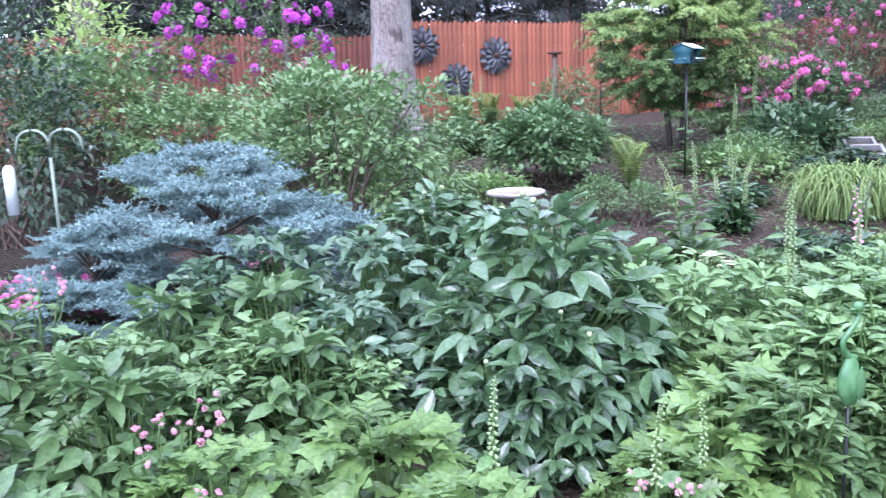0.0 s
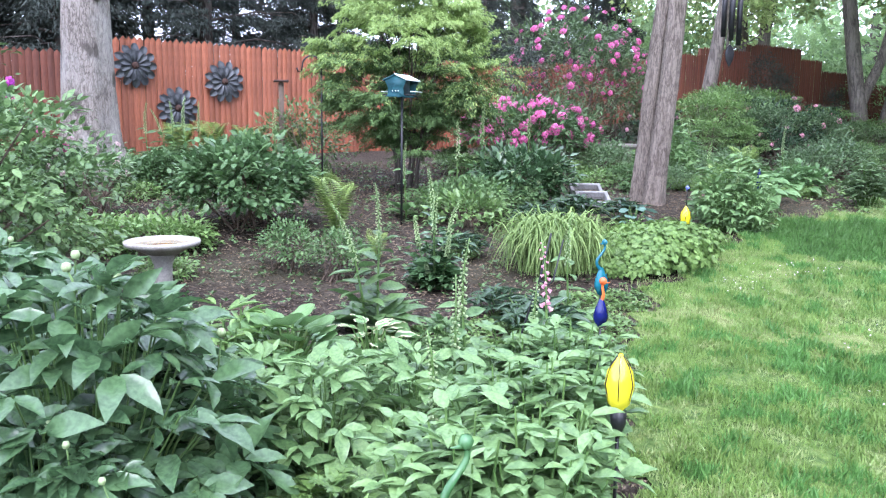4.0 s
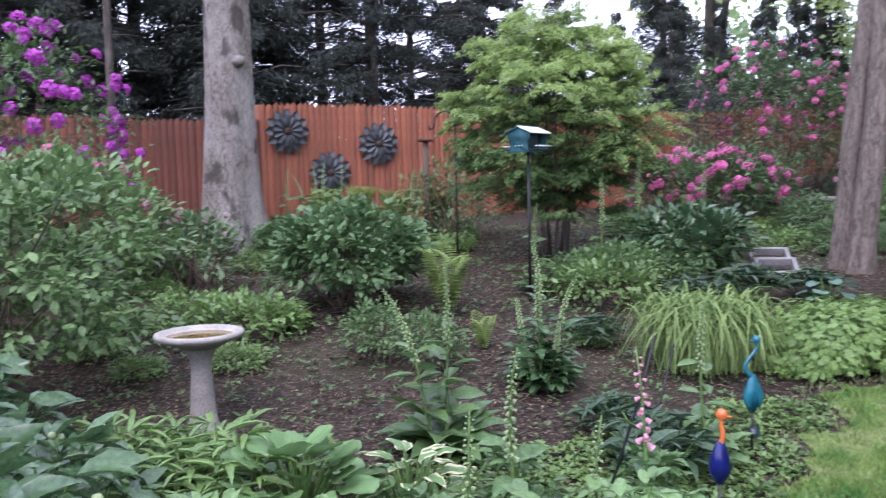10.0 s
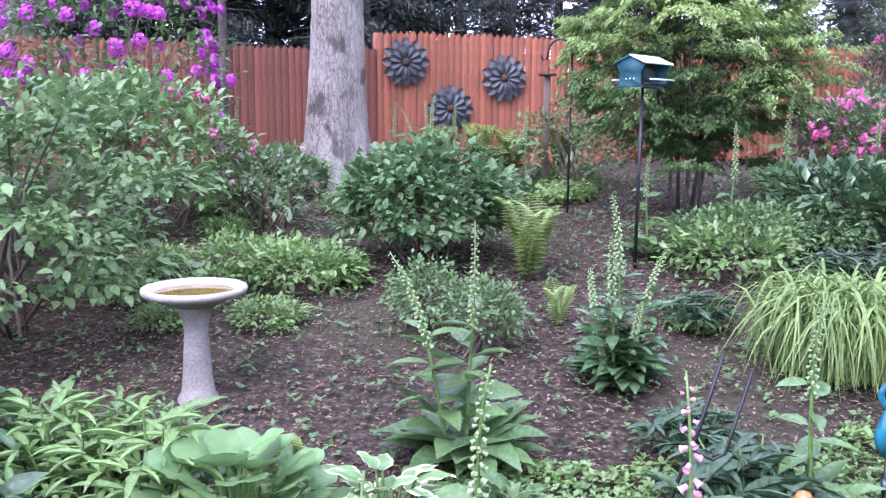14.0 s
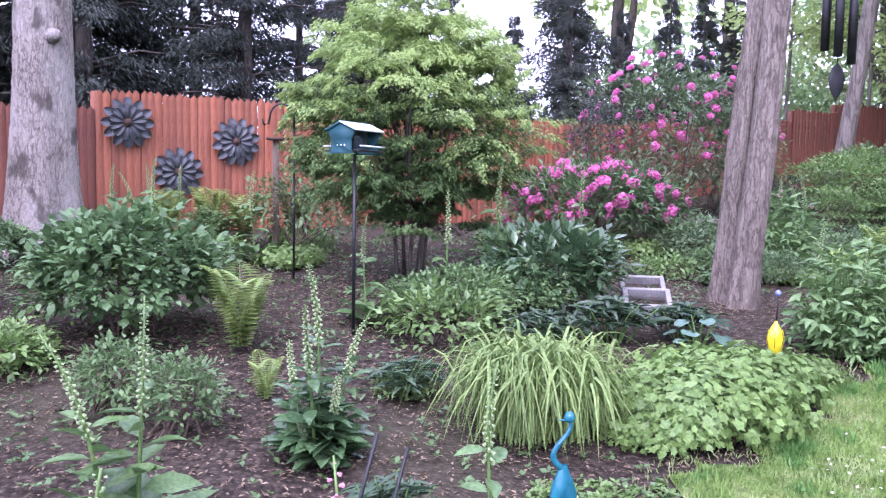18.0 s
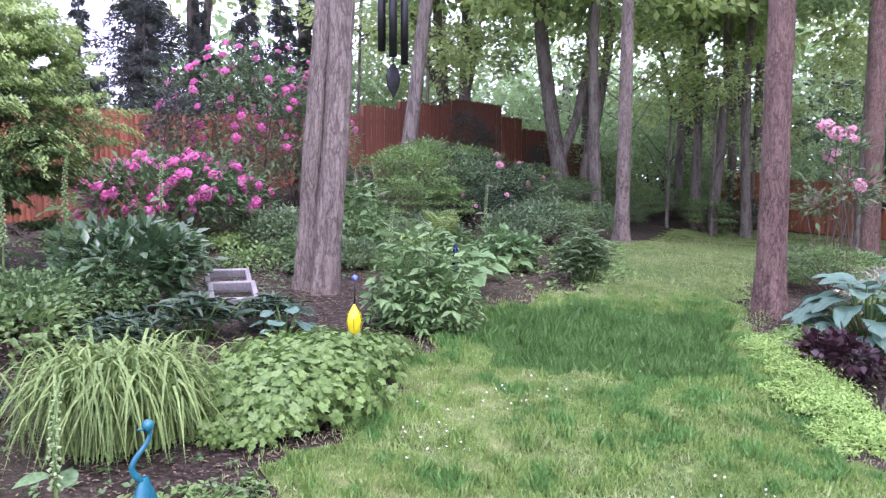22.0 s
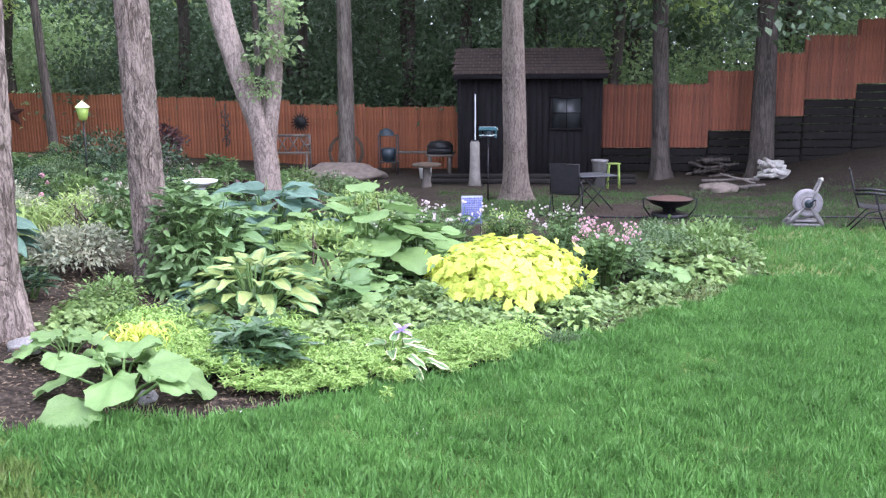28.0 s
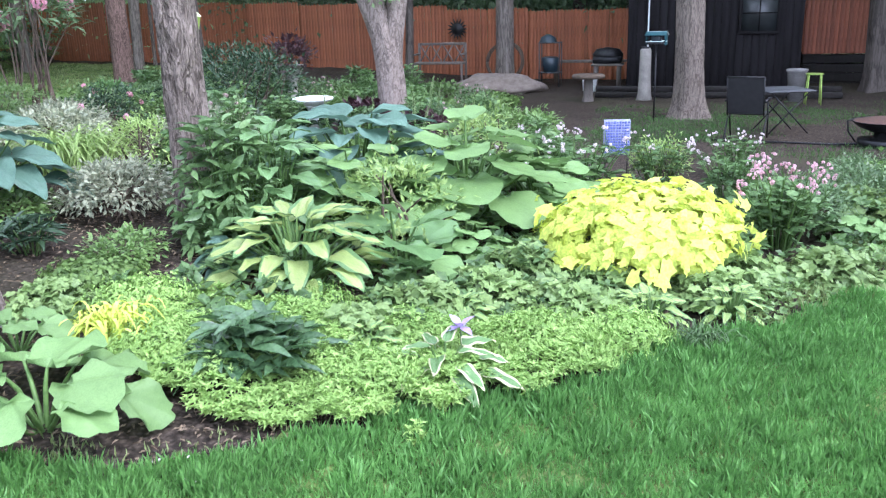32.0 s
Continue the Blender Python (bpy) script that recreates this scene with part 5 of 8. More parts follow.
def mat_patch(name, label, poly, n, leaf, mat, height=.12, ratio=.6, tmpl=L_SMALL, seed=1, fan=5):
    """A low carpet of leaves over a patch of ground, in small whorls on stalks."""
    rg = np.random.default_rng(seed)
    xs, ys = [p[0] for p in poly], [p[1] for p in poly]
    x, y = scatter(n, min(xs), max(xs), min(ys), max(ys), lambda a, b: inside(poly, *wobble(a, b)), rg)
    m = len(x)
    hgt = height * (.45 + .55 * np.clip(.5 + .35 * np.sin(7 * x + 2 * np.sin(5 * y)) + .35 * np.sin(8 * y + 2 * np.sin(4 * x)), 0, 1)) * rg.uniform(.7, 1.1, m)
    core = np.ones(m)
    for dx, dy in ((.16, 0), (-.16, 0), (0, .16), (0, -.16)):
        core -= .2 * ~inside(poly, *wobble(x + dx, y + dy))
    hgt = hgt * core
    P = np.repeat(np.stack([x, y, gz(x, y) + hgt], -1), fan, 0)
    a = np.tile(np.arange(fan) * 6.283 / fan, m) + np.repeat(rg.uniform(0, 6, m), fan)
    D = np.stack([np.cos(a), np.sin(a), rg.normal(.35, .45, len(a))], -1)
    g = Geo()
    sz = leaf * rg.uniform(.65, 1.25, len(a))
    leaves(g, P, D, np.array([0, 0, 1.0]) + rg.normal(0, .3, P.shape), sz, sz * ratio, tmpl)
    ob = new(name, g.mesh(name, mat))
    return tagged(ob, label, "ground cover", kind="stuff")


def dome_clump(name, label, R, h, groups, fan, leaf, ratio, mat, seed=1, tmpl=L_FULL, spread=.7, droop=.5, flat=.75, buds=None, stemmat="stem_green", category="plant", ring=False, inner=4):
    """A dome of leaves in fans at the ends of stems, lower and inner tiers filling it."""
    rg = np.random.default_rng(seed)
    t = thing(name, label, category)
    g, s = Geo(), Geo()
    P, D, N, tips = [], [], [], []
    for k in range(groups):
        a = k * 2.399 + rg.uniform(-.25, .25)
        q = math.sqrt((k + .5) / groups)
        tier = (1.0, .82, .6, .34)[k % inner] if k > groups * .15 else 1.0
        rr = R * q * rg.uniform(.88, 1.06)
        e = np.array([rr * math.cos(a), rr * math.sin(a), max(.04, h * (1 - flat * q ** 2.4) * tier * rg.uniform(.86, 1.08))])
        b = np.array([.3 * e[0], .3 * e[1], -.02])
        tube(s, [b, (b + e) / 2 + [0, 0, .1 * h], e], [.0045, .004, .003], 4, caps=False)
        tips.append(e)
        for f in range(fan):
            off = 6.283 * f / fan if ring else (f - (fan - 1) / 2) * spread
            aa = a + off + rg.uniform(-.2, .2)
            o = np.array([math.cos(aa), math.sin(aa), 0])
            P.append(e + o * leaf * .08)
            D.append(o + np.array([0, 0, .5 * (1 - q) - droop * q + rg.normal(0, .4)]))
            N.append(np.array([.5 * q * math.cos(a), .5 * q * math.sin(a), 1]) + rg.normal(0, .42, 3))
        for f in range(2 if k % 2 else 3):
            aa = a + rg.uniform(-1.6, 1.6)
            o = np.array([math.cos(aa), math.sin(aa), 0])
            P.append(b + (e - b) * rg.uniform(.3, .8) + o * .02)
            D.append(o + np.array([0, 0, rg.normal(.1, .35)]))
            N.append(np.array([0, 0, 1]) + rg.normal(0, .4, 3))
    sz = leaf * rg.uniform(.55, 1.2, len(P))
    leaves(g, P, D, N, sz, sz * ratio, tmpl)
    part("foliage", g, mat, t)
    part("stemwork", s, stemmat, t, kind="stuff")
    if buds:
        n, size, bm = buds
        for e in tips[2:groups // 2:max(1, groups // 2 // n)]:
            up = np.array([rg.normal(0, .03), rg.normal(0, .03), rg.uniform(.08, .24)])
            ob = part("bud", lathe(Geo(), [(.001, -.5), (.35, -.4), (.5, 0), (.36, .38), (.001, .5)], 8), bm, t)
            ob.matrix_basis = Matrix.Translation(e + up) @ Matrix.Diagonal((size, size, size, 1))
            part("flower_stalk", tube(Geo(), [e, e + up], [.004, .003], 5), stemmat, t)
    return t


def disc_leaf(mat, v, wav=1.0):
    """A broad rounded leaf with a notch where its stalk joins, wavy at the rim."""
    nr, ns = 5, 26
    V = [(0, 0, 0)]
    for i in range(1, nr + 1):
        p = i / nr
        for j in range(ns):
            th = math.pi * (-1 + 2 * (j + .5) / ns)
            edge = (.52 + .05 * math.cos(th) + wav * (.035 * math.sin(7 * th + v) + .03 * math.sin(11 * th + 2 * v))) * (1 - .62 * max(0, (abs(th) - 2.75) / .4))
            x, y = math.sin(th) * edge * p, .4 * p + math.cos(th) * edge * p
            z = .07 * p * p + wav * (.085 * p * p * math.sin(4 * th + v * 1.7) + .05 * p ** 3 * math.sin(9 * th + v)) - .20 * max(0, y) ** 2 + .026 * p * math.cos(13 * th)
            V.append((x, y, z))
    F3 = [(0, 1 + j + 1, 1 + j) for j in range(ns - 1)]
    F4 = [(1 + i * ns + j, 1 + i * ns + j + 1, 1 + (i + 1) * ns + j + 1, 1 + (i + 1) * ns + j) for i in range(nr - 1) for j in range(ns - 1)]
    return Geo().add(V, [np.array(F3)[:, ::-1], np.array(F4)[:, ::-1]]).mesh("leaf", mat)


def butterbur(label, n, R, h, leaf, mat, seed=1, name="butterbur", tilt=14, wav=.35, fall=1.9):
    """Large round leaves held out on stalks, each leaf its own piece."""
    rg = np.random.default_rng(seed)
    t = thing(name, label, "plant")
    meshes = [disc_leaf(mat, v, wav) for v in range(3)]
    st = Geo()
    for k in range(n):
        a = k * 2.399 + rg.uniform(-.25, .25)
        q = math.sqrt((k + .5) / n)
        rr = R * q * .66
        z = h * (1 - .6 * q * q) * rg.uniform(.85, 1.1)
        sz = leaf * rg.uniform(.75, 1.15)
        ob = part("leaf", meshes[k % 3], None, t)
        ob.matrix_basis = Matrix.Translation((rr * math.cos(a), rr * math.sin(a), z)) @ Matrix.Rotation(a - math.pi / 2, 4, "Z") @ Matrix.Rotation(radians(tilt * (1 - fall * q) + rg.uniform(-10, 10)), 4, "X") @ Matrix.Rotation(rg.uniform(-.3, .3), 4, "Y") @ Matrix.Diagonal((sz, sz, sz, 1))
        tube(st, [(.1 * rr * math.cos(a), .1 * rr * math.sin(a), -.02), (.6 * rr * math.cos(a), .6 * rr * math.sin(a), z * .7), (rr * math.cos(a), rr * math.sin(a), z)], [.011, .009, .006], 6, caps=False)
    part("stalkwork", st, "stem_green", t, kind="stuff")
    return t

# left bed, front band
def clump_a():
    return dome_clump("bleeding_heart", "fresh green bleeding heart with deeply cut leaves", .4, .58, 60, 3, .165, .85, "lf_cut", 11, tmpl=L_CUT, spread=.9, droop=.2, flat=.65)


def clump_b():
    return dome_clump("perennial", "mid green leafy perennial clump", .4, .62, 90, 4, .13, .5, "lf_mid", 12, spread=.85, droop=.35, flat=.7)


def clump_c():
    return leafy_clump("phlox", "upright light green phlox stems in leaf", .3, .8, 26, 11, .11, .46, "lf_phlox", 13, arch=.25, fan=2)


def peony():
    return dome_clump("peony", "dark green glossy peony bush with round buds", .62, .9, 235, 4, .148, .45, "lf_peony", 14, spread=.8, droop=.45, flat=.72, buds=(6, .032, "petal_cream"))


def lance():
    return dome_clump("perennial", "dense clump of lance-shaped green leaves", .5, .78, 110, 4, .15, .47, "lf_phlox", 15, spread=.8, droop=.45)


def dark_clump():
    return dome_clump("perennial", "dark glossy dense leafy clump", .5, .8, 150, 4, .12, .5, "lf_glossy", 16, spread=.8, droop=.5)


for x, y, r, s in ((-.3, 3.2, 10, 1.0), (.05, 2.75, 80, .9), (-.95, 3.05, 140, .9), (1.2, 3.5, 200, .95), (-.6, 2.6, 33, .85), (1.35, 4.1, 120, .7), (.85, 3.2, 60, .7)):
    planted("a", clump_a, x, y, r, s)
for x, y, r, s in ((-1.5, 3.5, 0, 1.1), (-.75, 3.9, 50, 1.05), (-1.0, 4.6, 90, 1.1), (-2.2, 3.3, 130, 1.1), (-1.6, 4.6, 20, 1.0), (-2.6, 4.4, 44, 1.1), (-3.3, 3.6, 15, 1.1), (1.55, 3.55, 15, .75),
                    (-2.2, 2.5, 60, 1.0), (-1.5, 2.55, 10, 1.0), (1.85, 5.45, 10, .55), (2.5, 5.2, 100, .6), (2.2, 5.75, 50, .6), (2.8, 5.7, 20, .6)):
    planted("b", clump_b, x, y, r, s)
for x, y, r, s in ((-1.2, 3.75, 20, .75), (-.95, 4.15, 60, .8), (-1.75, 4.0, 100, .85), (-.45, 4.0, 10, .65), (1.75, 3.75, 0, 1.0), (2.05, 4.2, 50, .95), (1.45, 3.35, 90, .8), (-1.9, 2.8, 30, .8), (2.3, 4.75, 70, .85), (1.95, 3.5, 10, .75), (2.4, 4.4, 110, .8), (-2.7, 3.0, 70, .85), (2.65, 5.05, 0, .7), (2.0, 3.75, 35, 1.0), (2.22, 4.12, 80, 1.0), (2.45, 4.6, 130, .95)):
    planted("c", clump_c, x, y, r, s)
for x, y, r, s in ((.48, 4.4, 0, 1.18), (.6, 5.05, 70, .82), (.42, 3.95, 200, .78), (-.08, 5.6, 150, .95)):
    planted("peony", peony, x, y, r, s)
for x, y, r, s in ((1.35, 4.6, 0, .8), (1.8, 4.7, 60, .78), (1.15, 5.05, 120, .68), (.45, 5.55, 30, .5), (1.55, 5.1, 200, .62), (.85, 4.95, 70, .66), (1.05, 4.7, 10, .7)):
    planted("lance", lance, x, y, r, s)
planted("hosta_round", lambda: butterbur("large round-leaved pale green hosta", 46, .46, .42, .16, "lf_hosta", 21, name="hosta", tilt=56, fall=.8), 1.3, 5.78, 0, .95)
for x, y, r, s in ((-.45, 4.95, 0, 1.0), (-1.1, 5.2, 60, .95), (-.55, 4.35, 130, .8), (-1.5, 5.0, 200, .8), (.1, 5.4, 20, .9)):
    planted("dark_clump", dark_clump, x, y, r, s)
planted("hosta_white", lambda: hosta("hosta with white-edged green leaves", 40, .36, .34, .15, .6, "lf_hosta", 22, "lf_cream", rise=44), 1.78, 5.85)
planted("lily", lambda: leafy_clump("lily", "young lily stems with whorled bright leaves", .2, .5, 7, 9, .15, .2, "lf_fresh", 23, arch=.2, fan=2), 1.0, 5.75)
for x, y, s in ((.85, 5.35, .9), (.62, 5.85, .95), (.45, 5.98, .85), (.75, 6.05, .8)):
    planted("lily", None, x, y, x * 90, s)

FOX = [("cream", 1.1, 30, "petal_cream", 1, 20, .23, 2), ("tall", .98, 28, "petal_cream", 2, 26, .17, 7), ("front", .95, 26, "petal_cream", 3, 10, .18, 1), ("pink", .95, 10, "petal_pink", 4, 10, .2, 1)]


def fox(kind, x, y, rz=0, s=1.0):
    k, h, b, m, sd, nb, lf, sp = [f for f in FOX if f[0] == kind][0]
    lab = {"cream": "foxglove with a cream budding spire", "tall": "foxglove clump with several pale spires", "front": "slender foxglove spire with pale green buds", "pink": "foxglove with pink bells"}[kind]
    return planted("fox_" + kind, lambda: foxglove(lab, h, b, m, sd, nb, lf, sp), x, y, rz, s)


for kind, x, y, r, s in (("cream", 1.93, 6.55, 0, 1.0), ("tall", 2.54, 7.45, 0, 1.0), ("front", 2.2, 5.3, 0, 1.1), ("front", 2.42, 4.9, 60, 1.0), ("front", 2.0, 4.85, 100, 1.05), ("pink", 2.72, 5.5, 0, 1.0), ("front", 3.2, 6.35, 30, .95),
                         ("front", .15, 3.0, 80, .95), ("front", .75, 2.85, 10, .9), ("front", 1.75, 4.3, 200, 1.0), ("front", .95, 3.1, 150, .8), ("cream", .25, 13.4, 20, 1.0), ("front", -.05, 13.2, 0, 1.1), ("front", .6, 13.5, 90, 1.1), ("front", .45, 13.0, 30, 1.2),
                         ("front", -1.6, 12.2, 0, 1.2), ("front", 1.6, 12.3, 10, 1.1), ("front", 3.9, 10.7, 40, 1.3), ("front", 3.35, 9.9, 120, 1.1), ("cream", 7.5, 12.3, 20, 1.1), ("front", 7.3, 12.5, 80, 1.1), ("front", 5.0, 12.2, 60, 1.2),
                         ("front", 6.2, 9.6, 10, .9), ("front", 6.1, 8.9, 50, .9), ("front", 8.3, 11.2, 0, 1.0), ("front", 2.75, 9.6, 10, .9)):
    fox(kind, x, y, r, s)
for x, y, n, l in ((1.95, 8.95, 7, .72), (2.2, 8.15, 4, .38), (1.3, 13.6, 9, .8), (.3, 14.1, 9, .9), (1.9, 13.9, 9, .7), (1.35, 5.95, 5, .42), (7.9, 11.5, 7, .5), (.75, 14.5, 9, .8)):
    planted("fern%d" % n, lambda n=n, l=l: fern("bright green fern with upright fronds", n, l, seed=n, upright=1.7), x, y, x * 50, 1.0)
planted("fgrass", lambda: fountain_grass("mound of arching variegated yellow-green ornamental grass", 1700, .44, .66, seed=3, width=.0125), 3.62, 7.72)
planted("lgrass", lambda: fountain_grass("small clump of lime green grass", 260, .3, .42, "lf_lime", 4), 7.7, 11.6)

# mid bed: shrubs and mounds
planted("round_shrub", lambda: shrub("hydrangea", "rounded green hydrangea shrub with broad leaves", .8, .75, 1.05, "lf_hydrangea", 5200, 170, .08, .72, seed=41, spread=.075, tmpl=L_FULL, droop=.05), 1.15, 9.35, 0, .8)
planted("round_shrub", None, .2, 11.6, 80, .45)
planted("round_shrub", None, -1.0, 11.9, 30, .5)
planted("low_green", lambda: shrub("perennial", "low spreading green plant with cut leaves", .5, .4, .34, "lf_fresh", 1000, 50, .08, .55, seed=42, spread=.08), -.05, 8.85, 0, .7)
planted("low_green", None, .45, 8.65, 60, .8)
planted("low_green", None, -.9, 10.6, 160, 1.0)
planted("low_green", None, 3.3, 9.3, 30, .9)
planted("small_shrub", lambda: shrub("bush", "small twiggy green bush", .36, .36, .62, "lf_spray", 1100, 44, .062, .55, seed=43, spread=.07), 1.45, 8.0, 0, .62)
planted("small_shrub", None, 1.8, 7.75, 90, .6)
planted("small_shrub", None, .7, 6.2, 20, .5)
planted("pink_small", lambda: shrub("azalea", "small shrub with faded pale pink flowers", .42, .4, .7, "lf_shrub", 900, 40, .07, .5, seed=44, spread=.07, blossom=(12, .07, "petal_faded", "")), -.35, 10.0)
planted("rose_shrub", lambda: shrub("rose_bush", "large light green rose bush with arching stems", 1.15, 1.0, 1.6, "lf_rose", 6000, 165, .068, .66, seed=45, spread=.085, flat=.42, low=-.55, shell=.62, droop=.0, tmpl=L_FULL), -.92, 7.45, 0, .98)
planted("rose_shrub", None, -2.5, 8.7, 240, .78)
planted("rose_shrub", None, -3.9, 9.6, 100, 1.05)
planted("pink_rose", lambda: shrub("rhododendron", "shrub with a few pink flowers and glossy leaves", .75, .7, 1.35, "lf_rose", 3000, 120, .09, .5, seed=46, spread=.08, droop=.1, tmpl=L_FULL, blossom=(6, .14, "petal_magenta", "")), -1.35, 9.85)
planted("purple_rhodo", lambda: shrub("rhododendron", "tall rhododendron with many purple-magenta flowers", 1.25, 1.0, 2.7, "lf_mid", 3000, 120, .09, .5, seed=47, spread=.11, low=-.3, blossom=(90, .15, "petal_purple", ""), all_round=True), -2.6, 11.2)
planted("rhodo_low", lambda: shrub("rhododendron", "broad rhododendron covered in magenta flowers", 1.0, .85, .98, "lf_hydrangea", 5200, 150, .1, .34, seed=48, spread=.1, low=-.15, blossom=(145, .12, "petal_magenta", ""), all_round=True), 5.55, 13.8, 0, 1.08)
planted("rhodo_tall", lambda: shrub("rhododendron", "tall open rhododendron with magenta flowers", 1.45, 1.0, 2.5, "lf_shrub", 5200, 150, .1, .38, seed=49, spread=.12, low=-.45, blossom=(85, .115, "petal_magenta", ""), all_round=True), 7.2, 15.8)
planted("rhodo_tall", None, 8.3, 16.6, 120, .75)
planted("dark_arborvitae", lambda: shrub("arborvitae", "narrow dark evergreen shrub", .36, .36, 1.9, "lf_conifer", 4200, 110, .06, .3, seed=50, spread=.09, low=-.8), 5.95, 15.3, 0, 1.05)
for x, y, s in ((14.0, 20.0, 1.1), (14.75, 20.35, .95), (17.0, 21.2, .9)):
    planted("dark_arborvitae", None, x, y, x * 90, s)
planted("dark_fern_shrub", lambda: shrub("perennial", "feathery fresh green astilbe clump", .55, .45, .45, "lf_spray", 3800, 80, .052, .5, seed=51, spread=.085, flat=.35), 3.4, 9.75, 0, .85)
planted("dark_fern_shrub", None, 3.95, 10.05, 100, .75)
planted("bud_peony", lambda: shrub("peony", "dark green peony with pale round buds", .55, .5, .55, "lf_peony", 1500, 60, .12, .45, seed=52, spread=.09, blossom=(24, .05, "petal_cream", "")), 4.25, 10.35, 0, 1.05)
planted("hellebore", lambda: leafy_clump("hellebore", "dark green hellebore with fingered leaves", .32, .32, 14, 2, .16, .24, "lf_dark", 53, fan=6), 4.45, 9.2)
for x, y, s in ((3.0, 6.3, .95), (3.95, 9.0, .9), (2.85, 6.75, .7), (5.0, 9.3, .8)):
    planted("hellebore", None, x, y, x * 70, s)
planted("pale_leaf", lambda: butterbur("plant with large pale silvery green leaves", 14, .42, .4, .2, "lf_hosta_blue", 54, name="brunnera"), 5.0, 9.0, 0, .62)
planted("mound", lambda: shrub("perennial", "spreading mound of fresh green barrenwort leaves", .55, .46, .23, "lf_barren", 3000, 190, .046, .9, seed=55, spread=.06, low=-.05, shell=.75, tmpl=L_LOBE, flat_out=True), 4.5, 7.82)
planted("mound_high", lambda: shrub("perennial", "rounded mound of fresh green barrenwort leaves", .42, .38, .36, "lf_barren", 3000, 150, .046, .9, seed=56, spread=.06, low=-.1, shell=.75, tmpl=L_LOBE, flat_out=True), 4.5, 7.75, 0, .82)
planted("mound_high", None, 4.95, 8.15, 150, .75)
planted("mound", None, 5.45, 8.5, 110, .5)
planted("mound", None, 5.0, 8.12, 60, .8)
planted("mound", None, 4.78, 8.4, 200, .75)
planted("mound", None, 4.3, 7.6, 200, .6)
planted("mound", None, 4.75, 7.75, 150, .55)
planted("tall_leafy", lambda: dome_clump("perennial", "tall leafy green perennial clump", .36, .8, 120, 4, .11, .42, "lf_phlox", 56, spread=.9, droop=.3, flat=.6), 5.95, 8.95, 0, .85)
planted("tall_leafy", None, 6.3, 9.15, 120, .85)
planted("tall_leafy", None, 6.15, 8.72, 40, .72)
planted("tall_leafy", None, 7.0, 11.9, 10, 1.0)
planted("hosta_pale", lambda: hosta("pale green broad-leaved hosta", 18, .42, .42, .26, .7, "lf_hosta", 57), 6.9, 9.75)
planted("hosta_pale", None, 7.45, 10.25, 80, .8)
planted("hosta_pale", None, 8.2, 10.75, 20, .85)
planted("silver_low", lambda: shrub("perennial", "low broad-leaved green perennial", .4, .35, .3, "lf_hosta", 1100, 60, .08, .6, seed=58, spread=.07), 8.3, 10.9)

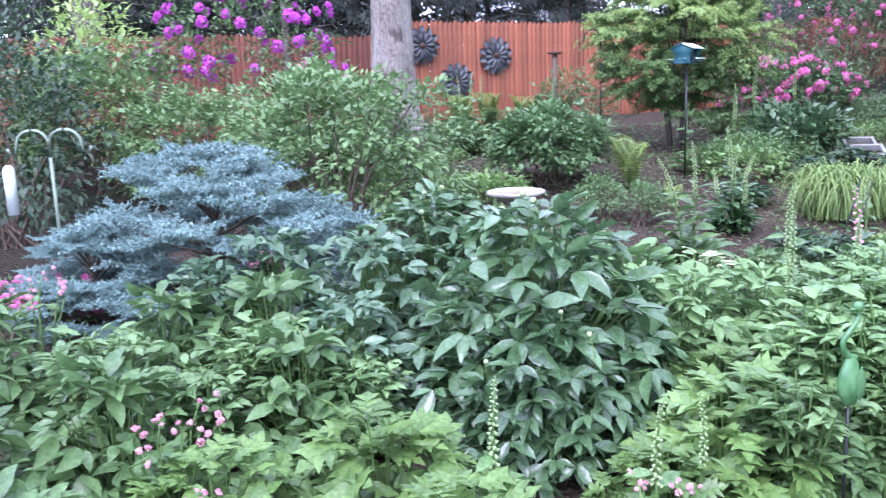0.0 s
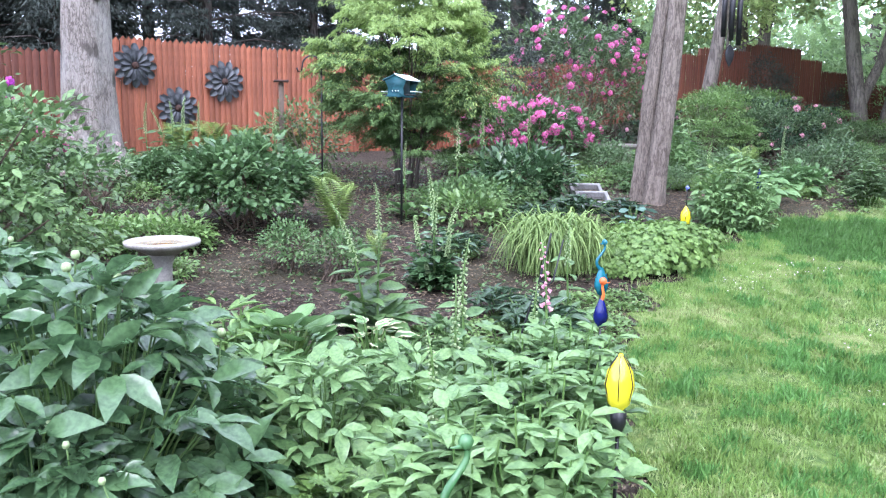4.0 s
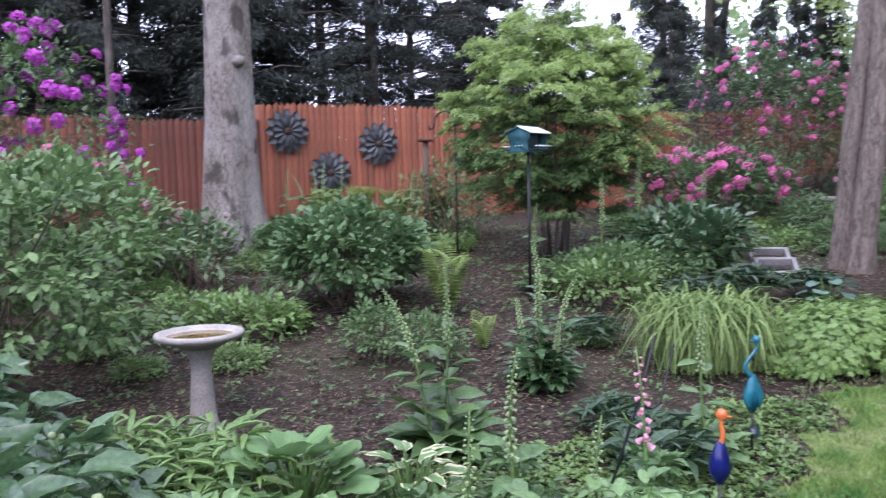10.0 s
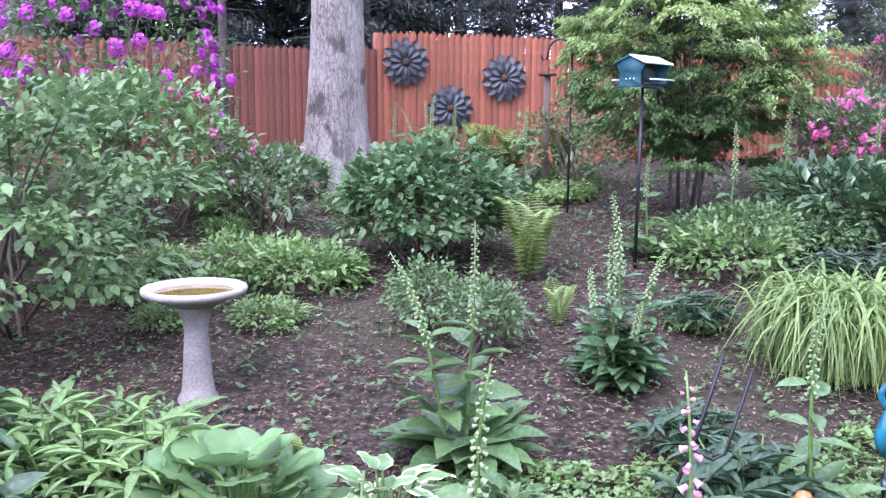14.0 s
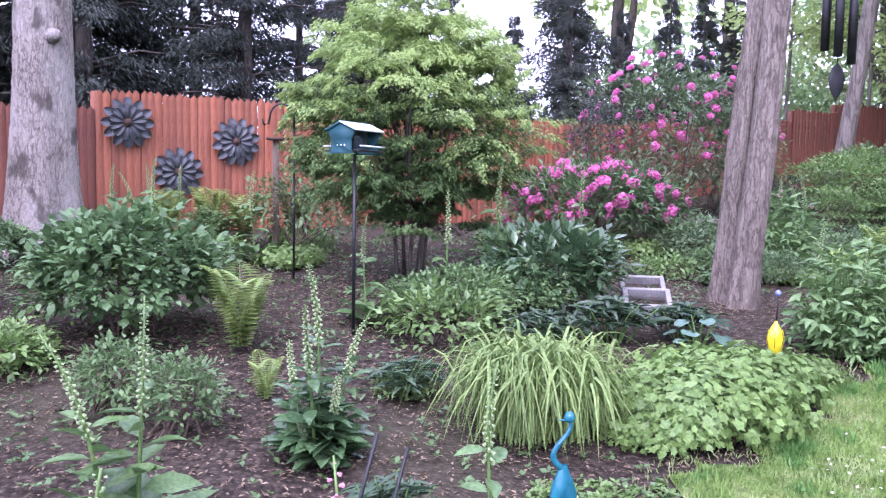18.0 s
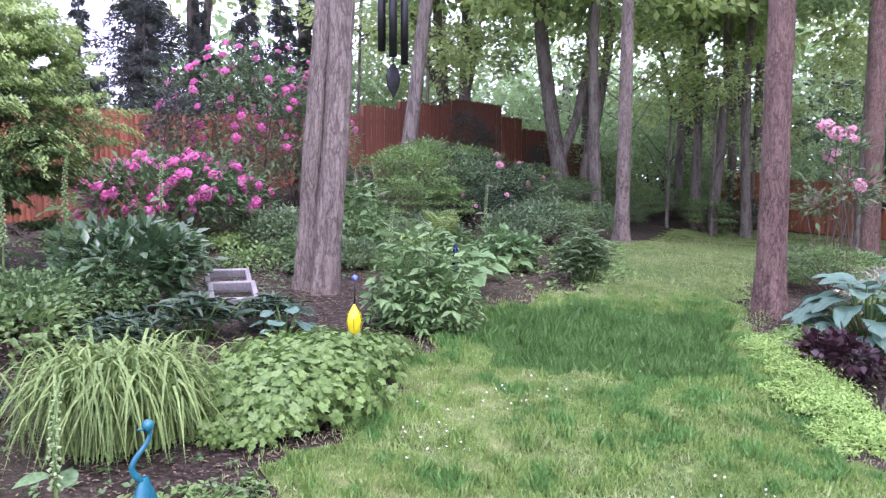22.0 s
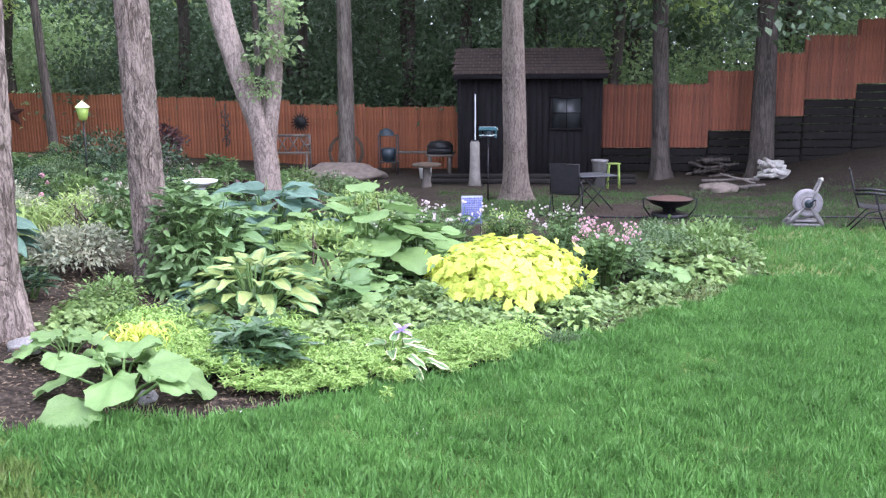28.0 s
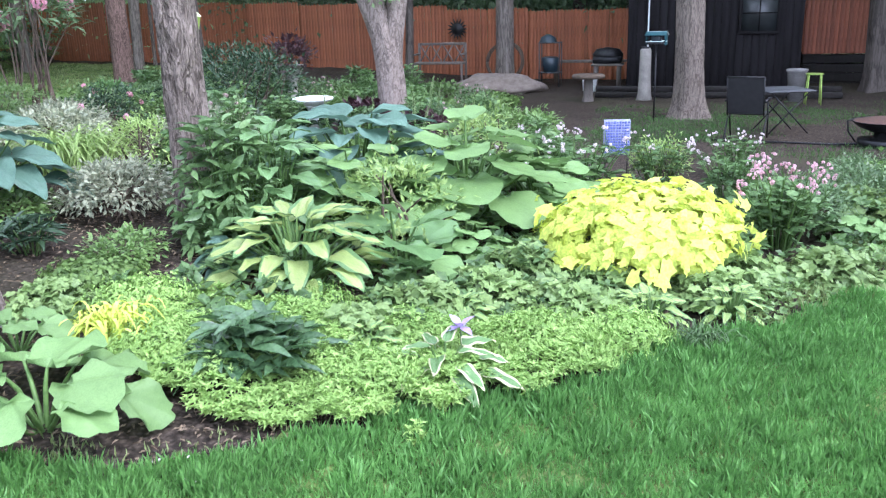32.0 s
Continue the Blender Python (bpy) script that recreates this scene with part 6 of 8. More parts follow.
# the feathery golden tree beside the feeder
def golden_maple():
    rg = np.random.default_rng(60)
    t = thing("japanese_maple", "small spreading lime-gold feathery tree, coloured lit on top and shaded green below", "tree")
    w, up, lowg = Geo(), Geo(), Geo()
    P, D, top = [], [], []
    n = 215
    for k in range(n):
        a = k * 2.399 + rg.uniform(-.3, .3)
        q = (k + .5) / n
        z = .62 + 1.92 * q ** .95 + rg.normal(0, .11)
        wide = np.interp(z, [.6, .8, 1.0, 1.4, 1.8, 2.15, 2.4, 2.6], [.5, .76, .94, 1.06, 1.03, .86, .64, .4]) * (1 + .13 * math.sin(3 * a + 1) + .12 * math.sin(5 * a + 2.2 + z))
        rr = wide * (rg.uniform(.6, 1.04) if k % 3 else rg.uniform(.1, .6))
        d = np.array([math.cos(a), math.sin(a), 0])
        side = np.array([-d[1], d[0], 0])
        c = d * rr + [0, 0, z]
        fork = np.array([.14 * d[0], .14 * d[1], max(.45, z - .55 - .5 * rr)])
        if k % 4 == 0:
            tube(w, [fork, (fork + c) / 2 + [0, 0, .07], c], [.010, .006, .002], 5, caps=False)
        R = rg.uniform(.16, .3) if k % 3 == 0 else rg.uniform(.2, .44)
        tip = rg.normal(.1, .24)
        for j in range(7):
            b = (j - 3) * .5 + rg.normal(0, .2)
            out = d * math.cos(b) + side * math.sin(b)
            across = np.cross(out, [0, 0, 1])
            ln = R * (1.15 - .09 * abs(j - 3)) * rg.uniform(.7, 1.3)
            rise = tip + rg.normal(0, .2)
            m = 110
            q = rg.random(m) ** .75
            wd = .062 * np.sin(math.pi * np.clip(.12 + q * .85, 0, 1))
            P.append(c + out * (q * ln)[:, None] + across * (rg.normal(0, 1, m) * wd)[:, None] + np.stack([0 * q, 0 * q, .06 * q + rise * ln * q - .26 * ln * q ** 2.4 + rg.normal(0, .018, m)], -1))
            D.append(out + across * rg.normal(0, .55, m)[:, None] + np.stack([0 * q, 0 * q, -.25 - .5 * q + rg.normal(0, .2, m)], -1))
            # lighter colour by height, reach and +x side, as light falls on the sprays
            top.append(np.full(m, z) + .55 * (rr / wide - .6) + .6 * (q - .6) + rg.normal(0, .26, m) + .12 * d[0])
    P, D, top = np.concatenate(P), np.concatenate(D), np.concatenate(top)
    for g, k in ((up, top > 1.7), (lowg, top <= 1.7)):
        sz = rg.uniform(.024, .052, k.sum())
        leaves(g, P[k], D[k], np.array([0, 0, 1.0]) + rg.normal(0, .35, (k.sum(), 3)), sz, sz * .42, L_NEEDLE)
    part("gold_foliage", up, "lf_maple_top", t, "lime-gold feathery sprays, brightened as if lit")
    part("green_foliage", lowg, "lf_maple_low", t, "green sprays, darkened as if shaded")
    for k in range(7):
        a = k * .93
        d = np.array([math.cos(a), math.sin(a), 0])
        part("trunk", tube(Geo(), [d * .13 + [0, 0, -.02], d * .17 + [.03 * (k % 2), .03, .4], d * .25 + [0, 0, .95], d * .42 + [0, 0, 1.55], d * .55 + [0, 0, 1.95]], [.022, .019, .016, .011, .005], 7), "bark_dark", t)
    part("branchwork", w, "bark_dark", t, kind="stuff")
    return t


planted("gold_maple", golden_maple, 3.15, 11.55, 0, .96)
planted("light_bush", lambda: shrub("bush", "light green leafy bush before the fence", .6, .5, .95, "lf_mid", 1500, 60, .08, .45, seed=61, spread=.1), 2.0, 13.3)

# blue spruce
def blue_spruce():
    rg = np.random.default_rng(62)
    t = thing("blue_spruce", "low spreading blue spruce with layered silvery branches", "bush")
    g, w = Geo(), Geo()
    for k in range(450):
        c = k // 9
        a = c * 2.399
        q = math.sqrt((c + .5) / 50)
        tier = (1.0, .7, .42)[c % 3] if q > .5 else 1.0
        z = 1.06 * (1 - .6 * q ** 2.4) * tier + .10 * math.sin(c * 2.3) + rg.uniform(-.05, .05)
        d = np.array([math.cos(a + (k % 9 - 4) * .5), math.sin(a + (k % 9 - 4) * .5), .1])
        e = np.array([math.cos(a) * 1.0, math.sin(a) * .86, 0]) * .92 * q + d * .2 * rg.uniform(.5, 1.1) + np.array([0, 0, z])
        if k % 9 == 0:
            tube(w, [(0, 0, z * .7), e * [.8, .8, 1]], [.013, .004], 4, caps=False)
        side = unit(np.array([-d[1], d[0], 0]))
        for j in range(10):
            sg = (j % 2) * 2 - 1
            root = e - d * (.026 * j - .05)
            tip = root + (side * sg * (.04 + .009 * j) + d * .06 if j else d * .1) + np.array([0, 0, rg.normal(.012, .02)])
            m = 28
            qq = np.linspace(0, 1, m)[:, None]
            leaves(g, root + (tip - root) * qq, unit(rg.normal(size=(m, 3))) + unit(tip - root) * .6, rg.normal(size=(m, 3)), rg.uniform(.024, .038, m), .009, L_NEEDLE)
    part("needles", g, "lf_spruce", t)
    part("branchwork", w, "twig", t, kind="stuff")
    return t


planted("spruce", blue_spruce, -1.65, 5.95, 0, 1.0)
planted("spruce", None, -2.45, 5.65, 120, .6)
planted("phlox", lambda: shrub("phlox", "low phlox covered in bright pink flowers", .5, .4, .36, "lf_mid", 500, 40, .06, .4, seed=63, spread=.07, low=.0, blossom=(40, .11, "petal_magenta", "")), -2.95, 5.7)
planted("hedge", lambda: shrub("evergreen_shrub", "dense dark evergreen shrub", .8, .8, 1.9, "lf_dark", 3200, 90, .09, .45, seed=64, spread=.14, low=-.7), -3.95, 7.7)
planted("hedge", None, -5.4, 9.6, 90, 1.25)
planted("hedge", None, -4.1, 6.3, 30, .6)
planted("lime_bush", lambda: shrub("bush", "tall lime green leafy bush", .7, .6, 2.3, "lf_lime", 1900, 60, .1, .5, seed=65, spread=.14, low=-.5), -4.2, 10.2)
planted("small_pinks", lambda: leafy_clump("columbine", "columbine with small pink flowers", .2, .6, 9, 2, .07, .6, "lf_mid", 66, fan=3, buds=(7, .035, "petal_pink")), -1.15, 3.2)
for x, y, s in ((.75, 2.7, .8), (-1.1, 5.3, 1.0), (-.85, 2.75, .8), (-2.5, 4.9, 1.0)):
    planted("small_pinks", None, x, y, x * 130, s)

# shrubs along the far fence and round the end of the lawn
planted("far_shrub", lambda: shrub("bush", "broad green shrub by the fence", 1.0, .9, 1.1, "lf_shrub", 3800, 34, .07, .5, seed=70, spread=.15, flat=.3, shell=.7), 11.0, 15.3, 0, .9)
planted("far_light", lambda: shrub("bush", "light green spreading shrub by the fence", .95, .8, 1.3, "lf_fresh", 4200, 34, .07, .5, seed=74, spread=.155, flat=.2, shell=.7), 9.6, 15.3, 0, .85)
planted("far_flower", lambda: shrub("azalea", "dark green azalea with a few pink flowers", .95, .85, 1.15, "lf_dark", 3400, 56, .066, .5, seed=75, spread=.10, flat=.45, shell=.55, blossom=(7, .13, "petal_pink", ""), all_round=True), 11.3, 15.6)
for key, x, y, s in (("far_light", 9.05, 14.5, .52), ("far_light", 10.0, 14.75, .5), ("far_shrub", 8.5, 15.1, .55), ("far_light", 10.6, 16.4, .9), ("far_shrub", 12.4, 16.3, .85), ("far_flower", 13.6, 17.6, .9), ("far_shrub", 15.6, 18.6, .8), ("far_light", 16.8, 19.4, .8), ("far_flower", 10.6, 14.5, .62), ("far_shrub", 18.9, 20.6, .9), ("far_light", 21.8, 19.6, .8), ("far_flower", 8.3, 14.9, .7),
                     ("far_light", 14.6, 18.6, .8), ("far_shrub", 11.4, 17.4, 1.0), ("far_flower", 23.4, 19.8, .9), ("far_light", 12.9, 18.4, .9), ("far_light", 12.4, 14.6, .5), ("far_light", 20.6, 21.0, .8), ("far_shrub", 21.9, 21.6, .7), ("far_light", 23.2, 21.9, .75), ("far_shrub", 24.6, 22.0, .8), ("far_light", 25.0, 20.6, .6), ("far_light", 19.4, 20.3, .7), ("far_shrub", 18.2, 19.2, .6)):
    planted(key, None, x, y, x * 70, s)
planted("dark_mound", lambda: shrub("bush", "low dark green shrub", .6, .55, .6, "lf_shrub", 2600, 110, .06, .55, seed=71, spread=.085), 10.6, 13.0)
for x, y, s in ((8.0, 12.0, .75), (11.6, 14.3, .8), (9.68, 12.5, .8), (6.5, 12.9, .75), (7.9, 13.2, .7), (14.4, 16.2, .9), (6.7, 11.3, .5), (16.6, 18.2, .9), (5.1, 13.0, .6)):
    planted("dark_mound", None, x, y, x * 110, s)
planted("stake_plant", lambda: leafy_clump("perennial", "upright dark green perennial", .3, .6, 26, 8, .12, .32, "lf_shrub", 72, fan=3, arch=1.6), 8.42, 9.75)

# pink rhododendron on bare stems behind the path
planted("pink_rhodo", lambda: shrub("rhododendron", "leggy rhododendron with pale pink flowers on bare stems", .62, .5, 1.95, "lf_shrub", 700, 30, .13, .36, seed=73, spread=.11, low=.1, shell=.75, blossom=(9, .2, "petal_pink", "")), 12.8, 9.9)

# ---- right-hand bed ----
planted("gold_plant", lambda: shrub("perennial", "bright golden-yellow mound with maple-shaped leaves", .6, .56, .5, "lf_gold", 2400, 170, .074, 1.0, seed=80, spread=.065, low=-.15, shell=.88, tmpl=L_LOBE, twig="stem_green", flat_out=True), 10.5, 3.3)
planted("var_hosta", lambda: hosta("hosta with gold-centred green-edged leaves", 48, .44, .31, .2, .54, "lf_hosta_gold", 81, "lf_hosta", rise=44), 9.2, 5.05, 0, 1.32)
planted("big_leaf", lambda: butterbur("large-leaved plant with broad bright green leaves", 24, .68, .62, .3, "lf_big", 82), 10.95, 4.55, 0, 1.2)
planted("big_leaf", None, 11.4, 4.1, 70, .85)
planted("big_leaf", None, 10.3, 5.15, 140, .9)
planted("blue_hosta", lambda: hosta("large blue-green hosta with ribbed leaves", 44, .62, .46, .27, .8, "lf_hosta_blue", 83, heart=.2, rise=30), 11.2, 5.5, 0, 1.55)
planted("blue_hosta", None, 9.38, 7.4, 50, 1.2)
planted("blue_hosta", None, 9.2, 5.45, 20, .4)
planted("mid_leaf", lambda: hosta("leafy plant with broad mid-green leaves", 34, .55, .72, .2, .72, "lf_hosta", 93, heart=.2, name="perennial"), 9.8, 5.5)
planted("mid_leaf", None, 10.4, 5.75, 80, .95)
planted("tall_leafy", None, 9.55, 5.65, 10, .9)
planted("lime_shrub", lambda: shrub("bush", "small lime-yellow feathery shrub", .36, .34, .6, "lf_lime", 1100, 50, .06, .35, seed=84, spread=.06), 10.1, 4.75)
planted("lime_shrub", None, 12.8, 4.9, 60, 1.1)
planted("lime_shrub", None, 11.0, 7.2, 20, .8)
planted("lime_shrub", None, 13.2, 3.3, 90, .7)
planted("edged_hosta", lambda: hosta("small hosta with white-edged leaves and a lilac flower", 20, .3, .2, .18, .42, "lf_hosta", 85, "lf_cream"), 8.4, 3.98)
t = thing("iris_flower", "pale lilac iris flower on a short stalk", "flower", on(8.5, 3.92))
part("stalk", tube(Geo(), [(0, 0, -.02), (.01, 0, .12), (.015, .01, .24)], .005, 6), "stem_green", t)
for k in range(6):
    g = Geo()
    a = k * math.pi / 3
    leaves(g, [(.015, .01, .24)], [(math.cos(a), math.sin(a), .9 if k % 2 else -.1)], [(-math.cos(a), -math.sin(a), 1)], .075, .045, L_FULL)
    part("petal", g, "petal_lilac", t)
for x, y, r, sc in ((9.06, 4.1, 10, 1.0), (8.46, 4.36, 60, .95), (9.52, 3.17, 120, 1.1), (9.75, 2.75, 200, 1.0), (8.95, 4.5, 20, .8)):
    planted("pale_hosta", lambda: hosta("small hosta with yellow-green leaves edged darker", 34, .24, .17, .1, .55, "lf_lime", 97, "lf_hosta", rise=42), x, y, r, sc)
planted("dock", lambda: butterbur("dock with a few very large upright leaves", 5, .3, .42, .34, "lf_hosta", 98, name="dock", tilt=58, fall=.9, wav=.5), 9.6, 4.6, 150, 1.0)
planted("lobelia", lambda: leafy_clump("lobelia", "upright leafy green spike beside the trunk", .16, .78, 5, 12, .15, .3, "lf_mid", 99, arch=.1, fan=2), 9.62, 5.72)
planted("lobelia", None, 9.9, 5.5, 70, .85)
planted("blue_tuft", lambda: fountain_grass("small tuft of grey-green grass at the bed edge", 130, .17, .17, "lf_mid", 94, .007), 9.28, 2.9)
planted("broad_hellebore", lambda: leafy_clump("hellebore", "blue-green hellebore with broad fingered leaves", .27, .3, 16, 2, .16, .36, "lf_peony", 153, fan=5, arch=1.2), 8.12, 4.72, 40)
planted("cabbage", lambda: butterbur("plant with very large wavy pale green leaves", 11, .44, .24, .27, "lf_big", 86, tilt=26, wav=.8), 7.42, 5.2)
planted("cabbage", None, 7.85, 5.7, 90, .62)
planted("cabbage", None, 11.3, 1.85, 30, .7)
planted("cabbage", None, 9.55, 4.5, 200, .75)
planted("spiky", lambda: fountain_grass("tuft of golden-yellow spiky grass", 110, .22, .26, "lf_gold", 87, .013), 8.1, 5.4)
planted("spiky_big", lambda: fountain_grass("arching golden grass clump", 420, .42, .42, "lf_lime", 88, .012), 10.55, 7.62, 0, 1.15)
planted("silver_fern", lambda: shrub("perennial", "silvery white variegated drooping perennial", .55, .45, .46, "lf_silver", 2600, 110, .065, .42, seed=89, spread=.075, flat=.45, droop=-.25), 9.8, 6.62, 0, .72)
planted("silver_fern", None, 10.15, 6.95, 100, .5)
planted("purple_plant", lambda: shrub("heuchera", "mound of dark purple heuchera leaves", .3, .27, .27, "lf_purple", 900, 60, .075, .75, seed=90, spread=.06), 8.3, 6.98, 0, .9)
planted("geranium", lambda: dome_clump("geranium", "low bright green mound of lobed geranium leaves", .34, .2, 130, 4, .058, .95, "lf_geranium", 96, tmpl=L_LOBE, spread=1.2, droop=.3, flat=.7), 9.0, 4.3, 30, .95)
for x, y, s in ((9.9, 3.95, 1.0), (9.4, 3.55, .95), (10.35, 2.75, 1.0), (9.45, 4.05, .9), (8.55, 4.5, .85), (9.9, 3.4, .9), (10.4, 3.9, .9), (10.75, 2.9, .8), (10.0, 2.85, .8), (8.3, 5.9, .6), (11.2, 2.8, .9)):
    planted("geranium", None, x, y, x * 111, s)
for x, y, s in ((10.6, 4.9, .85), (11.0, 3.9, .6), (10.05, 4.3, .45)):
    planted("big_leaf", None, x, y, x * 75, s)
planted("dark_mound", None, 12.2, 1.75, 60, .62)
planted("dark_mound", None, 11.7, 2.25, 10, .6)
planted("dark_mound", None, 12.9, 1.6, 100, .55)
for key, x, y, sc in (("low_green", 11.95, 1.2, .8), ("geranium", 12.45, 1.05, 1.1), ("low_green", 12.95, 1.0, .8), ("geranium", 11.55, 1.35, 1.0), ("low_green", 13.4, .85, .7), ("geranium", 12.0, 1.75, 1.2), ("low_green", 12.7, 1.35, .9), ("geranium", 10.5, 2.15, .9)):
    planted(key, None, x, y, x * 85, sc)
planted("pink_columbine", lambda: leafy_clump("columbine", "columbine with many pale pink nodding flowers", .34, .5, 40, 5, .065, .75, "lf_spray", 91, fan=3, buds=(34, .034, "petal_blush")), 11.2, 2.4)
planted("white_flowers", lambda: leafy_clump("perennial", "clump topped with white and pale pink flowers", .4, .55, 26, 3, .1, .5, "lf_mid", 92, fan=3, buds=(10, .038, "petal_pale")), 12.4, 3.9)
for x, y, s in ((13.0, 3.3, 1.0), (12.6, 2.7, .9), (13.6, 2.6, .9), (12.2, 4.4, .9), (13.5, 4.4, 1.0)):
    planted("white_flowers", None, x, y, x * 90, s * .82)
mat_patch("lime_groundcover", "bright lime-green carpet of small-leaved groundcover", [(7.66, 4.95), (7.68, 4.6), (7.86, 4.1), (8.85, 3.27), (9.3, 2.95), (9.5, 3.2), (9.1, 3.75), (8.95, 4.25), (8.75, 4.75), (8.75, 5.3), (8.6, 5.75), (8.2, 5.55), (8.0, 5.2)], 21000, .030, "lf_woodruff", .17, .34, L_NEEDLE, fan=7)
STRIP = [(9.55, 2.55), (10.2, 1.95), (11.3, 1.1), (12.4, .6), (12.6, 1.2), (11.4, 1.9), (10.4, 2.6), (9.8, 2.9)]
mat_patch("weeds", "low green weeds between bed and lawn", STRIP, 2600, .045, "lf_fresh", .08, .6, seed=6, fan=4)
x, y = scatter(9000, 9.4, 12.8, .5, 3, lambda a, b: inside(STRIP, a, b))
blades("thin_grass", "thin dry grass along the bed edge", x, y, .08, "grass_dry", .006)
mat_patch("lime_groundcover", "bright lime-green groundcover spilling onto the lawn", [(7.25, 6.7), (6.95, 6.1), (7.25, 5.95), (7.7, 6.35), (8.3, 7.2), (8.2, 7.6)], 4200, .030, "lf_woodruff", .10, .34, L_NEEDLE, seed=2, fan=7)
mat_patch("weeds", "low weeds where the lawn thins into the bed", [(7.5, 9.15), (8.7, 9.35), (10.6, 11.4), (12.9, 13.7), (12.3, 14.3), (9.7, 12.0), (7.9, 10.2)], 2600, .05, "lf_fresh", .07, .6, seed=8, fan=4)
mat_patch("groundcover", "mid green leafy groundcover among the perennials", [(8.2, 5.2), (8.9, 4.1), (10.1, 2.9), (11.4, 1.5), (12.6, 1.6), (12.8, 4.6), (11.6, 6.4), (10.2, 6.4), (9.6, 5.4), (8.6, 5.7)], 2600, .07, "lf_mid", .22, .6, seed=3)

for i, (x, y, sc) in enumerate(((7.4, 6.15, .8), (7.45, 6.48, .9), (7.72, 6.66, .75), (7.92, 7.0, .8), (8.12, 7.22, .7), (8.22, 7.5, .75), (8.2, 4.25, .9), (8.62, 3.95, .8), (8.92, 3.6, 1.0), (8.08, 5.15, .8), (8.42, 5.5, .9), (9.2, 3.3, .9), (8.75, 4.75, .8))):
    planted("woodruff", lambda: shrub("woodruff", "soft lime-green mound of small whorled leaves", .27, .24, .17, "lf_woodruff", 2400, 70, .034, .36, seed=101, spread=.05, low=-.1, tmpl=L_NEEDLE, twig="stem_green", flat_out=True), x, y, i * 71, sc)

FILL = [("b", .9), ("tall_leafy", .8), ("low_green", .9), ("silver_low", .9), ("lance", .6), ("mound", .9), ("hellebore", 1.2), ("low_green", 1.1), ("pink_small", .8), ("c", .7)]
rg = np.random.default_rng(99)
spots = []
for _ in range(1400):
    x, y = rg.uniform(9.8, 22), rg.uniform(4.2, 14)
    if not (y < 4.4 + (x - 10) * .75 + 2 and y > 4.2 + max(0, x - 14) * .35 and x < 20.5) or on_lawn(x, y) or inside([(8, 3.5), (11.7, 3.5), (11.7, 6.0), (10.2, 7.0), (8, 8)], x, y):
        continue
    if all((x - a) ** 2 + (y - b) ** 2 > .42 for a, b in spots) and math.hypot(x - 15.2, y - 6.74) > .5 and math.hypot(x - 12.8, y - 9.9) > .45:
        spots.append((x, y))
for i, (x, y) in enumerate(spots[:150]):
    k, s = FILL[int(rg.integers(len(FILL)))]
    planted(k, None, x, y, i * 50, s * rg.uniform(.75, 1.05))

SIDE = [("far_light", .45), ("far_shrub", .5), ("far_light", .5), ("low_green", 1.0), ("far_flower", .55), ("silver_low", 1.0), ("mound", 1.0), ("dark_mound", .7)]
spots = []
for _ in range(1500):
    x, y = rg.uniform(10, 23), rg.uniform(8, 18)
    if not inside([(10.2, 8.9), (12.2, 10.6), (15.2, 13.2), (19, 16.2), (22.5, 17.5), (23, 13), (17, 9.5), (12, 8.2)], x, y) or on_lawn(x, y) or math.hypot(x - 12.8, y - 9.9) < .5 or math.hypot(x - 17.3, y - 12.1) < .6:
        continue
    if all((x - a) ** 2 + (y - b) ** 2 > .8 for a, b in spots):
        spots.append((x, y))
for i, (x, y) in enumerate(spots[:60]):
    k, s = SIDE[int(rg.integers(len(SIDE)))]
    planted(k, None, x, y, i * 50, s * rg.uniform(.8, 1.1))
for x, y, s in ((12.4, 6.3, 1.0), (12.9, 6.0, .9), (13.9, 5.9, 1.0), (15.4, 6.2, 1.0), (11.9, 6.9, .9), (14.2, 5.3, .9)):
    fox("tall" if x > 13 else "front", x, y, x * 99, s * .85)
planted("evergreen_ball", lambda: shrub("evergreen_shrub", "rounded dark green evergreen shrub", .6, .6, .95, "lf_dark", 2400, 90, .07, .45, seed=95, spread=.09, low=-.6), 14.6, 8.2)
planted("evergreen_ball", None, 17.0, 10.0, 60, 1.0)
for x, y, s in ((10.9, 8.0, .9), (11.6, 8.6, .8), (12.3, 7.5, .9)):
    planted("silver_fern", None, x, y, x * 70, s)
for x, y, s in ((14.1, 6.0, 1.2), (15.0, 6.9, 1.3), (14.9, 6.1, 1.0)):
    planted("purple_plant", None, x, y, x * 70, s)

MID = [("low_green", .7), ("b", .55), ("dark_fern_shrub", .6), ("mound", .6), ("mound", .7), ("c", .5), ("low_green", .5), ("small_shrub", .6)]
spots = []
for _ in range(1600):
    x, y = rg.uniform(-2.5, 9), rg.uniform(6.6, 15)
    zone = inside([(-2.4, 11), (.2, 10.6), (2.1, 12.2), (2.4, 14.2), (-2, 14)], x, y) or inside([(4.2, 11.0), (5.2, 11.2), (8.2, 10.6), (10, 12.6), (8.6, 14.6), (4.4, 14.2)], x, y) or inside([(-.6, 8), (.4, 7.4), (.9, 8.6), (.2, 9.6), (-.8, 9.8)], x, y)
    if not zone or on_lawn(x, y) or math.hypot(x + .78, y - 13.05) < .6 or math.hypot(x - 5.85, y - 10.35) < .4:
        continue
    if all((x - a) ** 2 + (y - b) ** 2 > .34 for a, b in spots):
        spots.append((x, y))
for i, (x, y) in enumerate(spots[:70]):
    k, s = MID[int(rg.integers(len(MID)))]
    if x < 1 and y < 9.9:
        k, s = "low_green", .42
    planted(k, None, x, y, i * 50, s * rg.uniform(.8, 1.15))
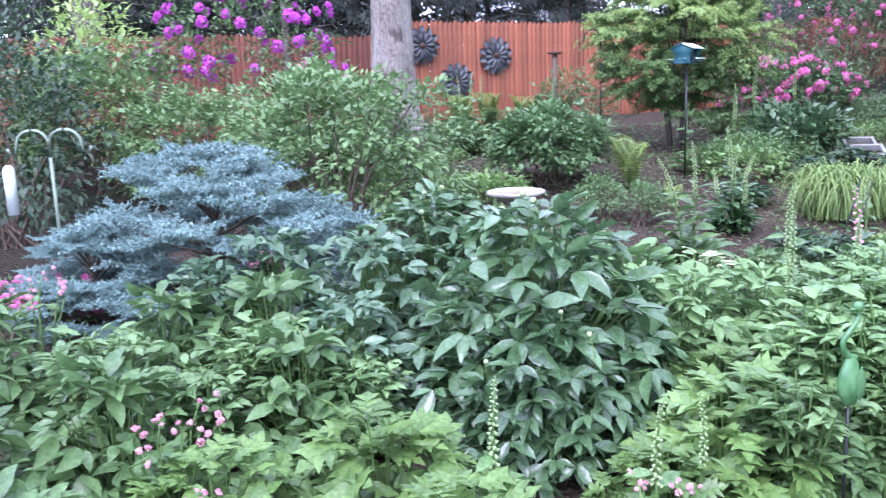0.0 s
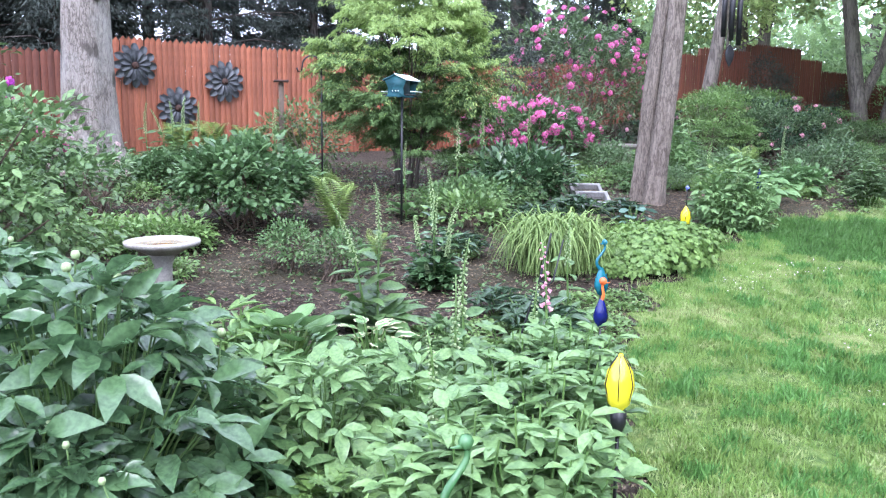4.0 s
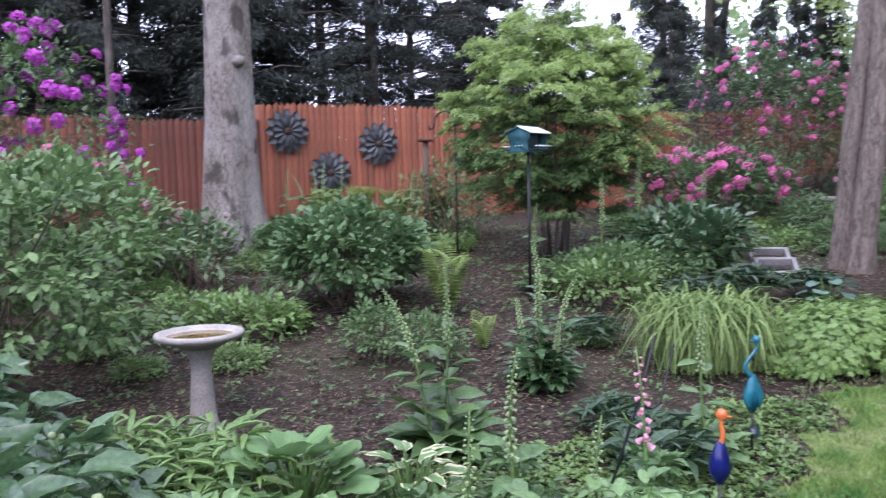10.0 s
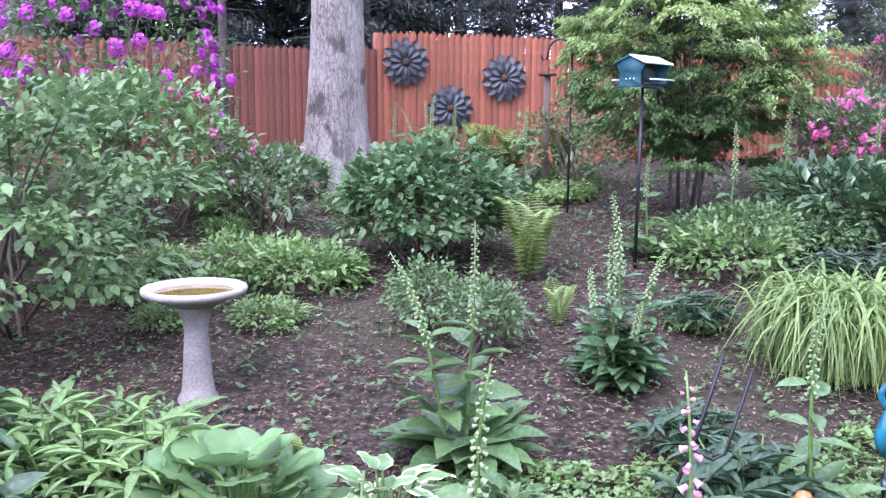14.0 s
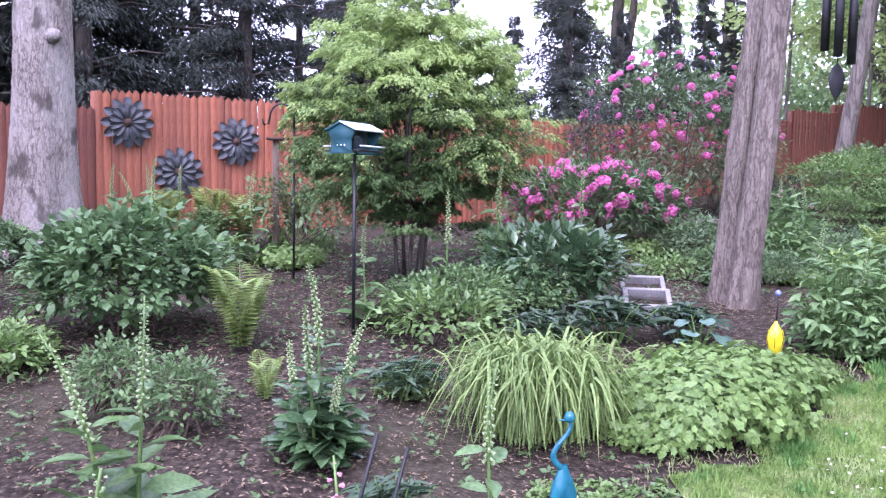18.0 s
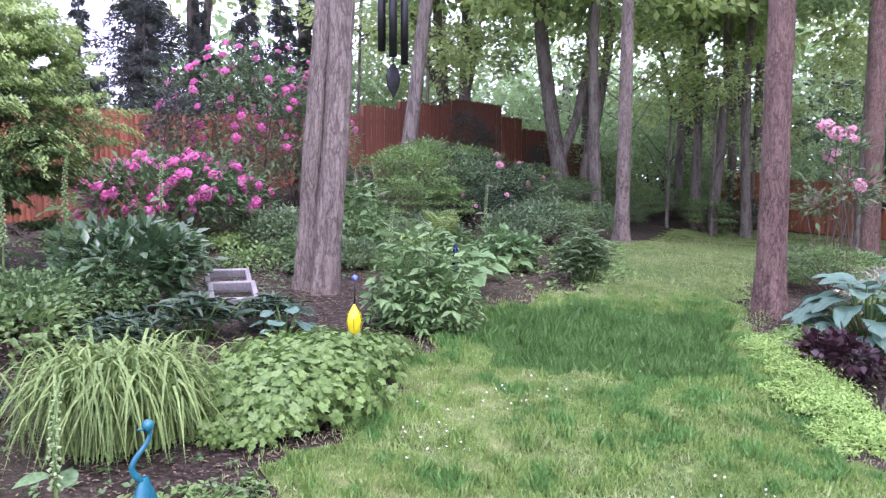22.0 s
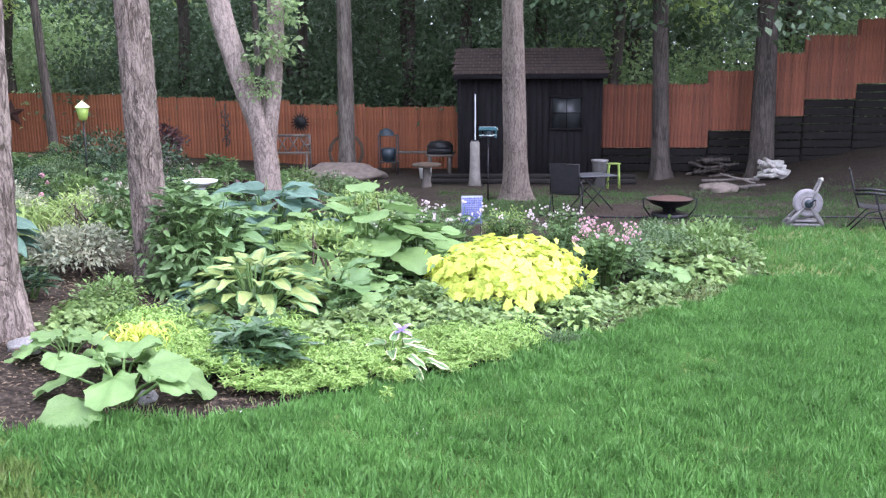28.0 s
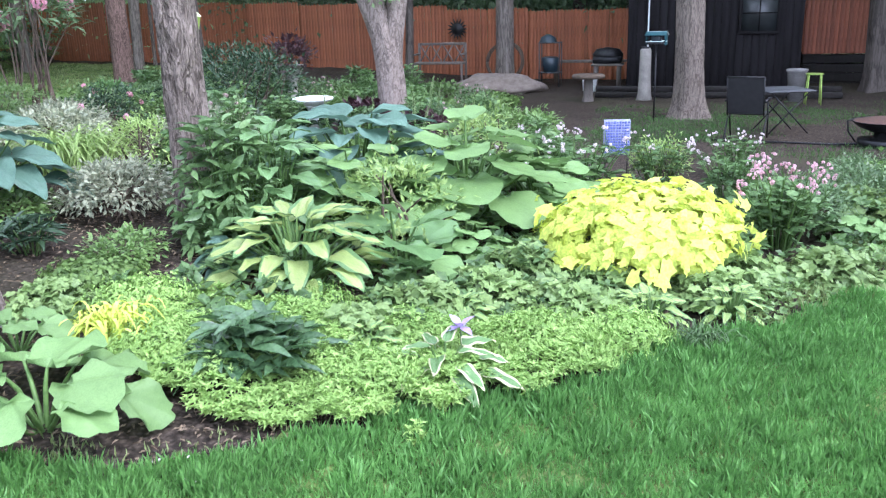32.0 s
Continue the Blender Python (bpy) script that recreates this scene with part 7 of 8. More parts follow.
for key, x, y, s in (("mound", 8.65, 5.95, .45), ("hellebore", 8.85, 6.5, .7), ("low_green", 9.0, 6.0, .45), ("mound", 8.35, 5.55, .4), ("low_green", 2.98, 8.25, .35), ("hellebore", 3.0, 8.2, .7), ("low_green", 9.3, 7.0, .5), ("mound", 8.9, 7.6, .5)):
    planted(key, None, x, y, x * 60, s)

# weeds, litter and bark chips on the soil
mat_patch("weeds", "small green weeds scattered over the mulch", [(-1, 6.2), (3.2, 5.4), (4.2, 7.2), (4.6, 9.6), (8, 12), (8, 14.5), (-2, 14.5), (-1.5, 8)], 5000, .04, "lf_mid", .05, .6, seed=4, fan=4)
mat_patch("weeds", "green weeds along the bed edge", [(1.6, 6.0), (1.9, 5.4), (2.2, 5.4), (2.75, 4.9), (3.2, 5.7), (4.2, 7.15), (3.6, 7.1), (2.9, 6.7), (1.8, 6.5)], 7000, .035, "lf_fresh", .07, .6, seed=5, fan=4)
x, y = scatter(100000, -2, 13, 3, 14.5, lambda a, b: ~on_lawn(a, b) & (a + b > 5))
n = len(x)
g = Geo()
leaves(g, np.stack([x, y, gz(x, y) + RNG.uniform(.012, .03, n)], -1), np.stack([RNG.normal(size=n), RNG.normal(size=n), RNG.normal(0, .15, n)], -1), np.array([0, 0, 1.0]) + RNG.normal(0, .3, (n, 3)), RNG.uniform(.015, .045, n), RNG.uniform(.006, .016, n), L_NEEDLE)
tagged(new("bark_chips", g.mesh("bark_chips", "dry_leaf", False)), "brown bark chips and dry leaves on the soil", "mulch", kind="stuff")

# ---- things in the left bed ----
def birdbath(x, y, rim, h, mat, water, rz=0, label="round pale concrete birdbath on a pedestal, shallow brown water"):
    t = thing("birdbath", label, "birdbath", on(x, y, rz))
    r = rim
    part("pedestal", lathe(Geo(), [(.001, -.03), (.1, -.03), (.098, .02), (.08, .05), (.07, .12), (.062, .25), (.056, h * .6), (.06, h - .16), (.085, h - .1), (.10, h - .085), (.001, h - .08)], 20), "concrete" if mat == "concrete_mossy" else mat, t, "weathered grey concrete")
    part("bowl", lathe(Geo(), [(.001, h - .09), (.11, h - .085), (r * .72, h - .05), (r * .97, h - .028), (r, h - .012), (r * .985, h), (r * .9, h + .004), (r * .84, h - .008), (r * .74, h - .032), (.001, h - .042)], 40), mat, t)
    part("water", lathe(Geo(), [(r * .79, h - .024), (r * .4, h - .023), (.001, h - .0235)], 40), water, t)
    return t


birdbath(.57, 6.92, .245, .56, "concrete_mossy", "water_mossy")


def seed_feeder(x, y, h, size, rz, label):
    """A house-shaped hopper feeder on a pole: gable sides, two roof leaves, trays."""
    t = thing("bird_feeder", label, "bird feeder", on(x, y, rz))
    w, d, e = size, size * .72, size * .62
    part("pole", tube(Geo(), [(0, 0, -.05), (0, 0, h)], [.013, .012], 8), "iron_black", t)
    body = part("body", box(Geo(), (0, 0, h + e * .5), (w * .5, d * .5, e * .8), bevel=.01), "plastic_dark", t)
    for s in (-1, 1):
        g = Geo()
        o = [(-d * .5, 0), (-d * .36, e * .1), (-d * .36, e * .5), (-d * .5, e * .78), (0, e * 1.08), (d * .5, e * .78), (d * .36, e * .5), (d * .36, e * .1), (d * .5, 0)]
        V = [(s * w * .5 + dx, a, h + b) for dx in (-.006, .006) for a, b in o]
        n = len(o)
        g.add(V, [np.array([list(range(n))[::-1], [n + i for i in range(n)]]), np.array([(i, (i + 1) % n, n + (i + 1) % n, n + i) for i in range(n)])])
        part("side_panel", g, "feeder_green", t)
        for k in (-1, 1):
            m = Matrix.Translation((0, s * d * .27, h + e * .95)) @ Matrix.Rotation(-s * radians(24), 4, "X")
        part("roof_leaf", box(Geo(), (0, 0, 0), (w * 1.12, d * .66, .012), bevel=.003, m=m), "roof_pale" if s < 0 else "feeder_green", t)
        part("tray", box(Geo(), (0, s * d * .5, h + .02), (w * .96, d * .26, .014), bevel=.003), "iron_black", t)
        part("perch", tube(Geo(), [(-w * .48, s * d * .66, h + .05), (w * .48, s * d * .66, h + .05)], .006, 6), "roof_pale", t)
        for k in range(3):
            part("rivet", lathe(Geo(), [(.006, 0), (.004, .004), (.001, .005)], 8), "roof_pale", t).matrix_basis = pose(s * (w * .5 + .006), (k - 1) * .03, h + e * .28, 0, s * 90, 0)
    return t


seed_feeder(2.66, 9.4, 1.25, .315, 56, "dark teal bird feeder with a pale roof on a pole")


def crook(x, y, h, r, mat, label, rz=0, double=False, name="shepherd_hook", reach=.22):
    t = thing(name, label, "plant hook", on(x, y, rz))
    a = np.linspace(0, math.pi, 12)
    def arm(s):
        return [(0, 0, h - .25)] + [(s * (reach * .5 - reach * .5 * math.cos(b)), 0, h - .1 + .12 * math.sin(b)) for b in a] + [(s * reach * 1.05, 0, h - .16), (s * reach * 1.22, 0, h - .17), (s * reach * 1.3, 0, h - .12)]
    part("pole", tube(Geo(), [(0, 0, -.05), (0, 0, h - .2)], r, 7), mat, t)
    part("hook", tube(Geo(), arm(-1), r * .9, 7), mat, t)
    if double:
        part("hook", tube(Geo(), arm(1), r * .9, 7), mat, t)
    part("foot_bar", tube(Geo(), [(-.09, 0, -.03), (-.09, 0, .07), (.09, 0, .07), (.09, 0, -.03)], r * .8, 6), mat, t)
    return t


crook(2.08, 11.35, 1.6, .011, "iron_black", "black iron shepherd's crook", 0)
crook(-3.15, 6.75, 1.2, .014, "hook_green", "weathered green double shepherd's hook", 0, True, reach=.26)
hf = thing("hanging_feeder", "narrow brown wooden post with a flat cap", "post", on(1.72, 13.2))
part("post", box(Geo(), (0, 0, .62), (.07, .07, 1.3), bevel=.008), "wood_dark", hf)
part("cap", box(Geo(), (0, 0, 1.285), (.2, .2, .03), bevel=.008), "rust", hf)
gl = thing("hanging_jar", "pale glass tube feeder hanging from the hook", "bird feeder", pose(-3.5, 6.75, float(gz(-3.15, 6.75)) + .55))
part("tube", lathe(Geo(), [(.001, 0), (.045, 0), (.045, .36), (.02, .4), (.001, .4)], 12), "roof_pale", gl)
part("wire", tube(Geo(), [(0, 0, .4), (0, 0, .48)], .003, 5), "iron_black", gl)


def metal_flower(x, y, z, r, seed):
    t = thing("metal_flower", "dark grey metal flower wall ornament with ribbed petals", "wall ornament", pose(x, y, z, 90, 0, math.degrees(math.atan2(FD[1], FD[0]))) @ pose(0, 0, 0, 0, 0, seed * 13), "metal flowers on the fence")
    for ring, (n, ln, w, lift) in enumerate(((12, 1.0, .35, .02), (12, .72, .25, .045))):
        for k in range(n):
            g = Geo()
            V, m = [], 9
            for j in range(m):
                q = j / (m - 1)
                ww = w * r * .5 * (.34 + .66 * min(1, q * 1.6)) * (1 if q < .75 else math.sqrt(max(.02, 1 - ((q - .75) / .26) ** 2)))
                for a in (-1, -.5, 0, .5, 1):
                    V.append((a * ww, r * ln * (.16 + .84 * q), lift + .03 * math.sin(math.pi * q) + .016 * abs(a) ** 3 - (.006 if a == 0 else 0)))
            F = np.array([(j * 5 + i, j * 5 + i + 1, j * 5 + i + 6, j * 5 + i + 5) for j in range(m - 1) for i in range(4)])
            g.add(V, F)
            ob = part("petal", g, "iron_grey", t)
            ob.matrix_basis = pose(0, 0, 0, 0, 0, (k + .5 * ring) * 360 / n)
    part("centre", lathe(Geo(), [(r * .17, .05), (r * .15, .075), (.001, .085)], 16), "rust", t)
    part("mount", lathe(Geo(), [(r * .2, .0), (r * .2, .05)], 12), "iron_black", t)
    return t


FN = (FD[1] * .03, -FD[0] * .03)
for i, (x, z) in enumerate(((-.36, 2.17), (.93, 1.98), (.22, 1.55))):
    metal_flower(x + FN[0], 15.4 + (x - .9) * FD[1] / FD[0] + FN[1], z, .33, i)

# flue blocks
for i, (y, s) in enumerate(((9.9, -.16), (10.32, -.06))):
    t = thing("flue_block", "hollow square grey concrete block lying on the soil", "concrete block", Matrix.Translation((5.1 + s, y, float(gz(5.1, y)) + .12 + .03 * i)) @ pose(0, 0, 0, 18, 0, -14), "two concrete blocks")
    for n, c, sz in (("wall", (0, -.15, .0), (.37, .04, .07)), ("wall", (0, .15, .0), (.37, .04, .07)), ("wall", (-.165, 0, .0), (.04, .26, .07)), ("wall", (.165, 0, .0), (.04, .26, .07))):
        part(n, box(Geo(), c, sz, bevel=.005), "stone_gray", t, smooth=False)
t = thing("garden_bench", "low grey stone slab bench", "bench", on(6.75, 13.55, -8))
part("seat", box(Geo(), (0, 0, .36), (1.0, .34, .07), bevel=.015), "wood_grey", t)
for s in (-.34, .34):
    part("leg", box(Geo(), (s, 0, .16), (.12, .26, .34), bevel=.02), "wood_dark", t)


def solar_tulip(x, y, z, s=1.0, top=None, label="yellow glass tulip ornament on a black stake"):
    b = float(gz(x, y))
    t = thing("glass_tulip", label, "garden ornament", pose(x, y, b))
    h = z - b
    part("stake", tube(Geo(), [(0, 0, -.05), (0, 0, h - .1 * s)], .007, 6), "iron_black", t)
    part("socket", lathe(Geo(), [(.008, h - .2 * s), (.028 * s, h - .15 * s), (.03 * s, h - .1 * s), (.001, h - .09 * s)], 12), "iron_black", t)
    part("bulb", lathe(Geo(), [(.012 * s, h - .1 * s), (.04 * s, h - .07 * s), (.054 * s, h), (.046 * s, h + .05 * s), (.026 * s, h + .085 * s), (.006 * s, h + .115 * s)], 16), "glass_yellow", t, "bright yellow glass")
    g = Geo()
    for k in range(6):
        a = k * math.pi / 3
        q = np.linspace(0, 1, 7)
        rr = np.interp(q, [0, .2, .5, .8, 1], [.014, .042, .056, .042, .01]) * s
        tube(g, np.stack([rr * math.cos(a), rr * math.sin(a), h - .1 * s + .21 * s * q], -1), .0022 * s, 4)
    part("cage", g, "iron_black", t, kind="stuff")
    if top:
        part("finial_stem", tube(Geo(), [(0, 0, h + .1 * s), (.006, 0, h + .2), (.0, 0, h + .27)], [.006, .005, .004], 6), "iron_black", t)
        part("finial", lathe(Geo(), [(.001, -.02), (.018, -.006), (.022, .008), (.01, .022), (.001, .026)], 10, (.005, 0, h + .285)), "glass_lilac", t, "pale blue glass bird")
    return t


solar_tulip(2.36, 3.86, .49, 1.0)
solar_tulip(5.29, 8.5, .51, 1.0, True, "yellow glass tulip with a small blue glass bird above")


def glass_heron(x, y, z0, s, mat, label, rz=0, neck=None, solar=True):
    """Art glass bird: drop-shaped body, S-curved neck, small head, on a stake."""
    b = float(gz(x, y))
    t = thing("glass_bird", label, "garden ornament", pose(x, y, b, 0, 0, rz))
    h = z0 - b
    part("stake", tube(Geo(), [(0, 0, -.05), (0, 0, h + .02)], .007, 6), "iron_black", t)
    part("body", lathe(Geo(), [(.001, 0), (.022 * s, .012 * s), (.05 * s, .06 * s), (.055 * s, .1 * s), (.042 * s, .15 * s), (.024 * s, .2 * s), (.016 * s, .22 * s)], 18, (0, 0, h), squash=(1, .75)), mat, t)
    q = np.linspace(0, 1, 14)
    wv = .042 if neck is None else .008
    nk = np.stack([s * (-wv * np.sin(q * 5.2) - .015 * q), 0 * q, h + s * (.2 + (.2 if neck is None else .14) * q)], -1)
    part("neck", tube(Geo(), nk, s * np.linspace(.014, .008, 14), 9), neck or mat, t)
    part("head", lathe(Geo(), [(.001, -.02), (.016, -.012), (.022, .004), (.014, .02), (.001, .024)], 12, tuple(nk[-1] / s * s + np.array([0, 0, .008]))), neck or mat, t)
    part("beak", tube(Geo(), [nk[-1], nk[-1] + [-.05 * s, 0, .004]], [.008 * s, .002], 6), neck or mat, t)
    part("wing", lathe(Geo(), [(.001, 0), (.02 * s, .03 * s), (.026 * s, .08 * s), (.001, .15 * s)], 10, (.02 * s, -.036 * s, h + .03 * s), squash=(1, .35)), mat, t)
    if solar:
        g = lathe(Geo(), [(.001, 0), (.03, 0), (.03, .012), (.001, .014)], 14)
        part("solar_panel", g, "plastic_dark", t).matrix_basis = pose(.012, 0, h - .1, 60, 0, 20)
    return t


glass_heron(3.46, 6.42, .24, .9, "glass_teal", "turquoise glass heron on a black solar stake", 15)
glass_heron(1.58, 3.2, .18, 1.0, "glass_green", "green glass heron on a stake among the plants", 20, solar=False)
glass_heron(2.9, 5.2, .34, .72, "glass_blue", "cobalt blue glass bird with an orange neck", 160, "glass_orange")
t = thing("glass_spire", "cobalt blue twisted glass spire on a stake", "garden ornament", on(6.45, 9.05))
part("stake", tube(Geo(), [(0, 0, -.05), (0, 0, .3)], .007, 6), "iron_black", t)
part("spire", lathe(Geo(), [(.012, .28), (.035, .33), (.022, .38), (.034, .43), (.018, .49), (.026, .53), (.006, .6)], 12), "glass_blue", t)
t = thing("plant_stake", "bent black metal plant support stuck in the soil", "plant stake", on(2.68, 5.62, 0))
part("rod", tube(Geo(), [(-.2, 0, -.05), (-.08, 0, .3), (.04, .01, .66), (.1, .02, .9)], .006, 6), "iron_black", t)
part("fork", tube(Geo(), [(.03, .01, .63), (.09, .02, .6), (.12, .02, .62), (.18, .03, .86)], .005, 6), "iron_black", t)

# wind chime on a branch
t = thing("wind_chime", "black metal wind chime hanging from a branch", "wind chime", pose(5.06, 7.55, 0))
part("cord", tube(Geo(), [(0, 0, 4.35), (0, 0, 2.62)], .003, 5), "iron_black", t)
part("ring", lathe(Geo(), [(.001, 2.6), (.09, 2.6), (.09, 2.625), (.001, 2.63)], 18), "iron_black", t)
for k in range(6):
    a = k * math.pi / 3
    ln = .34 + .035 * k
    part("chime_tube", lathe(Geo(), [(.017, -ln), (.021, -ln), (.021, 0), (.001, .002)], 10), "iron_black", t).matrix_basis = pose(.07 * math.cos(a), .07 * math.sin(a), 2.57)
part("sail_cord", tube(Geo(), [(0, 0, 2.6), (0, 0, 2.0)], .003, 5), "iron_black", t)
part("sail", lathe(Geo(), [(.001, -.09), (.035, -.03), (.045, .02), (.03, .07), (.001, .1)], 12, (0, 0, 1.97), squash=(1, .2)), "iron_black", t)
part("branch", tube(Geo(), [(.85, 2.75, 4.9), (.5, 1.6, 4.7), (.2, .6, 4.5), (0, 0, 4.36), (-.2, -.5, 4.3)], [.06, .045, .03, .02, .005], 8), "bark_oak", tw).matrix_basis = tw.matrix_basis.inverted() @ pose(5.06, 7.55, 0)

# ---- right-hand bed ----
birdbath(14.3, 7.3, .24, .47, "white_paint", "water_mossy", label="white round birdbath among tall perennials")
t = thing("lantern_feeder", "lime-green lantern-shaped bird feeder on a dark pole", "bird feeder", on(14.5, 8.9))
part("pole", tube(Geo(), [(0, 0, -.05), (0, 0, 1.15)], .012, 6), "iron_black", t)
part("bracket", tube(Geo(), [(0, 0, .95), (.08, .04, .97), (.1, .05, 1.1)], .008, 6), "iron_black", t)
part("body", lathe(Geo(), [(.03, 1.12), (.055, 1.14), (.085, 1.28), (.06, 1.3)], 8), "lantern_green", t)
part("roof", lathe(Geo(), [(.105, 1.29), (.05, 1.345), (.012, 1.37), (.001, 1.39)], 8), "lantern_cream", t)
t = thing("garden_flag", "small square sign with a blue and white pattern on a stake", "sign", pose(13.05, 3.68, -.42, 0, 0, -80))
for s in (-.1, .1):
    part("leg", tube(Geo(), [(s, 0, -.05), (s, 0, .32)], .005, 5), "iron_black", t)
sign = part("panel", box(Geo(), (0, 0, .45), (.24, .012, .33), bevel=.003), "sign_white", t)
rg = np.random.default_rng(5)
for a in range(9):
    for b in range(12):
        part("mark", box(Geo(), (-.1 + a * .025 + .006 * rg.random(), -.0085, .308 + b * .0255), (.014 + .009 * rg.random(), .004, .012 + .011 * rg.random()), bevel=.001), "sign_blue", t)
t = thing("urn", "stone pedestal planter with a dark purple plant", "planter", on(16.6, 8.7))
part("pedestal", lathe(Geo(), [(.001, -.03), (.16, -.03), (.15, .06), (.08, .12), (.07, .5), (.12, .58), (.2, .72), (.22, .74), (.18, .74), (.001, .7)], 18), "concrete_mossy", t)
P, o, c, u = cloud(420, 30, .32, .32, .2, .86, .07)
g = Geo()
leaves(g, P, o + RNG.normal(0, .4, P.shape), np.array([0, 0, 1.0]) + RNG.normal(0, .4, P.shape), .1, .05)
part("foliage", g, "lf_purple", t)
seed_feeder(18.1, 3.6, 1.1, .27, 80, "small teal box bird feeder on a thin black pole")

# ---- shed and its yard ----
SX, SY0, SY1, SB, SE = 22.75, 1.2, 4.35, -.68, 1.8
shed = thing("shed", "small black-stained wooden garden shed with a brown shingle roof", "shed", pose(SX, SY0, SB))
W, D, H = SY1 - SY0, 2.6, SE - SB
wall = part("wall", box(Geo(), (D / 2, W / 2, H / 2), (D - .06, W - .06, H), bevel=.01), "shed_wood", shed)
n = 22
for i in range(n):
    yy = (i + .5) * W / n
    if abs(yy - .75) < .36:
        for z0, z1 in ((0, 1.18), (1.94, H)):
            part("board", box(Geo(), (.02 + .004 * (i % 2), yy, (z0 + z1) / 2), (.026, W / n - .008, z1 - z0), bevel=.004), "shed_wood", shed)
    else:
        part("board", box(Geo(), (.02 + .004 * (i % 2), yy, H / 2), (.026, W / n - .008, H), bevel=.004), "shed_wood", shed)
for yy in (.0, W):
    part("corner_board", box(Geo(), (.02, yy, H / 2), (.06, .07, H), bevel=.006), "shed_wood", shed)
win = part("window", box(Geo(), (.012, .75, 1.56), (.02, .66, .7)), "window_dim", shed)
for c, s in (((-.012, .75, 1.2), (.05, .74, .05)), ((-.012, .75, 1.92), (.05, .74, .05)), ((-.012, .41, 1.56), (.05, .05, .68)), ((-.012, 1.09, 1.56), (.05, .05, .68)), ((-.006, .75, 1.56), (.03, .02, .68)), ((-.006, .75, 1.56), (.028, .62, .02))):
    part("window_frame", box(Geo(), c, s, bevel=.005), "shed_wood", win)
ridge, over = 2.34 - SB, .22
slope = math.atan2(ridge - H, D / 2)
sl = math.hypot(D / 2 + over, (ridge - H) * (D / 2 + over) / (D / 2))
for sgn in (-1, 1):
    roof = part("roof", box(Geo(), (0, 0, 0), (sl, W + .24, .05), bevel=.008), "wood_dark", shed)
    roof.matrix_basis = pose(D / 2, W / 2, ridge, 0, -sgn * math.degrees(slope) if sgn < 0 else math.degrees(slope), 0) @ pose(sgn * sl / 2, 0, 0) if sgn > 0 else pose(D / 2, W / 2, ridge) @ pose(0, 0, 0, 0, -math.degrees(slope), 0) @ pose(-sl / 2, 0, 0)
    if sgn < 0:
        sh = box(Geo(), (0, 0, 0), (.24, .19, .012), bevel=.003).mesh("shingle", "shingle", False)
        for r in range(8):
            for k in range(17):
                ob = part("shingle", sh, None, roof)
                ob.matrix_basis = pose(-sl / 2 + .1 + r * .195, -W / 2 - .12 + .06 + k * .2 + (.07 if r % 2 else 0), .036 + RNG.uniform(0, .004), 0, 2.0, RNG.uniform(-.6, .6))
    part("fascia", box(Geo(), (D / 2 + sgn * (D / 2 + over), W / 2, H - (ridge - H) * over / (D / 2) - .03), (.03, W + .24, .11), bevel=.006), "shed_wood", shed)
for yy in (.01, W - .01):
    g = Geo()
    g.add([(0, yy + dy, H - .01) for dy in (-.02, .02)] + [(D, yy + dy, H - .01) for dy in (-.02, .02)] + [(D / 2, yy + dy, ridge - .04) for dy in (-.02, .02)],
          [np.array([(0, 2, 4), (5, 3, 1)]), np.array([(0, 4, 5, 1), (2, 3, 5, 4), (0, 1, 3, 2)])])
    part("gable", g, "shed_wood", shed)

t = thing("log_post", "upright weathered grey log post", "post", on(21.5, 3.95))
part("log", lathe(Geo(), [(.001, -.05), (.16, -.05), (.125, .1), (.11, .4), (.105, .88), (.09, .93), (.001, .94)], 14), "concrete", t)
part("cap", lathe(Geo(), [(.07, .93), (.075, .96), (.001, .965)], 12), "iron_black", t)
t = thing("white_pole", "thin white pole leaning on the shed wall", "pole", pose(22.55, 3.98, -.65))
part("pole", tube(Geo(), [(0, 0, 0), (.04, .0, 1.95)], [.018, .014], 8), "white_paint", t)
t = thing("edging_timber", "low timber edging in front of the shed", "timber", on(21.9, 2.7))
for k in (0, 1):
    part("timber", box(Geo(), (.12 * k, 0, .05 + .1 * k), (.12, 4.4, .1), bevel=.012), "timber_old", t)


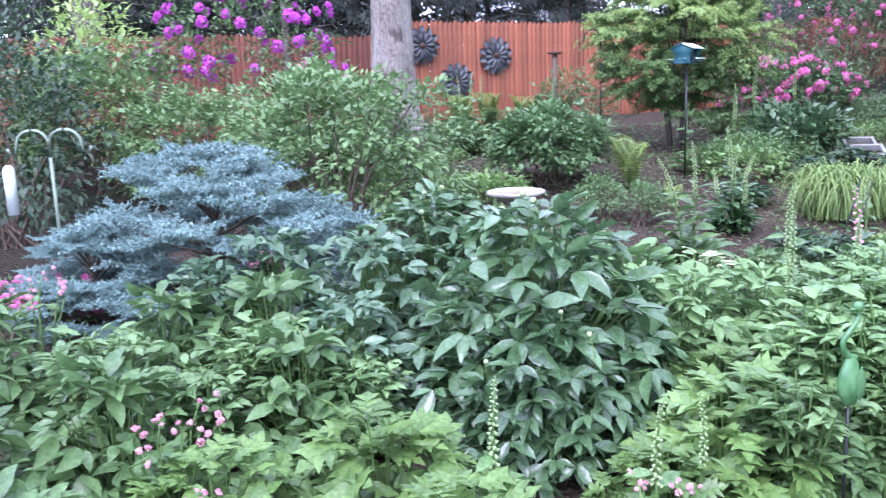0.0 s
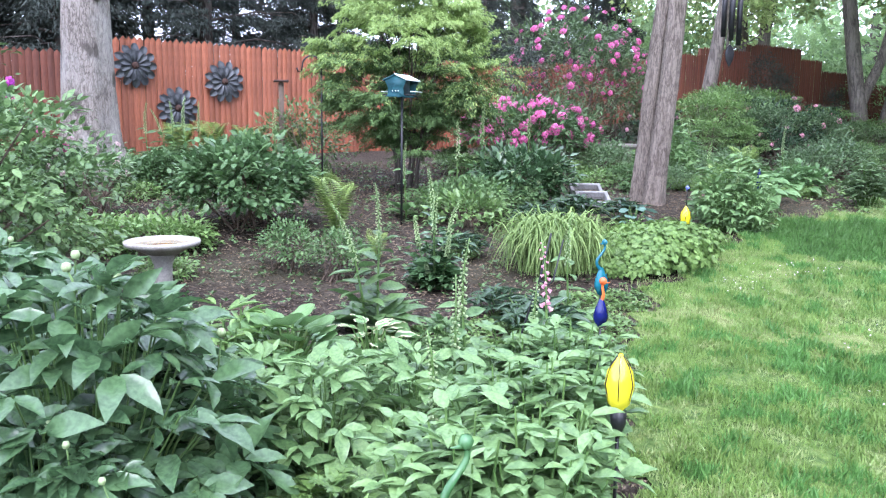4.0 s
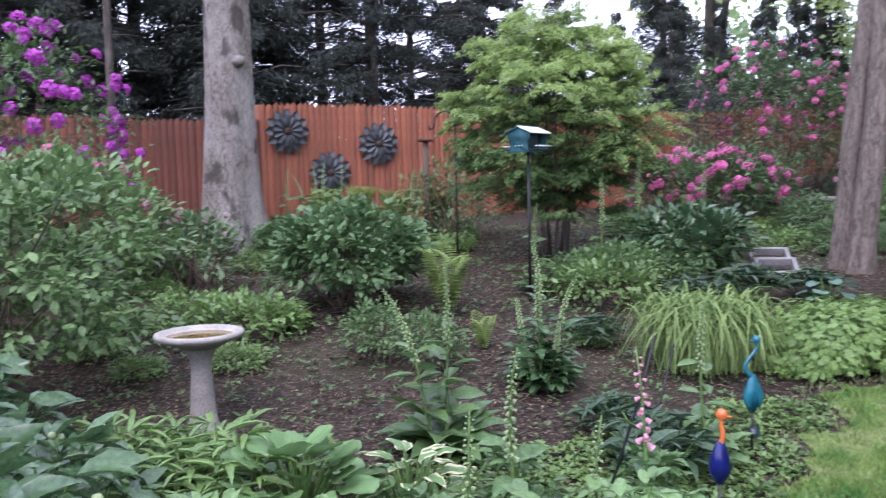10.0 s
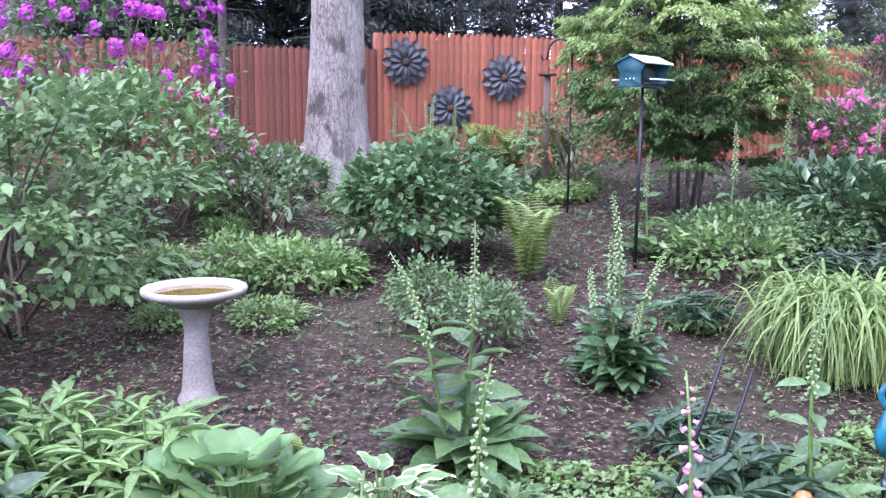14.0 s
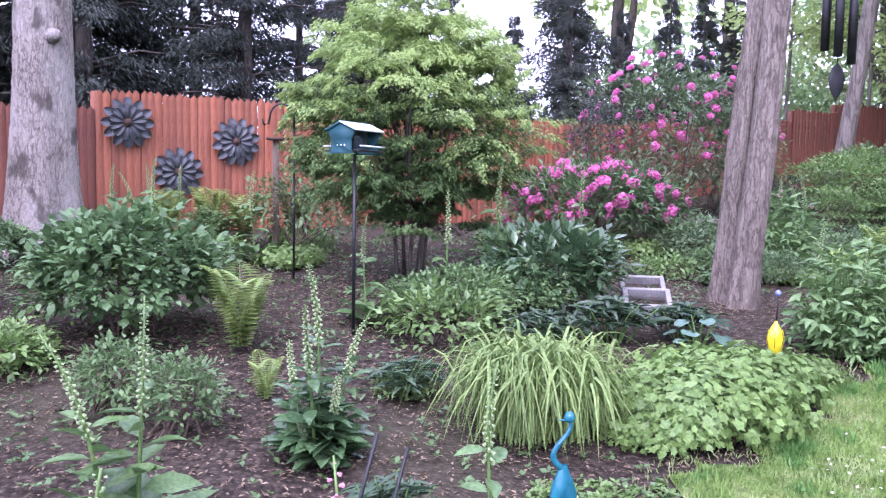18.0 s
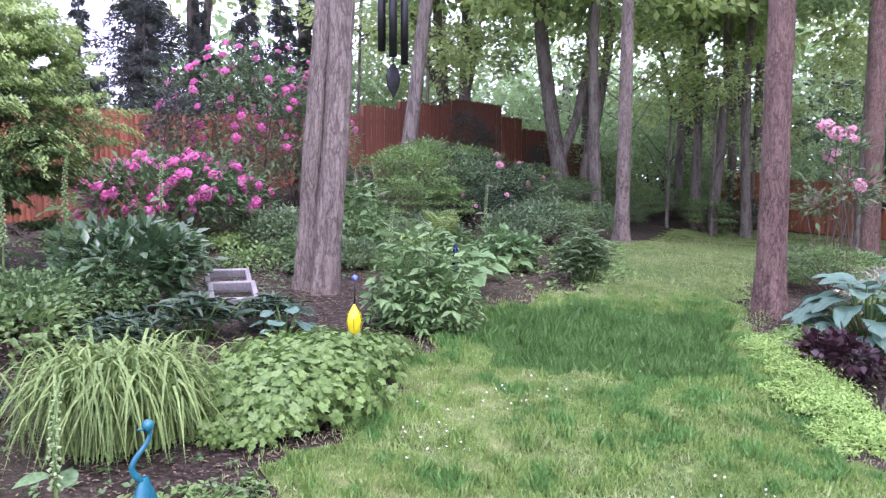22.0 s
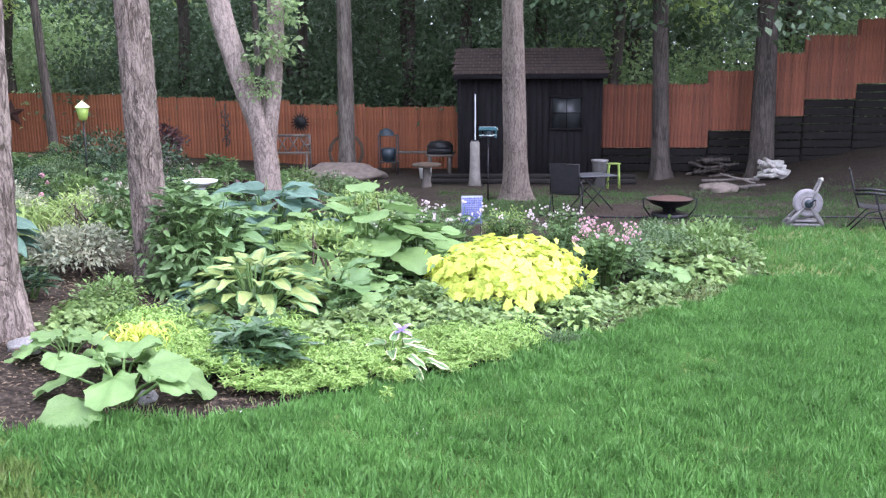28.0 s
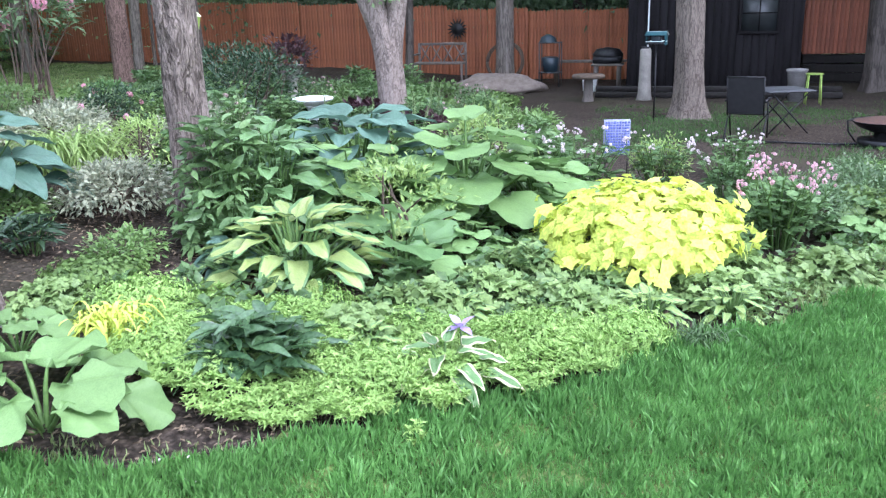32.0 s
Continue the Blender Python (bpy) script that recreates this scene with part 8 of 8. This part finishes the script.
def sling_chair(x, y, rz, label):
    t = thing("patio_chair", label, "chair", on(x, y, rz, .8))
    for s in (-1, 1):
        fr = [(s * .27, -.02, .40), (s * .27, .2, .41)]
        part("leg", tube(Geo(), [(s * .27, -.26, 0), (s * .28, -.12, .35), (s * .27, -.05, .62)], .012, 7), "iron_black", t)
        part("leg", tube(Geo(), [(s * .27, .32, 0), (s * .28, .05, .32), (s * .27, -.22, .41)], .012, 7), "iron_black", t)
        part("arm", tube(Geo(), [(s * .29, -.24, .62), (s * .29, .0, .64), (s * .28, .24, .62)], [.02, .022, .018], 7), "iron_black", t)
        part("back_rail", tube(Geo(), [(s * .26, .18, .4), (s * .26, .26, .65), (s * .26, .34, .98)], .012, 7), "iron_black", t)
    g = Geo()
    n = 8
    V = [(a * .25, -.26 + .44 * q, .42 - .03 * math.sin(math.pi * q) + dz) for dz in (0, .008) for q in np.linspace(0, 1, n) for a in (-1, -.5, 0, .5, 1)]
    F = []
    for L in (0, 1):
        for j in range(n - 1):
            for i in range(4):
                b = L * n * 5 + j * 5 + i
                f = (b, b + 1, b + 6, b + 5)
                F.append(f if L else f[::-1])
    part("seat", Geo().add(V, np.array(F)), "sling_black", t)
    V = [(a * .25, .18 + .16 * q + .01 * math.sin(3 * q) + dz, .43 + .55 * q) for dz in (0, .008) for q in np.linspace(0, 1, n) for a in (-1, -.5, 0, .5, 1)]
    part("backrest", Geo().add(V, np.array(F)), "sling_black", t)
    part("top_rail", tube(Geo(), [(-.26, .345, .98), (.26, .345, .98)], .013, 7), "iron_black", t)
    return t


sling_chair(16.07, 2.4, 78, "black metal patio chair with a woven sling seat")
sling_chair(14.6, -1.35, -20, "black metal patio chair beside the lawn edge")
t = thing("folding_table", "small grey metal folding table", "table", on(16.9, 1.95, 20))
part("tabletop", box(Geo(), (0, 0, .55), (.6, .6, .02), bevel=.006), "iron_grey", t)
for s in (-1, 1):
    part("leg", tube(Geo(), [(s * .25, -.27, 0), (s * .25, .25, .54)], .01, 6), "iron_black", t)
    part("leg", tube(Geo(), [(s * .23, .27, 0), (s * .23, -.25, .54)], .01, 6), "iron_black", t)
t = thing("fire_pit", "black steel fire pit bowl heaped with rusty leaves", "fire pit", on(15.75, .95, 0, .85))
part("bowl", lathe(Geo(), [(.001, .2), (.14, .2), (.3, .26), (.4, .34), (.41, .35), (.38, .345), (.28, .28), (.001, .24)], 28), "iron_black", t)
part("leaf_mound", lathe(Geo(), [(.385, .34), (.3, .36), (.2, .38), (.08, .40), (.001, .405)], 24), "rust", t, "rusty brown leaf heap")
part("base", lathe(Geo(), [(.001, 0), (.3, 0), (.31, .1), (.28, .11), (.12, .12), (.1, .22), (.001, .22)], 24), "iron_black", t)
for k in range(2):
    s = 1 if k else -1
    part("handle", tube(Geo(), [(0, s * .33, .06), (0, s * .43, .2), (0, s * .45, .34), (0, s * .4, .35)], .013, 7), "iron_black", t)
t = thing("planter_barrel", "dull galvanised tapered planter", "planter", on(21.3, 1.35))
part("pot", lathe(Geo(), [(.001, 0), (.12, 0), (.16, .5), (.18, .52), (.18, .56), (.15, .56), (.14, .5), (.001, .48)], 16), "stone_gray", t)
t = thing("plant_stand", "yellow-green wire plant stand", "plant stand", on(20.8, 1.12))
for a in range(4):
    c, s = (.12 if a % 2 else -.12), (.12 if a > 1 else -.12)
    part("leg", tube(Geo(), [(c, s, 0), (c * .8, s * .8, .5)], .01, 6), "lantern_green", t)
part("top", lathe(Geo(), [(.14, .5), (.15, .51), (.14, .52), (.001, .515)], 14), "lantern_green", t)


def logs(name, label, x, y, n, ln, r, mat, seed, rz=0, span=.5):
    rg = np.random.default_rng(seed)
    t = thing(name, label, "log pile", on(x, y, rz))
    for k in range(n):
        lay = k * 6 // n
        a = rg.uniform(-1.3, 1.3)
        L = ln * rg.uniform(.6, 1.1)
        w = 1 - .13 * lay
        p = np.array([rg.uniform(-span, span) * w, rg.uniform(-span * .5, span * .5) * w, r * (1 + 1.5 * lay)])
        d = np.array([math.sin(a), math.cos(a), rg.uniform(-.2, .3)]) * L / 2
        rr = r * rg.uniform(.7, 1.2)
        part("log", tube(Geo(), [p - d, p - d * .3 + [.01, 0, .01], p + d * .4, p + d], [rr, rr * 1.05, rr * .96, rr * .9], 9), mat, t)
    return t


logs("log_pile", "heap of brown logs and branches under the slope", 24.0, -1.55, 20, .75, .042, "bark_dark", 3, 35, .55)
logs("white_log_pile", "stack of pale bleached split logs", 22.75, -2.62, 40, .62, .042, "wood_pale", 4, -10, .3)
logs("branch_pile", "few grey branches lying on the soil", 20.8, -1.3, 4, 1.1, .03, "wood_grey", 5, 0, .3)


def boulder(x, y, sx, sy, sz, seed, mat="rubble", label="low rough grey boulder in the soil", name="boulder"):
    rg = np.random.default_rng(seed)
    nu, nv = 44, 24
    ph = rg.uniform(0, 6, 8)
    V = []
    for j in range(nv):
        th = math.pi * j / (nv - 1)
        for i in range(nu):
            a = 2 * math.pi * i / nu
            k = 1 + .13 * math.sin(3 * a + ph[0]) * math.sin(th) + .1 * math.sin(5 * a + 4 * th + ph[1]) * math.sin(th) + .07 * math.sin(7 * th + ph[2]) * math.sin(th) + .03 * math.sin(13 * a + 9 * th + ph[3]) * math.sin(th) + rg.normal(0, .018) * math.sin(th)
            V.append((sx * k * math.sin(th) * math.cos(a), sy * k * math.sin(th) * math.sin(a), sz * k * math.cos(th)))
    F = np.array([(j * nu + i, (j + 1) * nu + i, (j + 1) * nu + (i + 1) % nu, j * nu + (i + 1) % nu) for j in range(nv - 1) for i in range(nu)])
    ob = new(name, Geo().add(V, F).mesh(name, mat))
    ob.matrix_basis = on(x, y, rg.uniform(0, 360))
    return tagged(ob, label, "rock" if name != "gravel_mound" else "gravel heap")


boulder(20.3, -.85, .36, .32, .17, 1)
boulder(23.2, 7.2, .85, 1.05, .32, 2, "rubble", "heap of grey gravel before the fence", "gravel_mound")
boulder(11.85, .95, .1, .08, .07, 3, "stone_gray", "small grey stone at the bed edge")
boulder(7.95, 6.0, .09, .08, .06, 4, "stone_gray", "small grey stone at the tree foot")
boulder(7.5, 5.12, .07, .06, .04, 5, "stone_gray", "small dark stone at the bed edge")

t = thing("hose_reel", "grey plastic hose reel cart with a tall handle", "hose reel", on(15.1, -.7, -100, .74))
for s in (-1, 1):
    part("flange", lathe(Geo(), [(.001, 0), (.1, 0), (.105, .012), (.19, .012), (.235, .0), (.24, .012), (.235, .028), (.001, .026)], 32), "plastic_grey", t).matrix_basis = pose(.05, s * .13, .42, 90 * s, 0, 0)
part("hose", lathe(Geo(), [(.09, -.12), (.19, -.11), (.2, -.06), (.19, -.02), (.205, .03), (.19, .08), (.18, .115), (.09, .12)], 28), "wood_grey", t).matrix_basis = pose(.05, 0, .42, 90, 0, 0)
part("hub", lathe(Geo(), [(.075, 0), (.07, .04), (.03, .05), (.001, .05)], 18), "plastic_dark", t).matrix_basis = pose(.05, -.15, .42, 90, 0, 0)
for s in (-1, 1):
    part("side_frame", tube(Geo(), [(-.3, s * .17, .03), (-.16, s * .17, .2), (.03, s * .165, .42), (.2, s * .17, .2), (.3, s * .17, .03)], [.045, .04, .045, .04, .045], 8), "stone_gray", t)
    part("foot_bar", box(Geo(), (0, s * .17, .03), (.66, .07, .06), bevel=.015), "stone_gray", t)
part("tray", box(Geo(), (-.02, 0, .1), (.5, .3, .05), bevel=.02), "stone_gray", t)
for s in (-1, 1):
    part("handle", tube(Geo(), [(.08, s * .15, .42), (.16, s * .13, .62), (.24, s * .1, .84)], [.026, .022, .02], 8), "stone_gray", t)
part("grip", tube(Geo(), [(.24, -.13, .84), (.26, 0, .86), (.24, .13, .84)], .022, 8), "wood_pale", t)
part("crank", tube(Geo(), [(.05, -.2, .42), (.14, -.21, .5), (.14, -.27, .5)], .012, 7), "plastic_dark", t)
t = thing("hose", "dark garden hose lying along the lawn edge", "hose", on(15.6, 0.6))
part("hose", tube(Geo(), [(0, -3.2, .02), (.2, -2, .03), (.05, -1, .02), (.25, 0, .03), (.1, .9, .02), (.3, 2.2, .02)], .013, 7), "iron_black", t)

t = thing("grill", "black barbecue grill on a grey stand", "grill", on(23.6, 4.85))
part("lid", lathe(Geo(), [(.26, 0), (.27, .06), (.2, .16), (.001, .2)], 18, (0, 0, .66), squash=(.7, 1.2)), "iron_black", t)
part("firebox", box(Geo(), (0, 0, .6), (.36, .6, .14), bevel=.02), "iron_black", t)
for c, s in ((-.13, -.24), (.13, -.24), (-.13, .24), (.13, .24)):
    part("leg", box(Geo(), (c, s, .27), (.07, .07, .54), bevel=.008), "wood_grey", t)
part("shelf", box(Geo(), (0, 0, .5), (.4, .66, .04), bevel=.006), "wood_grey", t)
t = thing("stump_table", "round-topped rustic garden table on a post", "table", on(21.2, 4.95))
part("tabletop", lathe(Geo(), [(.001, .42), (.3, .42), (.31, .46), (.29, .49), (.001, .49)], 20), "wood_dark", t)
part("post", lathe(Geo(), [(.12, -.03), (.09, .1), (.08, .42)], 12), "wood_grey", t)
t = thing("bucket", "white plastic bucket beside the table", "bucket", on(23.0, 5.15))
part("pail", lathe(Geo(), [(.001, 0), (.13, 0), (.16, .3), (.165, .32), (.15, .32), (.13, .06), (.001, .05)], 16), "white_paint", t)
t = thing("utility_rack", "grey metal rack holding dark pots", "rack", on(24.1, 6.15))
for c, s in ((-.16, -.22), (.16, -.22), (-.16, .22), (.16, .22)):
    part("upright", tube(Geo(), [(c, s, 0), (c, s, .95)], .014, 6), "iron_grey", t)
for z in (.3, .94):
    part("shelf", box(Geo(), (0, 0, z), (.34, .48, .02), bevel=.004), "iron_grey", t)
part("pot", lathe(Geo(), [(.001, 0), (.16, 0), (.2, .3), (.15, .33), (.001, .33)], 16, (0, 0, .31)), "plastic_dark", t)
part("pot", lathe(Geo(), [(.2, 0), (.16, .1), (.05, .16), (.001, .17)], 16, (0, .05, .955)), "plastic_dark", t)
t = thing("plank", "grey plank shelf along the fence", "plank", on(24.6, 5.4))
part("board", box(Geo(), (0, 0, .5), (.25, 1.7, .05), bevel=.006), "wood_grey", t)
for s in (-.7, .7):
    part("support", box(Geo(), (0, s, .24), (.1, .1, .48), bevel=.01), "wood_dark", t)
t = thing("twig_wreath", "round wreath of woven dark twigs leaning on the fence", "wreath", on(24.9, 7.35, 0))
for k in range(5):
    a = np.linspace(0, 2 * math.pi, 30)
    rr = .42 + .03 * np.sin(3 * a + k)
    part("twig", tube(Geo(), np.stack([.12 * np.sin(a) + .02 * np.cos(5 * a + k), rr * np.cos(a), .45 + rr * np.sin(a)], -1), .016, 6), "wood_dark", t)
t = thing("wooden_bench", "weathered wooden garden bench with lattice back", "bench", on(24.3, 8.75, 90))
part("seat", box(Geo(), (0, 0, .4), (1.2, .4, .04), bevel=.008), "wood_grey", t)
for s in (-1, 1):
    part("leg", box(Geo(), (s * .56, .18, .2), (.05, .05, .4), bevel=.006), "wood_grey", t)
    part("leg", box(Geo(), (s * .56, -.2, .42), (.05, .05, .84), bevel=.006), "wood_grey", t)
    part("arm", box(Geo(), (s * .56, 0, .6), (.06, .44, .04), bevel=.008), "wood_grey", t)
part("top_rail", box(Geo(), (0, -.2, .82), (1.16, .04, .06), bevel=.006), "wood_grey", t)
for k in range(4):
    x0 = -.42 + k * .28
    for s in (-1, 1):
        part("lattice", box(Geo(), (0, 0, 0), (.03, .02, .44), bevel=.004, m=pose(x0, -.2 + .004 * s, .61, 0, s * 32, 0)), "wood_grey", t)
# ornaments on the far fence
SUN_METAL = "iron_black"
t = thing("sun_ornament", "dark metal sunburst hung on the fence", "wall ornament", pose(25.5, 8.65, .6, 90, 0, -90))
for k in range(16):
    g = Geo().add([(-.035, .1, .0), (.035, .1, .0), (0, .27, .0), (-.035, .1, .02), (.035, .1, .02), (0, .27, .02)], [np.array([(0, 2, 1), (3, 4, 5)]), np.array([(0, 1, 4, 3), (1, 2, 5, 4), (2, 0, 3, 5)])])
    part("ray", g, SUN_METAL, t, smooth=False).matrix_basis = pose(0, 0, 0, 0, 0, k * 22.5)
part("disc", lathe(Geo(), [(.14, 0), (.13, .03), (.001, .045)], 18), SUN_METAL, t)
t = thing("star_ornament", "rusty dark five-pointed barn star on the fence", "wall ornament", pose(25.7, 16.6, .85, 90, 0, -90))
g = Geo()
V = [(0, 0, .09)] + [((.4 if k % 2 == 0 else .16) * math.sin(k * math.pi / 5), (.4 if k % 2 == 0 else .16) * math.cos(k * math.pi / 5), 0) for k in range(10)]
g.add(V, np.array([(0, (k + 1) % 10 + 1, k + 1) for k in range(10)]))
part("star", g, "bolster_red", t, smooth=False)
t = thing("metal_sculpture", "dark curled metal sculpture hung on the fence", "wall ornament", pose(25.5, 10.65, .1))
for k in range(4):
    a = np.linspace(0, 4.2, 12)
    part("curl", tube(Geo(), np.stack([0 * a - .02, .09 * np.cos(a + k), .24 * k + .1 * np.sin(a + k)], -1), .018, 6), "iron_grey", t)
part("bar", tube(Geo(), [(-.01, 0, -.15), (-.01, 0, 1.0)], .015, 6), "iron_grey", t)
